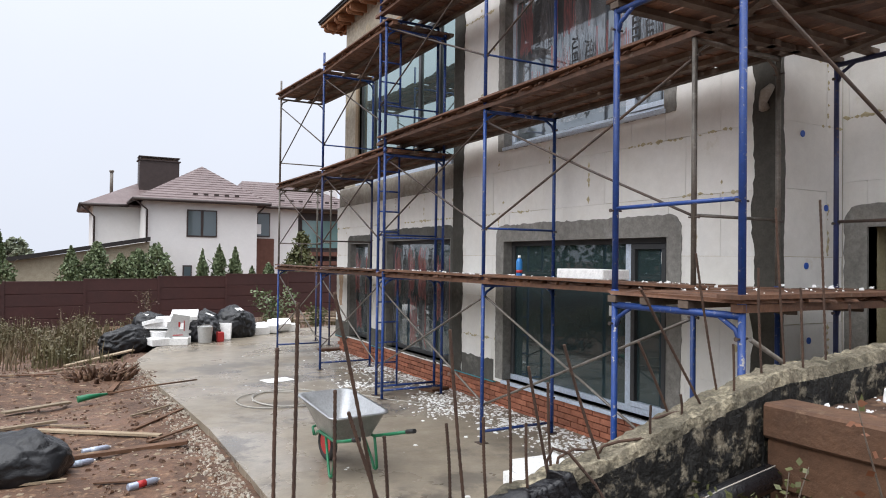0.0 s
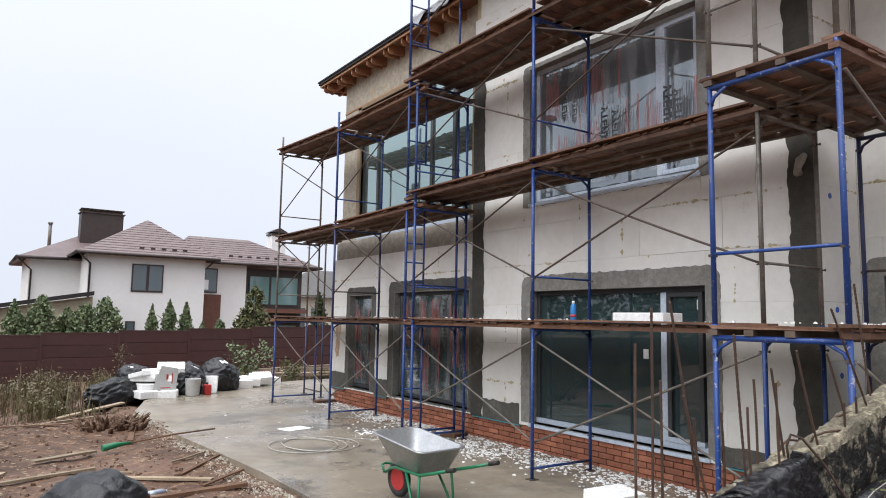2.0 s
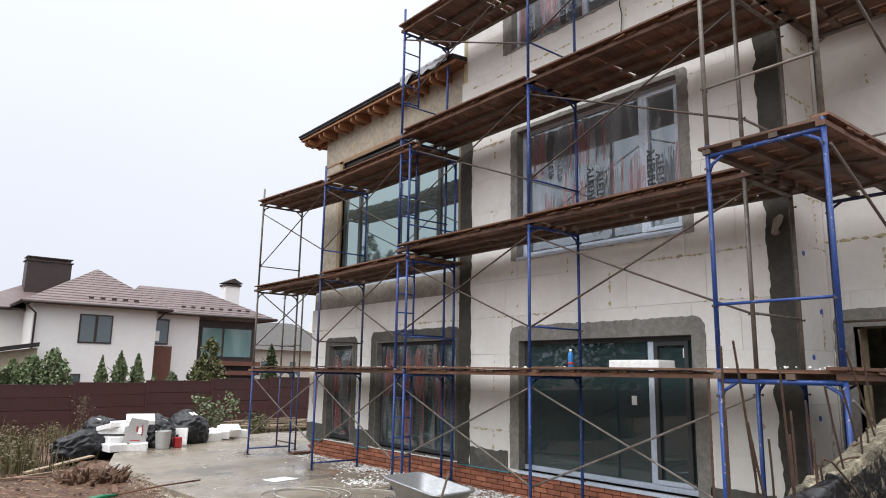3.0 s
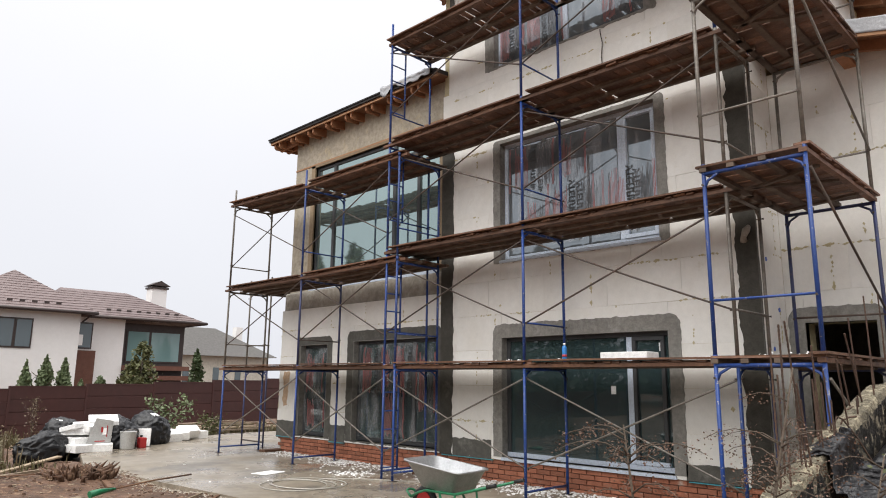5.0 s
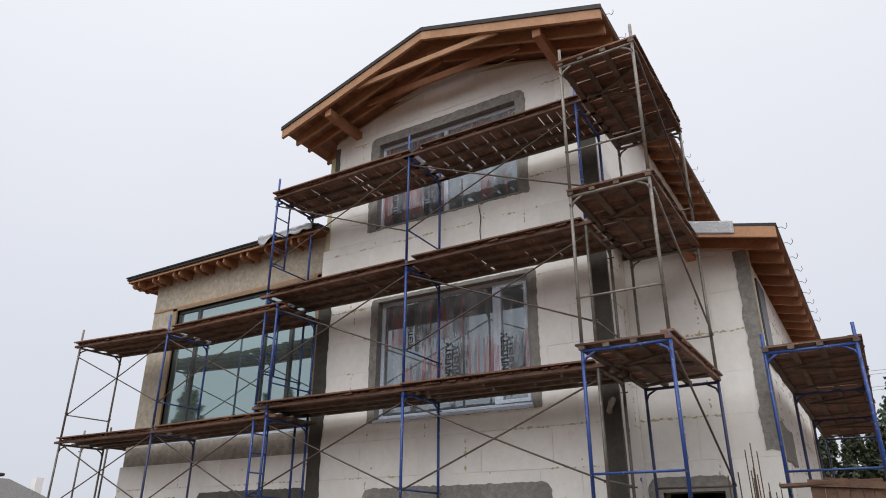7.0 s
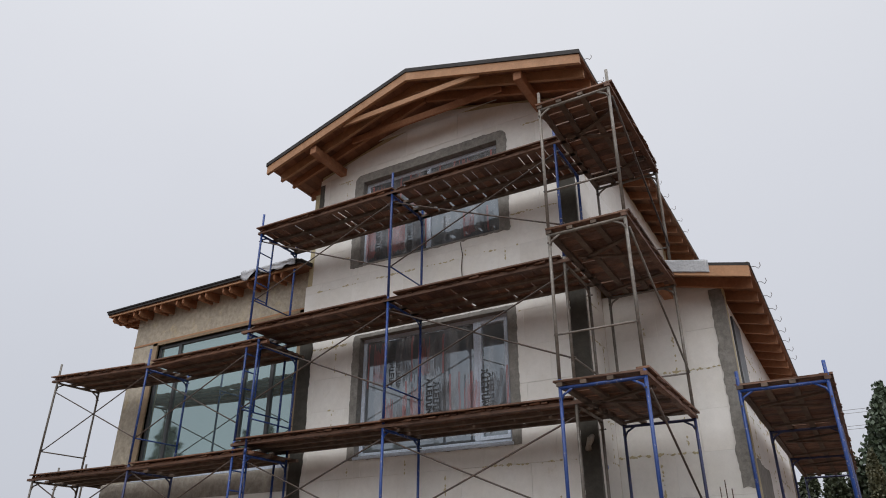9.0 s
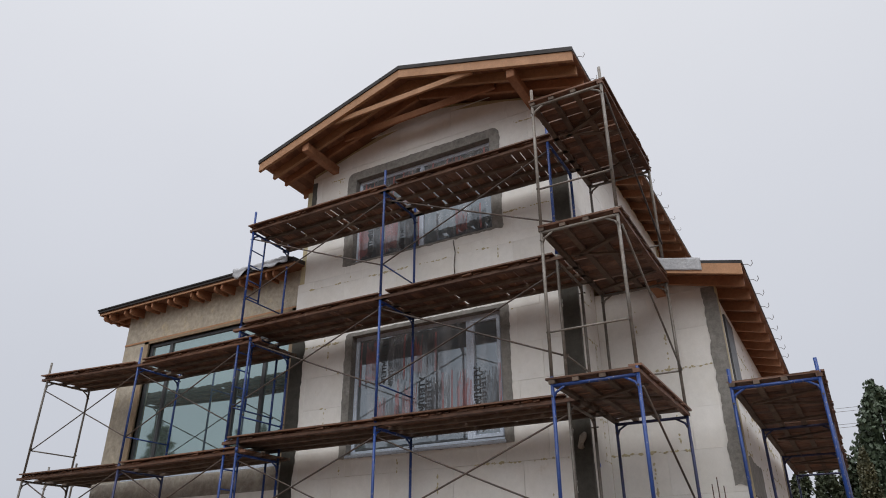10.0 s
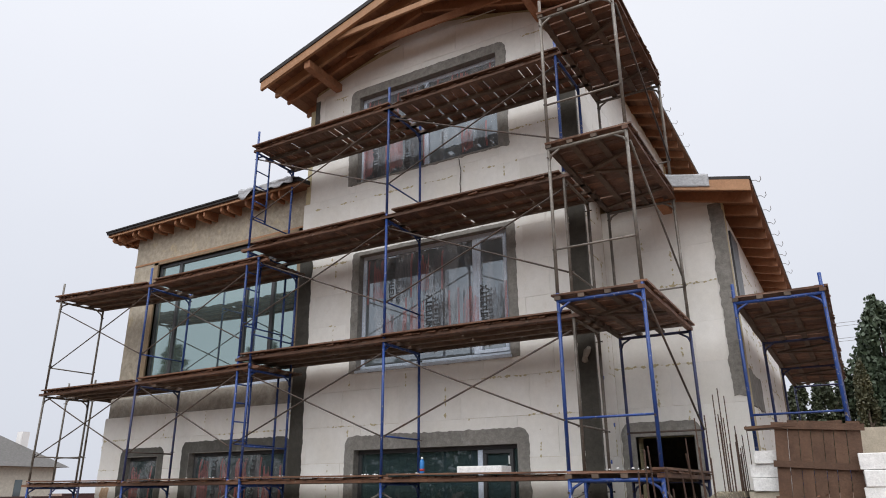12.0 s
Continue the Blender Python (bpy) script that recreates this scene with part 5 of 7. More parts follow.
for a, b, za in (((4.2, NY - 0.8), (13.2, NY - 0.8), 6.0), ((13.2, NY + 0.8), (21.65, NY + 0.8), 5.95), ((1.2, NY + 3.2), (4.2, NY + 3.2), 5.75), ((1.2, NY + 3.2), (1.2, NY + 12), 5.75), ((4.2, NY - 0.8), (4.2, NY + 4), 6.0), ((21.65, NY + 0.8), (21.65, NY + 11), 5.95)):
    bm = bmesh.new()
    tube(bm, [(*a, za - 0.05), (*b, za - 0.05)], 0.11, 8)
    part("gutter", bm, M_BROWN, NB)
for pts in ([(4.3, NY - 0.75, 5.9), (5.1, NY - 0.1, 5.3), (5.1, NY - 0.1, -1)], [(1.3, NY + 3.3, 5.6), (2.1, NY + 3.9, 4.9), (2.1, NY + 3.9, -1)], [(12.9, NY - 0.6, 5.9), (12.5, NY - 0.1, 5.4)]):
    bm = bmesh.new()
    tube(bm, pts, 0.06, 8)
    part("downpipe", bm, M_BROWN, NB)


def nwindow(x0, z0, x1, z1, y, split, glass):
    f = nbox("window", (x0, y - 0.06, z0), (x1, y + 0.1, z1), M_BROWN)
    n_ = len(split) - 1
    for a, b in zip(split, split[1:]):
        bm = bmesh.new()
        box(bm, x0 + (x1 - x0) * a + 0.09, y - 0.09, z0 + 0.1, x0 + (x1 - x0) * b - 0.09, y - 0.065, z1 - 0.1)
        part("pane", bm, glass, f)


nwindow(7.62, 3.55, 9.62, 5.42, NY, (0, 0.5, 1), M_PANE2)
nwindow(7.4, -0.6, 8.0, 1.6, NY, (0, 1), M_PANE2)
nwindow(12.75, 3.7, 13.75, 5.5, NY + 1.6, (0, 1), M_PANE2)
nbox("cladding", (12.65, NY + 1.5, 0.6), (14.05, NY + 1.6, 3.6), M_BRICK2)
nbox("air_conditioner", (12.4, NY + 0.6, 3.9), (12.85, NY + 1.5, 4.6), M_PLASTER)
nwindow(16.3, 2.9, 20.3, 5.2, NY + 2.2, (0, 0.42, 1), M_TEAL)
nwindow(16.3, -0.8, 20.3, 1.5, NY + 2.2, (0, 0.42, 1), M_TEAL)
for z in (2.5, 1.8):
    nbox("balcony_band", (15.9, NY + 1.2, z - 0.16), (20.7, NY + 2.2, z + 0.16), M_BRICK2)
ch = nbox("chimney", (5.1, NY + 6.0, 6.0), (7.9, NY + 7.4, 9.35), M_BROWN)
bm = bmesh.new()
box(bm, 5.0, NY + 5.9, 9.35, 8.0, NY + 7.5, 9.42)
box(bm, 5.05, NY + 5.95, 9.62, 7.95, NY + 7.45, 9.68)
for x in (5.2, 6.5, 7.8):
    box(bm, x - 0.04, NY + 6.1, 9.42, x + 0.04, NY + 6.2, 9.62)
part("cap", bm, M_BROWN, ch)
bm = bmesh.new()
tube(bm, [(3.35, NY + 8, 6.5), (3.35, NY + 8, 8.6)], 0.12, 10)
tube(bm, [(3.35, NY + 8, 8.5), (3.35, NY + 8, 8.65)], 0.17, 10)
part("flue_pipe", bm, M_PIPE, NB)
ch2 = nbox("chimney", (19.5, NY + 6.2, 6.3), (20.7, NY + 7.3, 8.9), M_PLASTER)
bm = bmesh.new()
prism(bm, ((19.3, 9.15), (20.9, 9.15), (20.1, 9.55)), "y", NY + 6.0, NY + 7.5)
box(bm, 19.4, NY + 6.1, 8.9, 20.8, NY + 7.4, 9.05)
part("cap", bm, M_BROWN, ch2)
# snow guards and tile courses
for r in range(14):
    z = 6.2 + r * 0.2
    f = (z - 6.0) / 3.0
    bm = bmesh.new()
    tube(bm, [(4.2 + 5.1 * f, NY - 0.8 + 5.3 * f, z + 0.01), (13.2 - 3.9 * f, NY - 0.8 + 5.3 * f, z + 0.01)], 0.022, 5)
    part("tile_course", bm, M_TILE, NB)
for r in range(10):
    z = 6.1 + r * 0.2
    f = (z - 5.95) / 2.25
    bm = bmesh.new()
    tube(bm, [(11.0 + 1.5 * f, NY + 0.8 + 4.6 * f, z + 0.01), (21.65 - 4.45 * f, NY + 0.8 + 4.6 * f, z + 0.01)], 0.022, 5)
    part("tile_course", bm, M_TILE, NB)
for x in (8.0, 8.7, 9.4, 10.1, 10.8, 14.5, 15.2, 15.9, 16.6, 17.3, 18.0, 18.7, 19.4):
    bm = bmesh.new()
    y_ = NY - 0.1 if x < 12 else NY + 1.5
    box(bm, x, y_, 6.42, x + 0.3, y_ + 0.06, 6.56)
    part("snow_guard", bm, M_BROWN, NB)
# low outbuilding beside it
out = thing("outbuilding", "low beige outbuilding with sloping dark roof", "shed")
bm = bmesh.new()
prism(bm, ((-16, -1.5), (5.0, -1.5), (5.0, 3.1), (-3, 1.7), (-16, 1.1)), "y", NY - 3, NY - 0.2)
part("wall", bm, material("beige_render", (0.40, 0.36, 0.27), 0.9, bump=0.2), out)
bm = bmesh.new()
prism(bm, ((-17, 1.05), (-3, 1.7), (5.0, 3.15), (5.0, 3.4), (-3, 1.95), (-17, 1.3)), "y", NY - 3.5, NY - 0.2)
part("roof", bm, M_EDGE, out)
# a farther house
FH = thing("far_house", "distant cream house with dark hip roof", "house")
bm = bmesh.new()
box(bm, 31, 82, -2, 46, 92, 4.6)
part("wall", bm, material("cream_plaster", (0.55, 0.52, 0.45), 0.9, bump=0.1), FH)
bm = bmesh.new()
vs = [bm.verts.new(p) for p in ((30, 81, 4.6), (47, 81, 4.6), (47, 93, 4.6), (30, 93, 4.6), (36.5, 87, 8.4), (41, 87, 8.4))]
for f in ((0, 1, 5, 4), (1, 2, 5), (2, 3, 4, 5), (3, 0, 4), (3, 2, 1, 0)):
    bm.faces.new([vs[i] for i in f])
part("roof", bm, material("slate_roof", (0.10, 0.095, 0.09), 0.7, bump=0.2), FH)
for x in (33, 34.6, 38.5, 41.5):
    bm = bmesh.new()
    box(bm, x, 81.95, 0.8, x + 0.8, 82.05, 3.2)
    part("window", bm, M_PANE2, FH)
for x in (33.5, 43):
    bm = bmesh.new()
    box(bm, x, 85, 5, x + 0.9, 86, 8.6)
    part("chimney", bm, M_PLASTER, FH)


# ---- plants ----
def leaf_material(name, a, b):
    m = material(name, a, 0.6, second=b, scale=1.5, amount=0.9, fine=20, bump=0)
    return m


# Hedge green is lightened partly to paint in haze over the thuja row.
M_LEAF = leaf_material("hedge_leaf", (0.16, 0.20, 0.10), (0.10, 0.14, 0.065))
M_DARKLEAF = leaf_material("conifer_needles", (0.075, 0.105, 0.042), (0.042, 0.068, 0.028))
M_OLIVE = leaf_material("autumn_leaf", (0.10, 0.10, 0.035), (0.06, 0.075, 0.025))
M_DRY = leaf_material("dry_grass", (0.15, 0.105, 0.06), (0.08, 0.06, 0.032))
M_GREENGRASS = leaf_material("grass_blade", (0.095, 0.088, 0.036), (0.13, 0.095, 0.05))
# Far leaf green, lightened in the colour itself to stand for distance haze.
M_HAZE = leaf_material("haze_tinted_far_leaf", (0.16, 0.18, 0.115), (0.12, 0.14, 0.09))
M_BARK = material("bark", (0.10, 0.075, 0.055), 0.9, bump=0.6)
M_RUSTLEAF = leaf_material("russet_leaf", (0.19, 0.07, 0.03), (0.12, 0.05, 0.025))


def leaves(verts, faces, c, size, rng, flat=0.4):
    d = Vector((rng.gauss(0, 1), rng.gauss(0, 1), rng.gauss(0, flat))).normalized()
    s = d.cross(Vector((rng.gauss(0, 1), rng.gauss(0, 1), rng.gauss(0, 1)))).normalized()
    c = Vector(c)
    k = len(verts)
    L, W = size * rng.uniform(0.7, 1.4), size * rng.uniform(0.3, 0.5)
    verts += [c - d * L * 0.5, c + s * W, c + d * L * 0.5, c - s * W]
    faces.append((k, k + 1, k + 2, k + 3))


def from_lists(name, verts, faces, mat, parent=None):
    me = bpy.data.meshes.new(name)
    me.from_pydata([tuple(v) for v in verts], [], faces)
    me.materials.append(mat)
    ob = new(name, me)
    if parent is not None:
        ob.parent = parent
    return ob


def cone_tree(at, h, r, n, mat, seed, label, leaf=0.2, ragged=0.25, name="conifer", group="trees", flat=0.4, round_=False):
    rng = random.Random(seed)
    tr = thing(name, label, "tree", group, at)
    bm = bmesh.new()
    tube(bm, [(0, 0, -0.3), (0.03 * h * 0.1, 0, h * 0.4), (0, 0, h * 0.92)], [0.035 * h * 0.5, 0.012 * h, 0.004 * h], 7)
    for k in range(7):
        a, z = rng.uniform(0, 6.28), h * rng.uniform(0.2, 0.7)
        q = r * 0.6
        tube(bm, [(0, 0, z), (math.cos(a) * q * 0.5, math.sin(a) * q * 0.5, z + 0.05 * h), (math.cos(a) * q, math.sin(a) * q, z + 0.12 * h)], [0.01 * h, 0.006 * h, 0.003 * h], 5)
    part("trunk", bm, M_BARK, tr)
    vs, fs = [], []
    lumps = [(rng.uniform(0, 6.28), rng.uniform(0.08, 0.95), rng.uniform(0.5, 1.15)) for _ in range(70)]
    for k in range(n):
        a0, f0, q0 = rng.choice(lumps)
        f = min(1.0, max(0.02, f0 + rng.gauss(0, 0.04)))
        prof = (1 - f) ** 0.8 * (0.35 + 0.65 * min(1, f * 6)) if not round_ else math.sqrt(max(0.02, 1 - (2 * f - 1) ** 2)) * (0.8 + 0.2 * math.sin(5 * f))
        rr = r * prof * q0 * (1 - ragged * rng.random() ** 2) * math.sqrt(rng.uniform(0.35, 1.0))
        a = a0 + rng.gauss(0, 0.22)
        leaves(vs, fs, (math.cos(a) * rr, math.sin(a) * rr, h * f + rng.gauss(0, 0.02 * h)), leaf, rng, flat)
    o = from_lists("crown", vs, fs, mat, tr)
    return tr


# thuja row behind the fence and shrubs beside the neighbour's house
rng = random.Random(77)
for x, y, h, r in ((-2.4, 39, 3.6, 1.0), (0.6, 39, 3.0, 1.0), (1.7, 39.3, 3.2, 0.9), (2.8, 39, 2.6, 0.8), (3.7, 39.2, 2.9, 0.9), (4.6, 39, 3.3, 0.9), (7.2, 41, 2.9, 0.6), (8.1, 41, 3.2, 0.8), (9.0, 41, 3.1, 0.7), (10.2, 42, 2.0, 0.6), (11.2, 42, 2.2, 0.5), (-5.2, 39, 2.8, 1.0), (-8, 40, 3.1, 1.1)):
    cone_tree((x, y, -0.9), h + 0.5, r * 1.35, 3600, M_LEAF, int(x * 10) + 200, "dense green thuja behind the brown fence", 0.17, ragged=0.5, name="thuja", group="thuja row", flat=1.4, round_=(int(x * 10) % 3 != 0))
cone_tree((12.6, 40, -0.9), 4.6, 1.4, 3200, M_OLIVE, 31, "loose green shrub tree beside the white house", 0.2, 0.6, "young_tree", "trees", 0.6, True)
cone_tree((27.5, 64, -1.5), 6.0, 1.7, 3000, M_DARKLEAF, 33, "dark blue-green spruce by the far house", 0.3, 0.5, "spruce")
# skyline trees, their haze painted into the leaf colour
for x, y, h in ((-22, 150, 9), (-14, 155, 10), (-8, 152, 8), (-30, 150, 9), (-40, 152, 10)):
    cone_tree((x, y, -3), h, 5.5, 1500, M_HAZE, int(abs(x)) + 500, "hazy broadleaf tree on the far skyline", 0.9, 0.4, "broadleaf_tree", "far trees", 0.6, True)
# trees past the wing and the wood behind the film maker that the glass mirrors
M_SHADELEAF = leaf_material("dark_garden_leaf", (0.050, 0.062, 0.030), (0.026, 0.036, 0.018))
M_PINE = leaf_material("pine_needles", (0.052, 0.075, 0.040), (0.030, 0.048, 0.026))
M_BRONZE = leaf_material("bronze_thuja_leaf", (0.072, 0.066, 0.028), (0.036, 0.042, 0.018))
cone_tree((38, -0.9, 1.0), 10.0, 2.4, 20000, M_PINE, 61, "dark green pine beyond the scaffolded wing", 0.24, 0.75, "pine", flat=2.2, round_=True)
cone_tree((39, -3.6, 1.0), 9.6, 2.6, 12000, M_PINE, 62, "dark green pine beyond the scaffolded wing", 0.26, 0.75, "pine", flat=2.2)
for x, y, h, r in ((36, 0.35, 6.8, 0.85), (36.2, -1.25, 6.9, 0.85), (36, -2.9, 6.6, 0.9), (36.4, -4.5, 6.9, 0.9)):
    cone_tree((x, y, 0.9), h, r, 8000, M_BRONZE, int(x * 7 + y * 3), "clipped bronze-green thuja column beyond the wing", 0.14, 0.25, "thuja", "trees", 1.6, True)
for x, y, h, r in ((37, 3.3, 6.3, 1.3), (37.5, 2.2, 6.6, 1.4), (38, 1.1, 6.9, 1.4), (39, -0.2, 7.2, 1.6), (40, 4.6, 6.6, 1.5)):
    cone_tree((x, y, 0.8), h, r, 8000, M_SHADELEAF, int(x * 7 + y * 3), "dark green garden tree beyond the scaffolded wing", 0.2, 0.35, "garden_tree", "trees", 0.8, True)
def power_pole(at, tall):
    """A tapered wooden pole with two arms."""
    pp = thing("power_pole", "grey wooden power pole with two cross arms", "power pole", "power poles", at)
    bm = bmesh.new()
    tube(bm, [(0, 0, -0.5), (0, 0, tall)], [0.14, 0.09], 10)
    part("pole", bm, M_BATTEN, pp)
    for z_ in (tall - 0.15, tall - 1.25):
        bm = bmesh.new()
        box(bm, -0.7, -0.06, z_ - 0.06, 0.7, 0.06, z_ + 0.06)
        part("cross_arm", bm, M_BATTEN, pp)


for py in (-26.0, 30.0):
    power_pole((52, py, 0.0), 13.6)
wires = thing("power_line", "thin sagging overhead wires strung between two poles", "cable", "", (52, -26.0, 0.0))
for x_, z_ in ((-0.6, 13.5), (0.6, 13.5), (-0.6, 12.4), (0.6, 12.4)):
    bm = bmesh.new()
    tube(bm, [(x_, 5.6 * q, z_ - 0.7 * math.sin(math.pi * q / 10)) for q in range(11)], 0.013, 5)
    part("wire", bm, M_DARKPIPE, wires)
M_BEIGEWALL = material("beige_block", (0.50, 0.45, 0.36), 0.9, bump=0.2)
bm = bmesh.new()
box(bm, 18.0, -8, 0.5, 18.2, 1.2, 3.35)
structure("garden_wall", bm, M_BEIGEWALL, "plain beige garden wall beyond the wing", "wall")
vs, fs = [], []
rng = random.Random(9)
for k in range(120):
    a = radians(rng.uniform(112, 280))
    d = rng.uniform(62, 85)
    cx, cy = d * math.cos(a) - 4, d * math.sin(a) + 6
    h, r = (rng.uniform(13, 20) if a < radians(160) else rng.uniform(8, 14)), rng.uniform(2.4, 4.2)
    for j in range(330):
        f = rng.random()
        rr = r * min(1.0, 1.5 * (1 - f)) ** 0.8 * math.sqrt(rng.random())
        b = rng.uniform(0, 6.28)
        leaves(vs, fs, (cx + math.cos(b) * rr, cy + math.sin(b) * rr, h * (0.04 + 0.96 * f)), 1.0, rng, 0.6)
tagged(from_lists("woodland", vs, fs, M_DARKLEAF), "dark mixed woodland edge behind the plot", "woodland", "", "stuff")

# weeds at the plot's edge
def blades(name, label, spots, mat, seed, lean=0.35):
    rng = random.Random(seed)
    vs, fs = [], []
    for x, y, h, n in spots:
        for k in range(n):
            px, py = x + rng.gauss(0, 0.22), y + rng.gauss(0, 0.22)
            if 1.7 < px < 12 and 2.7 < py < 20.3 and not (px < 2.4 and py > 16.5):
                continue
            z = ground_z(px, py) - 0.02
            hh, a, w = h * rng.uniform(0.4, 1.2), rng.uniform(0, 6.28), rng.uniform(0.006, 0.016)
            bx, by = math.cos(a), math.sin(a)
            q = lean * hh * rng.random()
            k0 = len(vs)
            vs += [Vector((px - by * w, py + bx * w, z)), Vector((px + by * w, py - bx * w, z)), Vector((px + bx * q * 0.4 + by * w, py + by * q * 0.4 - bx * w, z + hh * 0.6)),
                   Vector((px + bx * q * 0.4 - by * w, py + by * q * 0.4 + bx * w, z + hh * 0.6)), Vector((px + bx * q, py + by * q, z + hh))]
            fs += [(k0, k0 + 1, k0 + 2, k0 + 3), (k0 + 3, k0 + 2, k0 + 4)]
            if h > 0.5 and k % 3 == 0:
                for j in range(9):
                    leaves(vs, fs, Vector((px + bx * q * 0.6, py + by * q * 0.6, z + hh * rng.uniform(0.4, 1.0))) + Vector((rng.gauss(0, 0.06), rng.gauss(0, 0.06), 0)), 0.06, rng)
    return tagged(from_lists(name, vs, fs, mat), label, "weeds", "", "stuff")


rng = random.Random(12)
spots = [(rng.uniform(-9, 1.2), rng.uniform(16.4, 27.5), 0.15 + 0.6 * rng.random() ** 2, 46) for _ in range(300)]
spots += [(rng.uniform(1, 16), rng.uniform(21.5, 27.8), rng.uniform(0.2, 0.6), 22) for _ in range(130)]
blades("green_weeds", "tall green and yellow weeds along the fence", spots, M_GREENGRASS, 13)
spots = [(rng.uniform(-8, 1.0), rng.uniform(16.2, 26), 0.2 + 0.7 * rng.random() ** 2, 26) for _ in range(150)]
blades("dry_weeds", "dry brown weed stems along the fence", spots, M_DRY, 14)
spots = [(rng.uniform(1.5, 3.1), rng.uniform(0.6, 2.2), rng.uniform(0.1, 0.3), 14) for _ in range(26)]
blades("bank_weeds", "sparse weeds on the soil bank by the timber", spots, M_OLIVE, 15)


def shrub(at, h, spread, n, mat, seed, label, leaf=0.05, stems=7):
    rng = random.Random(seed)
    sh = thing("shrub", label, "shrub", "", at)
    vs, fs = [], []
    bm = bmesh.new()
    for s in range(stems):
        a = rng.uniform(0, 6.28)
        d = spread * rng.uniform(0.3, 1)
        pts = [(0, 0, 0), (math.cos(a) * d * 0.3, math.sin(a) * d * 0.3, h * 0.45), (math.cos(a) * d * 0.8, math.sin(a) * d * 0.8, h * rng.uniform(0.75, 1.05)), (math.cos(a) * d, math.sin(a) * d, h * rng.uniform(0.75, 1.1))]
        tube(bm, pts, [0.006, 0.005, 0.003, 0.002], 5)
        for k in range(n // stems):
            t = rng.uniform(0.25, 1.0) * 2.999
            i = int(t)
            p = Vector(pts[i]).lerp(Vector(pts[i + 1]), t - i)
            leaves(vs, fs, p + Vector((rng.gauss(0, leaf), rng.gauss(0, leaf), rng.gauss(0, leaf))), leaf, rng)
    part("stem_cluster", bm, M_BARK, sh)
    from_lists("foliage", vs, fs, mat, sh)
    return sh


for k, (x, y, h, m, n_) in enumerate(((2.75, 1.55, 0.85, M_RUSTLEAF, 60), (2.55, 1.9, 0.6, M_OLIVE, 90), (2.2, 2.1, 0.5, M_OLIVE, 60), (2.95, 1.3, 0.7, M_RUSTLEAF, 50), (1.9, 1.7, 0.4, M_OLIVE, 50))):
    shrub((x, y, ground_z(x, y) - 0.03), h * 0.8, 0.28, n_ + 40, m, 300 + k, "sparse wild shrub with autumn leaves by the timber" if m is M_RUSTLEAF else "small green weed shrub on the soil bank", 0.032)
M_SEED = leaf_material("brown_seed_head", (0.13, 0.068, 0.04), (0.075, 0.04, 0.026))


def dry_weed(at, seed, h, lean):
    """A tall dead weed: one bent stem, arching twigs and many small seed heads."""
    rng = random.Random(seed)
    wd_ = thing("dry_weed", "tall dead brown weed with drooping seed heads", "weed", "dead weeds", at)
    bm = bmesh.new()
    stem = [Vector((lean[0] * t * t, lean[1] * t * t, h * t)) for t in (0, 0.2, 0.4, 0.6, 0.8, 1.0)]
    tube(bm, stem, [0.009, 0.008, 0.007, 0.005, 0.004, 0.002], 6)
    vs, fs = [], []
    for k in range(46):
        t = rng.uniform(0.3, 0.98)
        i = min(4, int(t * 5))
        p = stem[i].lerp(stem[i + 1], t * 5 - i)
        a, L = rng.uniform(0, 6.28), rng.uniform(0.10, 0.27) * (1.25 - t * 0.5)
        q = [p + Vector((math.cos(a) * L * u, math.sin(a) * L * u, L * (0.75 * u - 0.7 * u * u))) for u in (0, 0.3, 0.6, 0.85, 1.0)]
        tube(bm, q, [0.0028, 0.002, 0.0016, 0.0012, 0.0008], 4)
        for j in range(60):
            u = rng.uniform(0.25, 1.0) * 3.999
            m = int(u)
            leaves(vs, fs, q[m].lerp(q[m + 1], u - m) + Vector((rng.gauss(0, 0.012), rng.gauss(0, 0.012), rng.gauss(-0.006, 0.012))), 0.0065, rng)
    tagged(part("twig_mass", bm, M_BARK, wd_), "", "", "", "stuff")
    o = from_lists("seed_mass", vs, fs, M_SEED, wd_)
    tagged(o, "", "", "", "stuff")
    return wd_


dry_weed((-1.48, 1.66, ground_z(-1.48, 1.66) - 0.03), 401, 1.42, (0.22, -0.10))
dry_weed((-1.62, 1.80, ground_z(-1.62, 1.8) - 0.03), 402, 1.3, (-0.05, 0.05))
dry_weed((-1.30, 1.50, ground_z(-1.3, 1.5) - 0.03), 403, 1.15, (0.2, -0.1))
shrub((6.2, 21.9, -0.2), 1.3, 0.7, 420, M_LEAF, 330, "leafy green shrub by the fence", 0.11, 12)
shrub((7.6, 21.8, -0.2), 0.7, 0.5, 260, M_OLIVE, 331, "low yellow-green shrub by the fence", 0.1, 10)
shrub((2.4, 21.5, -0.3), 1.5, 0.35, 220, M_DRY, 332, "tall dry weed by the fence", 0.05, 9)

# ---- loose things ----
M_BAG = material("black_plastic_sack", (0.009, 0.0095, 0.011), 0.33, second=(0.016, 0.017, 0.02), scale=4, bump=0.7, bump_scale=12, rough_spread=0.1, spec=0.45)
M_FOIL = material("crumpled_black_sheet", (0.010, 0.010, 0.012), 0.3, bump=0.6, bump_scale=26, spec=0.5)
M_STEEL = material("galvanised_steel", (0.46, 0.47, 0.48), 0.38, metal=0.75, second=(0.36, 0.37, 0.38), scale=5, amount=0.8, bump=0.06)
M_GREEN = material("green_tube_paint", (0.012, 0.17, 0.075), 0.35, bump=0.05)
M_RUBBER = material("black_rubber", (0.02, 0.02, 0.02), 0.7, bump=0.3)
M_REDP = material("red_plastic", (0.45, 0.03, 0.03), 0.45, bump=0.05)
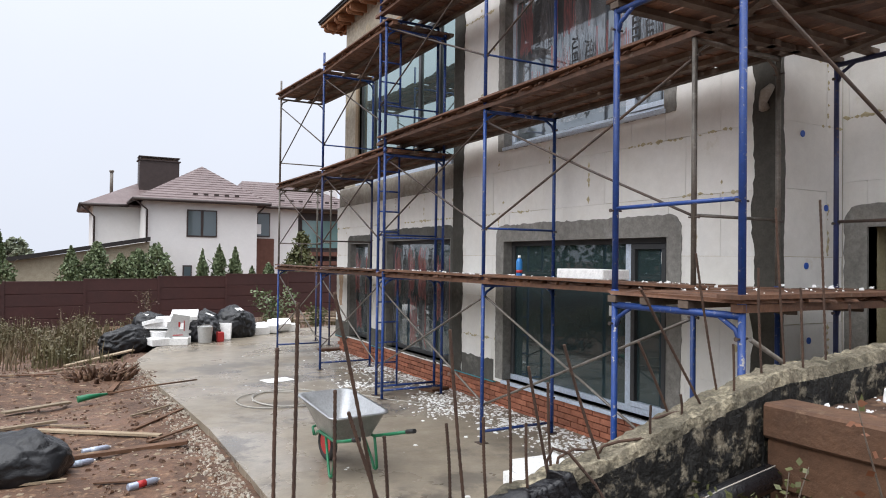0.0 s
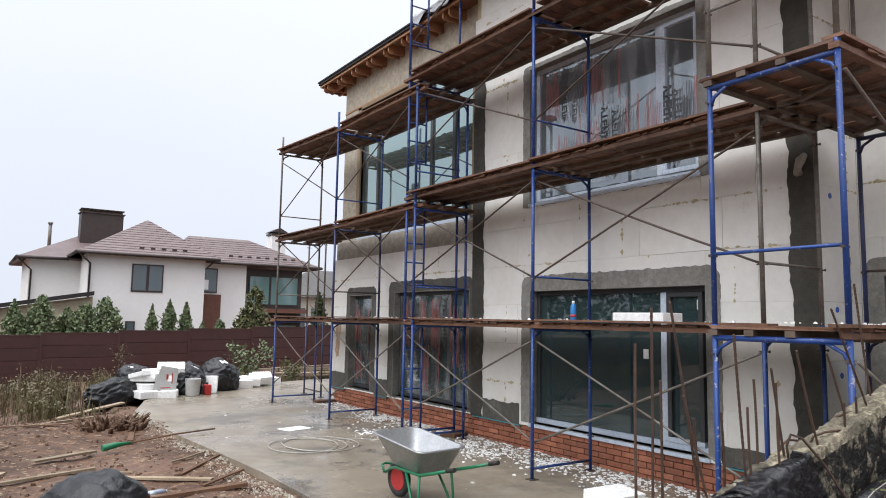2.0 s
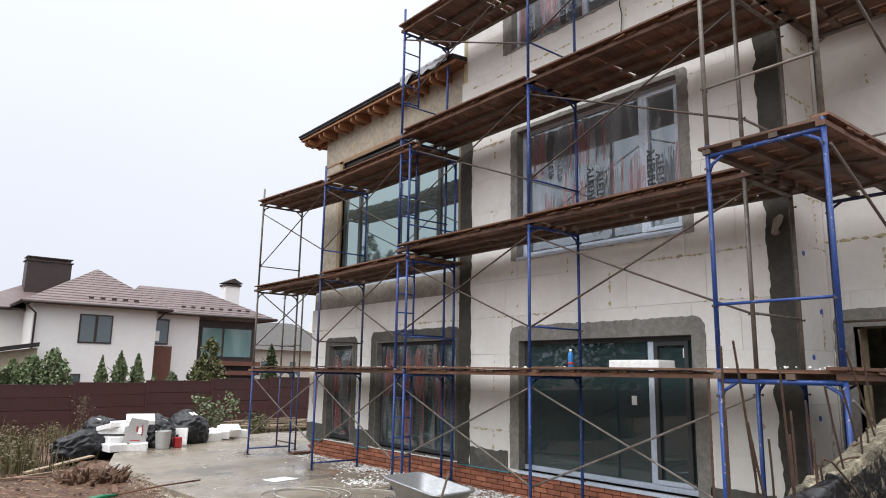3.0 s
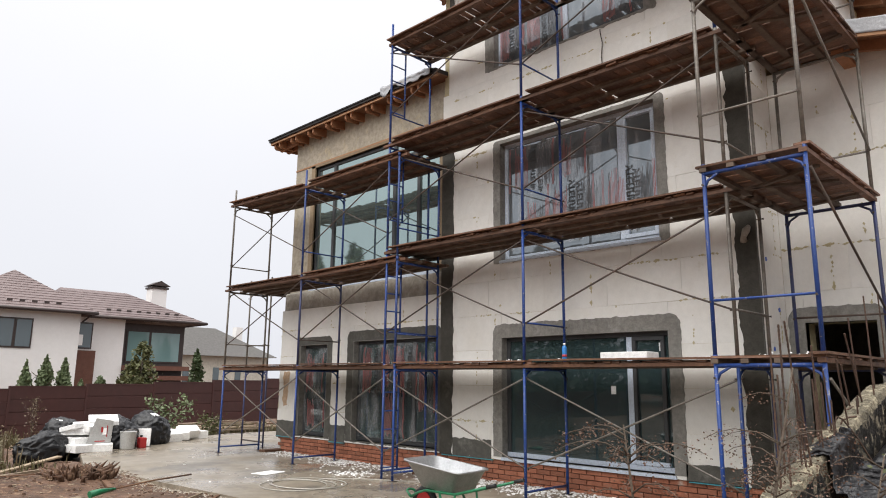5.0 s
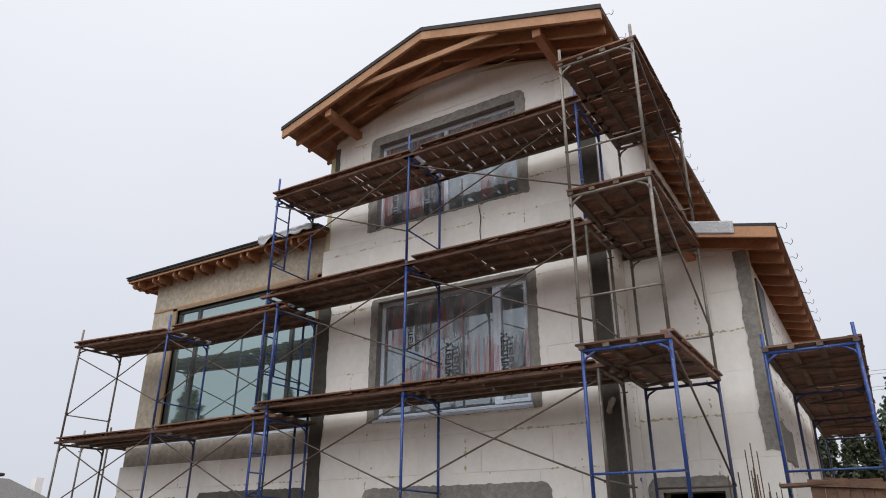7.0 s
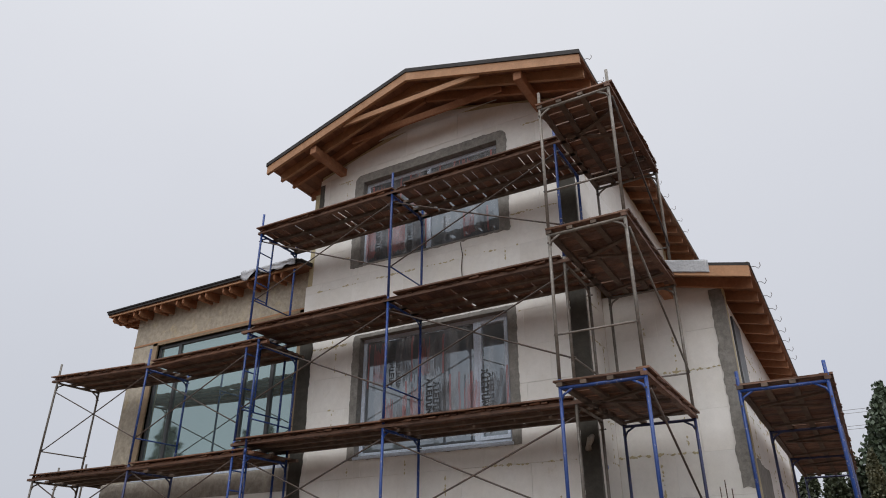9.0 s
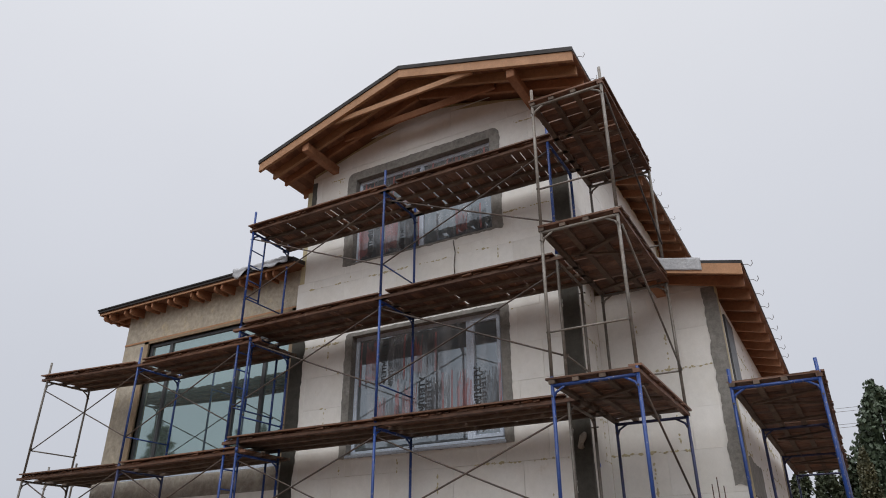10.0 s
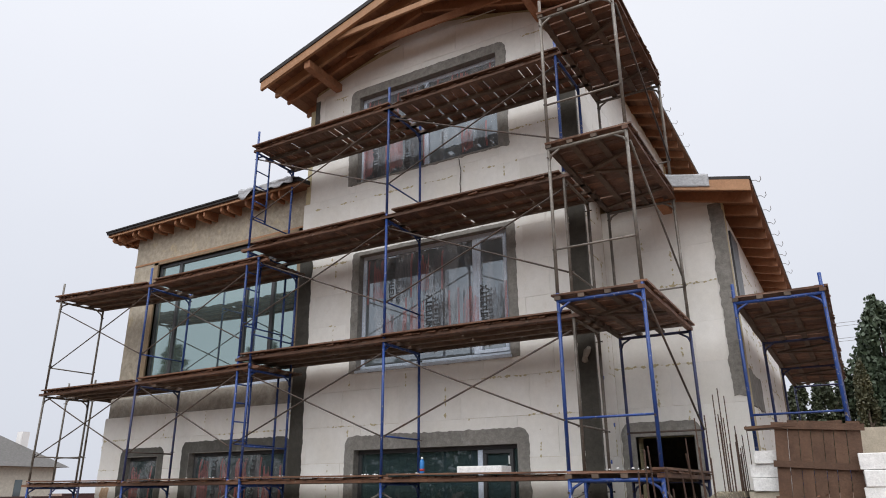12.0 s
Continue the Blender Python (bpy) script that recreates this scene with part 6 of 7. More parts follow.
M_WHITE = material("clean_foam", (0.82, 0.82, 0.81), 0.8, second=(0.74, 0.74, 0.73), scale=3, bump=0.2, bump_scale=90, spread=0.03)
M_OLDWOOD = material("weathered_board", (0.30, 0.235, 0.16), 0.85, second=(0.20, 0.15, 0.10), scale=5, amount=0.8, fine=60, bump=0.35, spread=0.25)
M_BLUECAN = material("blue_can", (0.02, 0.20, 0.55), 0.3, bump=0)
M_TUBE = material("grey_blue_can", (0.36, 0.40, 0.50), 0.35, metal=0.3, second=(0.3, 0.3, 0.36), scale=9, bump=0.05)
M_CABLE = material("pale_cable", (0.42, 0.40, 0.36), 0.6, bump=0)
M_CLEAR = material("milky_plastic", (0.46, 0.46, 0.45), 0.3, second=(0.36, 0.36, 0.35), scale=5, bump=0.4, bump_scale=9)
M_FENCEW = material("reddish_boards", (0.115, 0.062, 0.036), 0.8, second=(0.065, 0.034, 0.022), scale=4, amount=0.9, fine=50, bump=0.4, spread=0.25)


def sack(at, size, seed, label="full black rubbish sack with creases", rz=0.0, tied=True, mat=None, fold=1.0):
    bm = bmesh.new()
    bmesh.ops.create_icosphere(bm, subdivisions=5, radius=1.0)
    sx, sy, sz = size
    for v in bm.verts:
        p = v.co.copy()
        n = p.normalized()
        big = 0.16 * noise.noise(n * 1.6 + Vector((seed, 0, 0)))
        crease = abs(noise.noise(n * 3.4 + Vector((0, seed, 0)))) * 0.22 + abs(noise.noise(n * 8.0 + Vector((0, seed, 3)))) * 0.10 + abs(noise.noise(n * 18.0 + Vector((seed, 0, 3)))) * 0.03
        r = 1 + big - crease * fold
        if tied and n.z > 0.93:
            r += (n.z - 0.93) * 0.8
        v.co = Vector((n.x * r * sx, n.y * r * sy, max(-0.55, n.z * r) * sz + 0.5 * sz))
    ob = part("rubbish_sack", bm, mat or M_BAG, None, "", True)
    ob.matrix_world = pose(*at, 0, 0, rz)
    return tagged(ob, label, "rubbish bag", "rubbish sacks")


def slab_block(at, size, rz=0.0, tilt=0.0, label="clean white foam offcut", mat=None, name="foam_block", seed=0):
    bm = bmesh.new()
    box(bm, -size[0] / 2, -size[1] / 2, 0, size[0] / 2, size[1] / 2, size[2])
    bevelled(bm, 0.006)
    ob = part(name, bm, mat or M_WHITE)
    ob.matrix_world = pose(*at, tilt, 0, rz)
    return tagged(ob, label, "foam block", "foam offcuts")


def board(a, b, w=0.11, th=0.028, label="weathered loose board on the clay", mat=None, name="loose_board"):
    a, b = Vector(a), Vector(b)
    L = (b - a).length
    bm = bmesh.new()
    n_ = 6
    prev = None
    for i in range(n_ + 1):
        s = L * i / n_
        c = [bm.verts.new((s, y, z + 0.004 * nz(s * 4, y * 9, L))) for y, z in ((-w / 2, 0), (w / 2, 0), (w / 2, th), (-w / 2, th))]
        if prev:
            for j in range(4):
                bm.faces.new((prev[j], prev[(j + 1) % 4], c[(j + 1) % 4], c[j]))
        else:
            bm.faces.new(c)
        prev = c
    bm.faces.new(prev[::-1])
    ob = part(name, bm, mat or M_OLDWOOD)
    d = b - a
    ob.matrix_world = Matrix.Translation(a) @ d.to_track_quat("X", "Z").to_matrix().to_4x4()
    return tagged(ob, label, "board", "loose boards")


def gz(x, y):
    return SLAB_Z if (x > 1.95 and y > 2.75) else ground_z(x, y)


# rubbish heap at the end of the slab
sack((1.75, 17.95, gz(1.75, 17.9)), (0.85, 0.34, 0.42), 1, "long dark sack lying by the slab", 25, False)
sack((2.2, 18.55, gz(2.2, 18.6)), (0.5, 0.42, 0.50), 2, "black sack behind the foam stack", 0)
sack((3.30, 18.25, SLAB_Z), (0.58, 0.5, 0.44), 3, "full black sack with foam scraps in it")
sack((3.55, 18.9, SLAB_Z), (0.5, 0.45, 0.46), 7, "full black sack behind others")
sack((4.25, 18.75, SLAB_Z), (0.58, 0.5, 0.52), 4, "tall full black sack beside the foam")
rng = random.Random(3)
for k, (x, y, z, w, d, h, r, t) in enumerate(((2.55, 18.05, 0.0, 1.05, 0.7, 0.16, -8, 0), (2.62, 18.1, 0.16, 1.0, 0.62, 0.15, 14, 3), (2.55, 18.08, 0.32, 0.92, 0.6, 0.14, -24, -6), (2.78, 18.1, 0.44, 0.85, 0.55, 0.14, 22, 9), (2.95, 18.15, 0.60, 0.62, 0.45, 0.1, -14, 18), (2.3, 18.0, 0.46, 0.5, 0.4, 0.1, 35, -14))):
    slab_block((x, y, SLAB_Z + z), (w, d, h), r, t, "thick white foam sheet in the rubbish heap")
slab_block((2.35, 17.6, SLAB_Z), (0.5, 0.4, 0.16), 10)
slab_block((2.75, 17.55, SLAB_Z), (0.42, 0.36, 0.16), -15)
slab_block((3.85, 18.1, SLAB_Z), (0.4, 0.08, 0.42), -30, -12, "small foam sheet leaning on the sacks")
for k, (x, y, r) in enumerate(((4.95, 19.0, 10), (5.3, 19.2, -20), (5.6, 19.4, 25), (5.95, 19.55, 5), (5.2, 19.35, 40), (5.75, 19.6, -10))):
    slab_block((x, y, SLAB_Z + 0.05 * (k % 3)), (0.5, 0.42, 0.2), r, 8 * (k % 3), "loose white foam piece at the slab edge")
for k, (x, y, z, s) in enumerate(((2.15, 18.5, 0.70, 0.2), (4.35, 18.7, 0.78, 0.2), (3.6, 18.7, 0.66, 0.25))):
    slab_block((x, y, z), (s, s * 0.8, 0.1), 30 * k, 25, "foam scrap sticking out of a sack")
bm = bmesh.new()
prism(bm, ((-0.3, 0.0), (0.25, 0.05), (0.28, 0.55), (-0.1, 0.62), (-0.2, 0.3)), "y", 17.66, 17.668)
wrap = part("printed_wrapper", bm, M_CLEAR)
wrap.location = (2.72, 0.0, 0.25)
tagged(wrap, "torn clear wrapper with red print on the foam stack", "plastic film")
bm = bmesh.new()
for q in ((-0.1, 0.1, 0.12, 0.12), (0.14, 0.2, 0.16, 0.45), (0.02, 0.3, 0.06, 0.42)):
    box(bm, q[0], 17.652, q[1], q[2], 17.658, q[3])
part("red_print", bm, M_REDP, wrap)
bk = thing("bucket", "translucent white plastic bucket beside the sacks", "bucket", "", (3.35, 17.65, SLAB_Z))
bm = bmesh.new()
tube(bm, [(0, 0, 0), (0, 0, 0.02), (0, 0, 0.38), (0, 0, 0.40)], [0.15, 0.155, 0.18, 0.19], 20)
part("body", bm, M_CLEAR, bk)
bm = bmesh.new()
tube(bm, [(0.18 * math.cos(a), 0.18 * math.sin(a) - 0.02, 0.36 - 0.1 * math.sin(a)) for a in (math.pi + math.pi * k / 10 for k in range(11))], 0.006, 6)
part("handle", bm, M_PIPE, bk)
cn = thing("canister", "small red plastic canister by the sacks", "canister", "", (3.72, 17.75, SLAB_Z))
bm = bmesh.new()
box(bm, -0.08, -0.1, 0, 0.08, 0.1, 0.24)
part("body", bevelled(bm, 0.025, 2), M_REDP, cn)
bm = bmesh.new()
tube(bm, [(0, 0.05, 0.24), (0, 0.05, 0.29)], 0.03, 10)
part("cap", bm, M_RUBBER, cn)

# big sack on the clay and its neighbour
sack((-0.02, 8.30, gz(0, 8.3) - 0.03), (0.50, 0.42, 0.33), 11, "bulging black rubbish sack lying on clay", -25, False, None, 0.4)
sack((-1.15, 8.2, gz(-1.1, 8.2) - 0.03), (0.45, 0.4, 0.22), 12, "flat black sack on the clay", 15, False, None, 0.5)

# foam cans on the clay
def foam_can(at, rz, label="empty foam can lying on the clay"):
    c = thing("foam_can", label, "can", "foam cans", at, rz)
    bm = bmesh.new()
    r = 0.033
    tube(bm, [(-0.15, 0, r), (-0.145, 0, r), (0.11, 0, r), (0.135, 0, r), (0.15, 0, r)], [0.028, r, r, 0.026, 0.014], 14)
    part("body", bm, M_TUBE, c)
    bm = bmesh.new()
    tube(bm, [(-0.06, 0, r), (0.02, 0, r)], r + 0.001, 14)
    part("label_band", bm, M_REDP if at[1] < 8 else M_FRAMEW, c)
    bm = bmesh.new()
    tube(bm, [(0.15, 0, r), (0.165, 0, r)], 0.012, 10)
    part("nozzle", bm, M_WHITE, c)
    return c


foam_can((1.03, 7.33, gz(1.0, 7.3) + 0.0), 25)
foam_can((0.70, 9.12, gz(0.7, 9.1)), 18)
foam_can((0.52, 8.50, gz(0.5, 8.5)), 22)

# boards and sticks
board((0.08, 10.26, gz(0.1, 10.2) + 0.02), (1.41, 9.30, gz(1.4, 9.3) + 0.03), 0.09)
board((0.34, 8.95, gz(0.3, 8.9) + 0.01), (1.62, 8.63, gz(1.6, 8.6) + 0.04), 0.11, 0.04, mat=M_SLEEPER)
board((-0.35, 11.35, gz(-0.3, 11.3) + 0.03), (0.45, 11.8, gz(0.4, 11.8) + 0.05), 0.12)
board((-1.2, 10.3, gz(-1.2, 10.3) + 0.02), (0.3, 10.6, gz(0.3, 10.6) + 0.02), 0.07, 0.03)
board((-1.8, 13.6, gz(-1.8, 13.6) + 0.02), (0.9, 15.2, gz(0.9, 15.2) + 0.03), 0.06, 0.04)
board((0.4, 16.2, gz(0.4, 16.2) + 0.05), (1.7, 16.9, 0.14), 0.14, 0.03)
board((-1.4, 9.5, gz(-1.4, 9.5) + 0.02), (-0.7, 10.9, gz(-0.7, 10.9) + 0.02), 0.1, 0.03)
board((1.2, 13.1, 0.12), (1.0, 12.2, 0.1), 0.08, 0.03, mat=M_SLEEPER)
sp = thing("long_stick", "thin dark stick with green end across slab edge", "stick", "", (0, 0, 0))
bm = bmesh.new()
tube(bm, [(0.95, 11.9, 0.14), (1.6, 12.05, 0.19), (2.3, 12.25, 0.20)], 0.014, 6)
part("shaft", bm, M_SLEEPER, sp)
bm = bmesh.new()
tube(bm, [(0.55, 11.78, 0.11), (0.7, 11.82, 0.13), (0.95, 11.9, 0.14)], [0.05, 0.045, 0.018], 8)
part("green_end", bm, M_GREEN, sp)
rng = random.Random(71)
for k in range(26):
    x, y = rng.uniform(-3.2, 1.3), rng.uniform(7.5, 16.0)
    a, L = rng.uniform(-0.9, 0.9), rng.uniform(0.25, 1.1)
    board((x, y, gz(x, y) + 0.015), (x + L * math.cos(a), y + L * math.sin(a), gz(x + L * math.cos(a), y + L * math.sin(a)) + 0.02), rng.uniform(0.025, 0.06), rng.uniform(0.012, 0.022),
          "broken wood scrap lying on the clay", rng.choice((M_OLDWOOD, M_SLEEPER, M_SLEEPER)), "wood_scrap")
# torn root stump
st = thing("tree_stump", "torn dark root stump in the clay", "stump", "", (0.95, 13.35, gz(0.95, 13.35)))
rng = random.Random(17)
bm = bmesh.new()
for k in range(90):
    a, d = rng.uniform(0, 6.28), 0.42 * math.sqrt(rng.random())
    x, y = math.cos(a) * d * 1.3, math.sin(a) * d
    t_ = rng.uniform(0.06, 0.26) * (1.1 - d)
    tube(bm, [(x, y, -0.05), (x * 1.1, y * 1.1, t_ * 0.6), (x * 1.2 + rng.gauss(0, 0.07), y * 1.2 + rng.gauss(0, 0.07), t_)], [rng.uniform(0.02, 0.06), 0.03, 0.004], 5)
part("root_mass", bm, M_SOIL, st)

# wheelbarrow
wb = thing("wheelbarrow", "galvanised wheelbarrow with green tube frame on wet slab", "wheelbarrow", "", (2.80, 6.78, SLAB_Z), -84)
def tray_ring(x0, x1, w0, w1, z0, z1, n=6, r=0.09):
    pts = []
    for cx, cy, a0 in ((x1 - r, w1 - r, 0), (x0 + r, w0 - r, 90), (x0 + r, -w0 + r, 180), (x1 - r, -w1 + r, 270)):
        for k in range(n):
            a = radians(a0 + 90 * k / (n - 1))
            x = cx + r * math.cos(a)
            pts.append(Vector((x, cy + r * math.sin(a), z0 + (z1 - z0) * (x - x0) / (x1 - x0))))
    return pts
bm = bmesh.new()
rings = [tray_ring(-0.30, 0.25, 0.17, 0.20, 0.40, 0.37), tray_ring(-0.46, 0.36, 0.28, 0.29, 0.70, 0.60), tray_ring(-0.49, 0.39, 0.31, 0.32, 0.70, 0.60), tray_ring(-0.49, 0.39, 0.31, 0.32, 0.685, 0.585), tray_ring(-0.465, 0.365, 0.285, 0.295, 0.685, 0.585), tray_ring(-0.31, 0.26, 0.175, 0.205, 0.39, 0.36)]
rv = [[bm.verts.new(p) for p in r] for r in rings]
for a, b in zip(rv, rv[1:]):
    for k in range(len(a)):
        f = bm.faces.new((a[k], a[(k + 1) % len(a)], b[(k + 1) % len(a)], b[k]))
        f.smooth = True
bm.faces.new(rv[0])
bm.faces.new(rv[-1][::-1])
part("tray", bm, M_STEEL, wb, "grey galvanised tray")
for s in (-1, 1):
    bm = bmesh.new()
    tube(bm, [(-0.52, s * 0.06, 0.24), (-0.40, s * 0.09, 0.30), (-0.2, s * 0.17, 0.355), (0.25, s * 0.21, 0.355), (0.5, s * 0.25, 0.42), (0.78, s * 0.28, 0.50)], 0.016, 8)
    part("side_tube", bm, M_GREEN, wb)
    bm = bmesh.new()
    tube(bm, [(0.74, s * 0.277, 0.49), (0.86, s * 0.285, 0.52)], 0.021, 10)
    part("grip", bm, M_RUBBER, wb, "black rubber grip")
    bm = bmesh.new()
    tube(bm, [(0.02, s * 0.20, 0.345), (0.16, s * 0.235, 0.10), (0.19, s * 0.24, 0.03), (0.22, s * 0.24, 0.02), (0.25, s * 0.24, 0.04), (0.26, s * 0.23, 0.12), (0.25, s * 0.21, 0.345)], 0.014, 8)
    part("leg", bm, M_GREEN, wb)
bm = bmesh.new()
tube(bm, [(-0.52, -0.08, 0.24), (-0.60, -0.06, 0.30), (-0.62, 0, 0.31), (-0.60, 0.06, 0.30), (-0.52, 0.08, 0.24)], 0.014, 8)
part("front_hoop", bm, M_GREEN, wb)
bm = bmesh.new()
tube(bm, [(-0.36 + 0.15 * math.cos(a), 0, 0.185 + 0.15 * math.sin(a)) for a in (2 * math.pi * k / 28 for k in range(29))], 0.036, 8, False)
tyre = part("wheel", bm, M_RUBBER, wb, "black tyre with red hub")
bm = bmesh.new()
tube(bm, [(-0.36, -0.025, 0.185), (-0.36, -0.012, 0.185), (-0.36, 0.012, 0.185), (-0.36, 0.025, 0.185)], [0.118, 0.09, 0.09, 0.118], 22)
part("rim", bm, M_REDP, tyre, "red wheel rim")

# things on the lowest deck
slab_block((4.88, 5.53, 2.065), (0.34, 0.66, 0.095), 2, 0, "white foam block lying on the scaffold deck")
can = thing("spray_can", "blue foam can standing on the scaffold deck", "can", "", (4.58, 6.335, 2.065))
bm = bmesh.new()
tube(bm, [(0, 0, 0), (0, 0, 0.01), (0, 0, 0.16), (0, 0, 0.185), (0, 0, 0.195)], [0.03, 0.033, 0.033, 0.024, 0.012], 16)
part("body", bm, M_BLUECAN, can)
bm = bmesh.new()
tube(bm, [(0, 0, 0.195), (0, 0, 0.225)], 0.016, 12)
part("cap", bm, M_WHITE, can)
bm = bmesh.new()
tube(bm, [(0, 0, 0.04), (0, 0, 0.07)], 0.0338, 16)
part("label_band", bm, M_REDP, can)

# foam sheets on the terrace, coiled cable and a puddle-side plate
slab_block((4.25, 5.45, SLAB_Z), (0.62, 0.42, 0.12), -8, 0, "white foam sheet lying by the retaining wall")
slab_block((4.27, 5.47, SLAB_Z + 0.12), (0.5, 0.36, 0.1), -4, 4, "broken white foam sheet on another")
slab_block((3.55, 11.9, SLAB_Z), (0.5, 0.34, 0.012), 15, 0, "thin pale sheet lying on the slab")
slab_block((5.62, 15.15, SLAB_Z), (0.5, 0.25, 0.05), 0, 0, "dark board under a scaffold foot", M_SLEEPER, "foot_board")
slab_block((5.55, 10.03, SLAB_Z), (0.4, 0.3, 0.05), 20, 0, "dark board under a scaffold foot", M_SLEEPER, "foot_board")
cb = thing("cable_coil", "loose coil of pale cable on the wet slab", "cable", "", (0, 0, SLAB_Z + 0.008))
bm = bmesh.new()
pts = []
for k in range(120):
    a = k * 0.16
    r = 0.42 + 0.12 * nz(k * 0.05, 0, 2)
    pts.append((3.1 + 0.25 * nz(k * 0.02, 4, 1) + r * math.cos(a) * 1.15 + 0.003 * k * 0.5, 10.4 + r * math.sin(a) * 1.5 + 0.2 * nz(k * 0.03, 9, 1), 0.004 + 0.006 * (k % 40) / 40))
pts += [(3.9, 10.6, 0), (4.3, 10.2, 0), (4.6, 9.6, 0), (4.9, 9.2, 0)]
tube(bm, pts, 0.008, 5)
part("cable", bm, M_CABLE, cb)

# black sheet over the low end of the retaining wall, and the pipe beneath it
def drape(name, label, grid_fn, n1, n2, mat):
    bm = bmesh.new()
    g = [[bm.verts.new(grid_fn(i / n1, j / n2)) for j in range(n2 + 1)] for i in range(n1 + 1)]
    for i in range(n1):
        for j in range(n2):
            f = bm.faces.new((g[i][j], g[i + 1][j], g[i + 1][j + 1], g[i][j + 1]))
            f.smooth = True
    ob = part(name, bm, mat)
    sol = ob.modifiers.new("thick", "SOLIDIFY")
    sol.thickness = 0.004
    return tagged(ob, label, "plastic sheet")


def sheet_point(u, v):
    s = 0.02 + 0.95 * v
    y0 = 2.465 - 0.14 * smooth_step(0.55, 1.0, u)
    flat_run = y0 - 2.27
    x = 1.40 + 0.55 * u + 0.06 * math.sin(v * 7) + 1.2 * u * max(0.0, v - 0.25)
    top_z = ret_top(1.40 + 0.55 * u) + 0.02
    over = max(0.0, s - flat_run)
    y = y0 - min(s, flat_run) - 0.10 * min(over, 0.25) - 0.8 * max(0.0, over - 0.25)
    z = top_z - 0.06 * max(0.0, 0.12 - s) * 8 * (u < 0.9) - 0.9 * min(over, 0.25) - 0.18 * max(0.0, over - 0.25)
    cr = 0.05 * noise.noise(Vector((u * 7, v * 5, 1))) + 0.035 * abs(noise.noise(Vector((u * 13, v * 11, 4)))) + 0.012 * noise.noise(Vector((u * 34, v * 30, 8)))
    return (x + cr, y - abs(cr) * (0.3 + over), z + abs(cr) * 0.9 + 0.012)


drape("black_membrane", "crumpled black waterproof sheet over the wall", sheet_point, 90, 60, M_FOIL)
bm = bmesh.new()
tube(bm, [(2.13, 2.16, 1.21), (2.31, 2.19, 1.24), (2.61, 2.19, 1.3), (2.95, 2.19, 1.35)], 0.055, 12)
drain = tagged(part("drain_pipe", bm, M_FOIL), "black drain pipe with a white stripe beside the wall", "pipe")
bm = bmesh.new()
tube(bm, [(2.13, 2.14, 1.26), (2.31, 2.17, 1.29), (2.61, 2.17, 1.35), (2.95, 2.17, 1.4)], 0.003, 6)
part("stripe", bm, M_LEDGE, drain)
slab_block((2.05, 1.35, gz(2.05, 1.35)), (0.4, 0.34, 0.06), 30, 14, "white foam scrap on the soil bank")
slab_block((3.85, 2.0, 1.60), (0.45, 0.3, 0.07), 12, 6, "white foam scrap behind the timber")
slab_block((3.75, 1.3, 1.60), (0.3, 0.3, 0.05), 50, -6, "white foam scrap behind the timber")

# things on the upper bank by the wing: foam stacks, board panel, blocks
for k in range(5):
    slab_block((5.55 + 0.03 * (k % 2), 2.06 - 0.015 * k, 1.52 + 0.15 * k), (0.8, 0.42 - 0.015 * k, 0.145), 3 * (-1) ** k, 0, "stacked white foam sheet by the wing", M_BEIGEWALL if k < 2 else M_WHITE)
for k in range(4):
    slab_block((5.2, 0.82, 1.52 + 0.17 * k), (0.8, 0.55, 0.165), 2 * (-1) ** k, 0, "stacked white foam sheet by the wing", M_BEIGEWALL if k < 1 else M_WHITE)
pn = thing("board_panel", "reddish nailed board panel leaning on its edge", "panel", "", (5.0, 1.52, 1.55), 0)
rng = random.Random(6)
y = -0.42
while y < 0.42:
    w = rng.uniform(0.10, 0.15)
    bm = bmesh.new()
    h = 1.0 + rng.uniform(-0.03, 0.03)
    box(bm, 0, y, 0.02, 0.025, y + w - 0.006, h, pose(0, 0, 0, 4, 3, 0))
    part("plank", bm, M_FENCEW, pn)
    y += w
for z in (0.12, 0.5, 0.92):
    bm = bmesh.new()
    box(bm, -0.035, -0.46, z, -0.005, 0.46, z + 0.07, pose(0, 0, 0, 4, 3, 0))
    part("crossbar", bm, M_FENCEW, pn)
for k in range(3):
    board((5.05 + 0.1 * k, 2.2, 2.5), (5.1 + 0.1 * k, 1.2, 2.53), 0.13, 0.03, "plank lying on the foam stacks", M_FENCEW)

# plastic wraps on the roof corners and gutter hooks
M_WRAP = material("grey_plastic_wrap", (0.42, 0.43, 0.45), 0.28, second=(0.30, 0.31, 0.33), scale=6, amount=0.8, bump=0.5, bump_scale=14)


def wrap_point(u, v):
    y = 9.92 + 1.5 * u
    drop = 0.20 * (0.6 + nz(u * 5, 1, 3))
    if v < 0.35:
        f = v / 0.35
        return (EX - 0.03 + 0.02 * nz(u * 8, v * 8, 1), y, EZ - drop * (1 - f) + 0.03 * nz(u * 11, v * 9, 5) + 0.03)
    f = (v - 0.35) / 0.65
    return (EX - 0.03 + 0.4 * f, y, EZ + 0.035 + f * 0.4 * LS + 0.05 * abs(nz(u * 9, v * 7, 2)) + 0.02 * nz(u * 22, v * 18, 6))


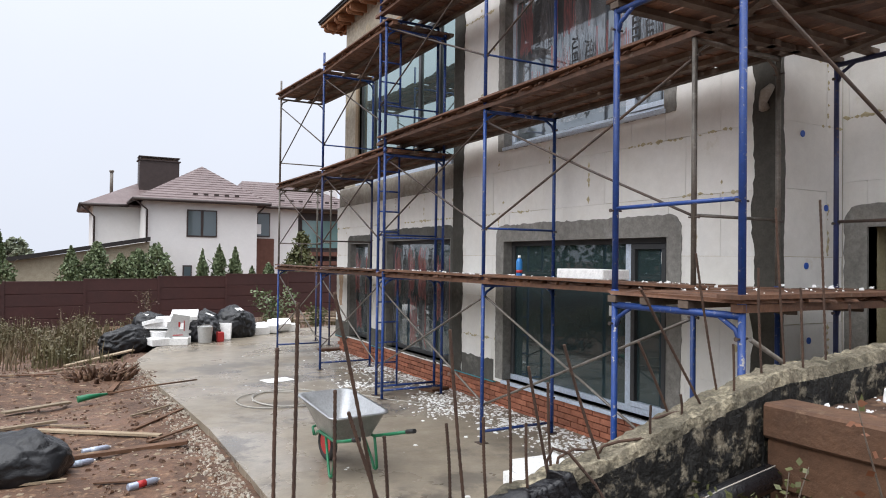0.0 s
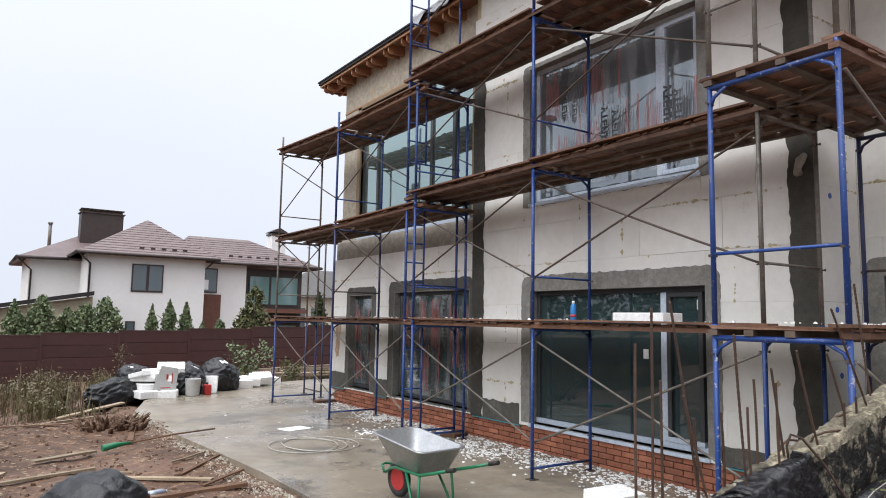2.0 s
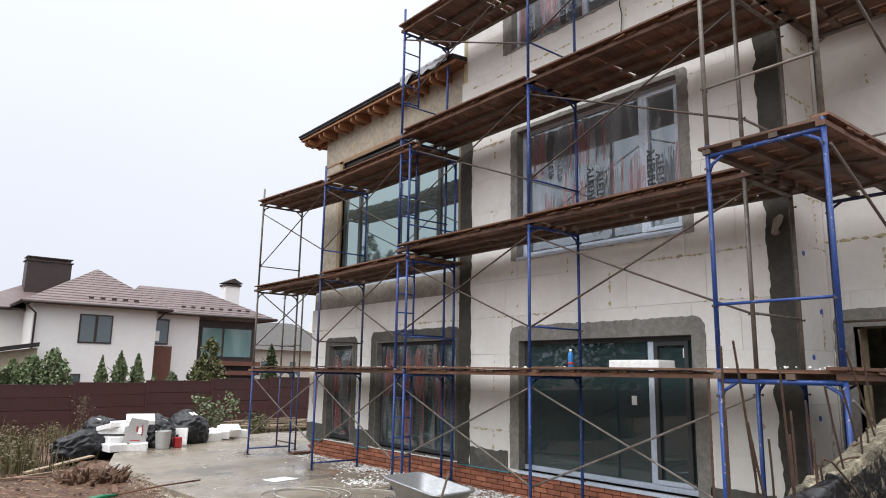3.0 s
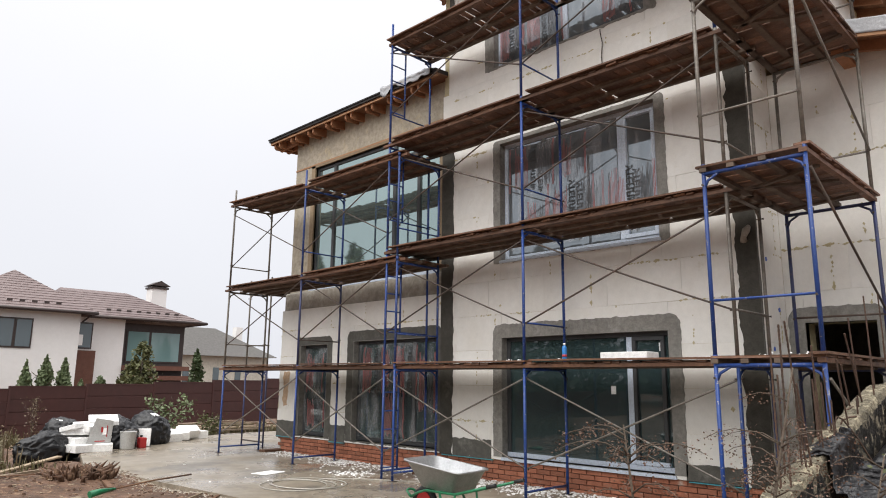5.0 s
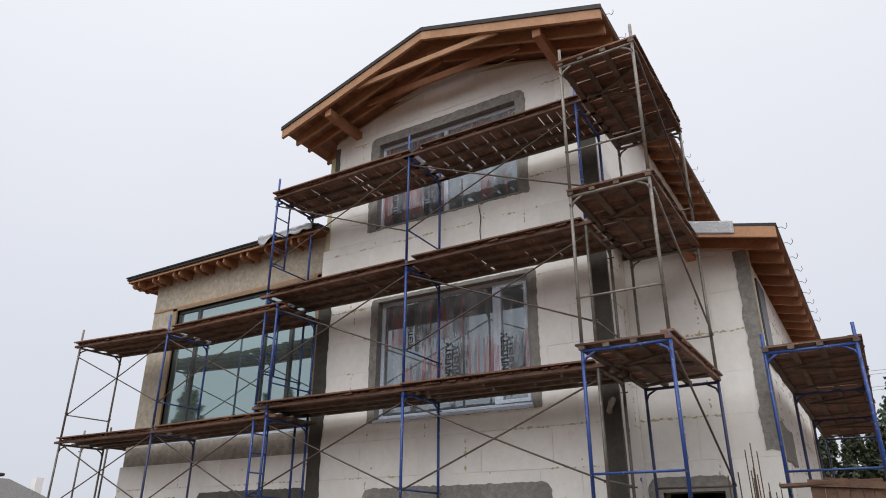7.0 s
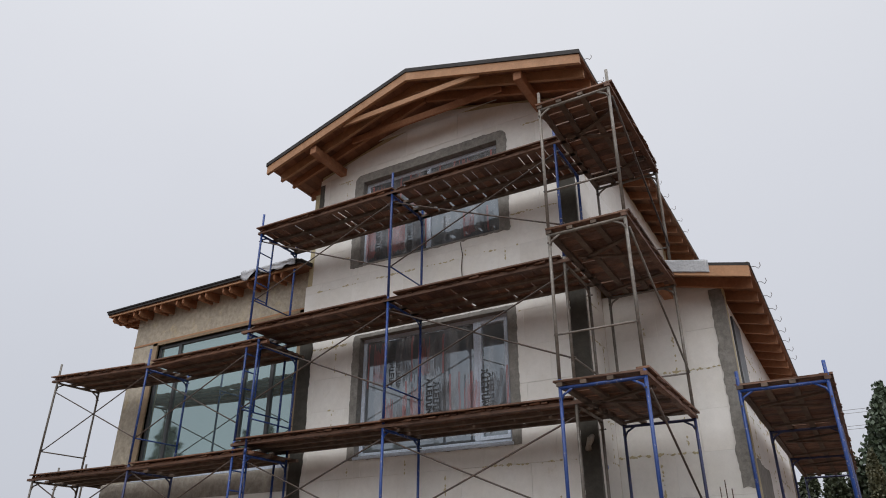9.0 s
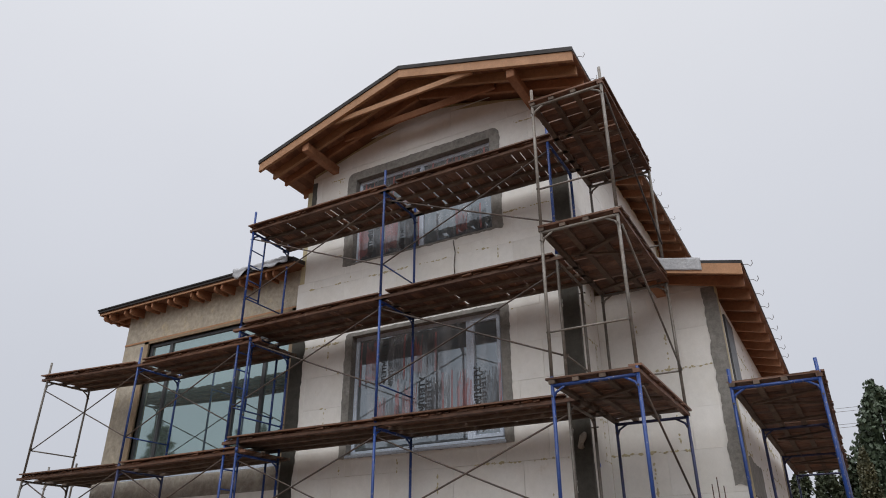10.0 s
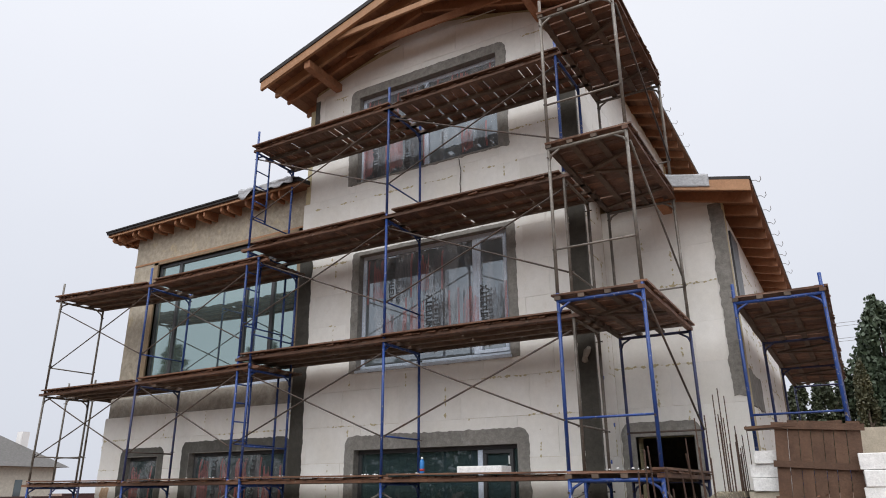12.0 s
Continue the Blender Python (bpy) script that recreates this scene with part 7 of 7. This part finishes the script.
drape("plastic_wrap", "crumpled milky plastic tucked over the eave", wrap_point, 40, 20, M_WRAP)
drape("plastic_wrap", "crumpled clear plastic wrapped round the wing verge", lambda u, v: (WR0 - 0.03 + 0.01 * nz(u * 8, v * 8), WY0 + 0.55 + 1.2 * u, wtop(WY0 + 0.55 + 1.2 * u) + 0.03 - 0.2 * v + 0.02 * nz(u * 7, v * 5, 3)), 24, 8, M_WRAP)
hooks = []
for k in range(12):
    hooks.append(((RF0 + 0.25 + 0.65 * k, 3.48, RIDGE_Z - 3.42 * SL), "m"))
for k in range(9):
    hooks.append(((WR0 + 0.2 + 0.65 * k, WY0 - 0.02, WZ), "w"))
for (x, y, z), kind in hooks:
    bm = bmesh.new()
    tube(bm, [(x, y + 0.05, z + 0.01), (x, y - 0.03, z + 0.0), (x, y - 0.07, z - 0.04), (x, y - 0.10, z + 0.0), (x, y - 0.095, z + 0.05)], 0.005, 5)
    part("gutter_hook", bm, M_DARKPIPE, main_roof if kind == "m" else wing_roof)
# loose cable down the bay's face
bm = bmesh.new()
tube(bm, [(X - 0.02, 6.30, 6.62), (X - 0.035, 6.31, 6.9), (X - 0.03, 6.29, 7.15), (X - 0.05, 6.31, 7.32), (X - 0.02, 6.33, 7.40)], 0.008, 6)
tagged(part("loose_cable", bm, M_DARKPIPE), "short dark cable hanging on the foam wall", "cable")
# round lamp box on the corner strip
bm = bmesh.new()
tube(bm, [(X - 0.02, 4.30, 3.62), (X - 0.07, 4.28, 3.66), (X - 0.08, 4.24, 3.74), (X - 0.03, 4.22, 3.8)], [0.05, 0.035, 0.05, 0.03], 8)
tagged(part("mortar_lump", bm, M_LEDGE), "torn pale lump on the dark corner strip", "lump")


# ---- crumbs and stones ----
def scatter(name, label, mat, spots, seed, lo, hi, flat=0.6, parent=None):
    """Small faceted pieces lying about."""
    rng = random.Random(seed)
    vs, fs = [], []
    for x, y, z in spots:
        s = lo + (hi - lo) * rng.random() ** 3
        k0 = len(vs)
        a = rng.uniform(0, 6.28)
        ca, sa = math.cos(a), math.sin(a)
        q = rng.uniform(0.45, 1.0)
        for u, v, w in ((-1, -1, 0), (1, -0.8, 0), (0.9, 1, 0), (-0.8, 0.9, 0), (-0.6, -0.7, 1), (0.7, -0.5, 1), (0.5, 0.6, 0.9), (-0.5, 0.6, 1)):
            u, v, w = u * s * rng.uniform(0.7, 1.2), v * s * q * rng.uniform(0.7, 1.2), w * s * flat * rng.uniform(0.7, 1.3) * 1.6
            vs.append((x + u * ca - v * sa, y + u * sa + v * ca, z - 0.002 + w))
        fs += [tuple(k0 + i for i in f) for f in ((4, 5, 6, 7), (0, 1, 5, 4), (1, 2, 6, 5), (2, 3, 7, 6), (3, 0, 4, 7))]
    o = from_lists(name, vs, fs, mat, parent)
    return tagged(o, label, "debris", "", "stuff")


rng = random.Random(99)
sp_ = []
for k in range(5200):
    y = rng.uniform(3.6, 15.0)
    sp_.append((5.83 - abs(rng.gauss(0, 0.30 + 0.35 * abs(nz(y * 0.9, 3, 1)))), y, SLAB_Z))
for k in range(130):
    sp_.append((rng.uniform(2.2, 5.6), rng.uniform(4.0, 16.0), SLAB_Z))
for cx, cy in ((5.2, 9.3), (5.0, 8.6), (5.4, 7.6), (4.6, 10.9), (5.3, 6.4), (5.5, 12.4)):
    sp_ += [(cx + rng.gauss(0, 0.22), cy + rng.gauss(0, 0.22), SLAB_Z) for _ in range(420)]
scatter("foam_crumbs", "white foam crumbs scattered on the wet slab", M_WHITE, sp_, 1, 0.003, 0.03, 0.3)
sp_ = []
for k in range(6500):
    y = rng.uniform(4.0, 15.6)
    x = 1.88 - abs(rng.gauss(0, 0.19)) - 0.02 * max(0, y - 9)
    sp_.append((x, y, ground_z(x, y)))
scatter("rubble_strip", "pale rubble and foam crumbs along the slab edge", material("pale_rubble", (0.52, 0.48, 0.41), 0.9, second=(0.22, 0.17, 0.12), scale=9, amount=0.95, bump=0.3), sp_, 2, 0.003, 0.019)
sp_ = [(x, y, ground_z(x, y)) for x, y in ((rng.uniform(-5, 1.8), 3 + 14 * rng.random() ** 1.2) for _ in range(8000))]
scatter("clay_lumps", "brown clay lumps and stones on the trodden soil", M_SOIL, sp_, 3, 0.004, 0.034, 0.5)
sp_ = [(x, y, ground_z(x, y) + 0.005) for x, y in ((rng.uniform(-3.5, 1.7), 4 + 12 * rng.random()) for _ in range(5200))]
scatter("wood_chips", "pale wood chips and litter on the soil", M_OLDWOOD, sp_, 4, 0.003, 0.035, 0.1)
sp_ = [(x, y, 2.068) for x, y in ((4.55 + abs(rng.gauss(0, 0.2)), rng.uniform(4.0, 12.5)) for _ in range(230))]
sp_ += [(rng.uniform(3.7, 6.0), rng.uniform(2.9, 3.8), 2.068) for _ in range(60)]
scatter("deck_crumbs", "foam crumbs lying on the lowest deck", M_WHITE, sp_, 5, 0.004, 0.02)
sp_ = [(x, y, ground_z(x, y)) for x, y in ((rng.uniform(1.0, 3.1), rng.uniform(0.6, 2.3)) for _ in range(1800))]
scatter("bank_litter", "dark leaf litter and soil lumps on the bank", M_SOIL, sp_, 6, 0.006, 0.05, 0.4)
sp_ = [(x, y, ground_z(x, y)) for x, y in ((rng.uniform(3.4, 5.5), rng.uniform(0.6, 2.28)) for _ in range(700))]
scatter("bank_crumbs", "foam crumbs and gravel behind the timber", M_WHITE, sp_, 7, 0.006, 0.03, 0.5)
# boards and a pallet stacked by the fence
for k in range(16):
    x, y = 8.2 + 0.2 * (k % 6) + 0.1 * (k % 3), 22.2 + 0.12 * k
    board((x - 1.1, y, 0.1 + 0.05 * (k // 4)), (x + 1.4, y + 0.6 * math.sin(k), 0.12 + 0.05 * (k // 4)), 0.14, 0.04, "old planks piled near the fence", M_FENCEW if k % 2 else M_OLDWOOD)

# paper stickers on the terrace door
for y_, z_ in ((6.42, 1.66), (5.62, 2.28)):
    bm = bmesh.new()
    box(bm, WX + 0.024, y_ - 0.04, z_ - 0.06, WX + 0.029, y_ + 0.04, z_ + 0.06)
    part("sticker", bm, M_WHITE, bpy.data.objects["window_1"], "white paper sticker")
# green lid and red hose coil on the bank
ls = thing("hose_reel", "flat green and red coil lying on the timber bank", "hose", "", (4.55, 1.78, 1.61))
for k, m in enumerate((M_REDP, M_REDP, M_GREEN)):
    bm = bmesh.new()
    tube(bm, [(0.26 * math.cos(a), 0.26 * math.sin(a), 0.02 + 0.035 * k) for a in (2 * math.pi * q / 30 for q in range(31))], 0.019, 8, False)
    part("coil", bm, m, ls)
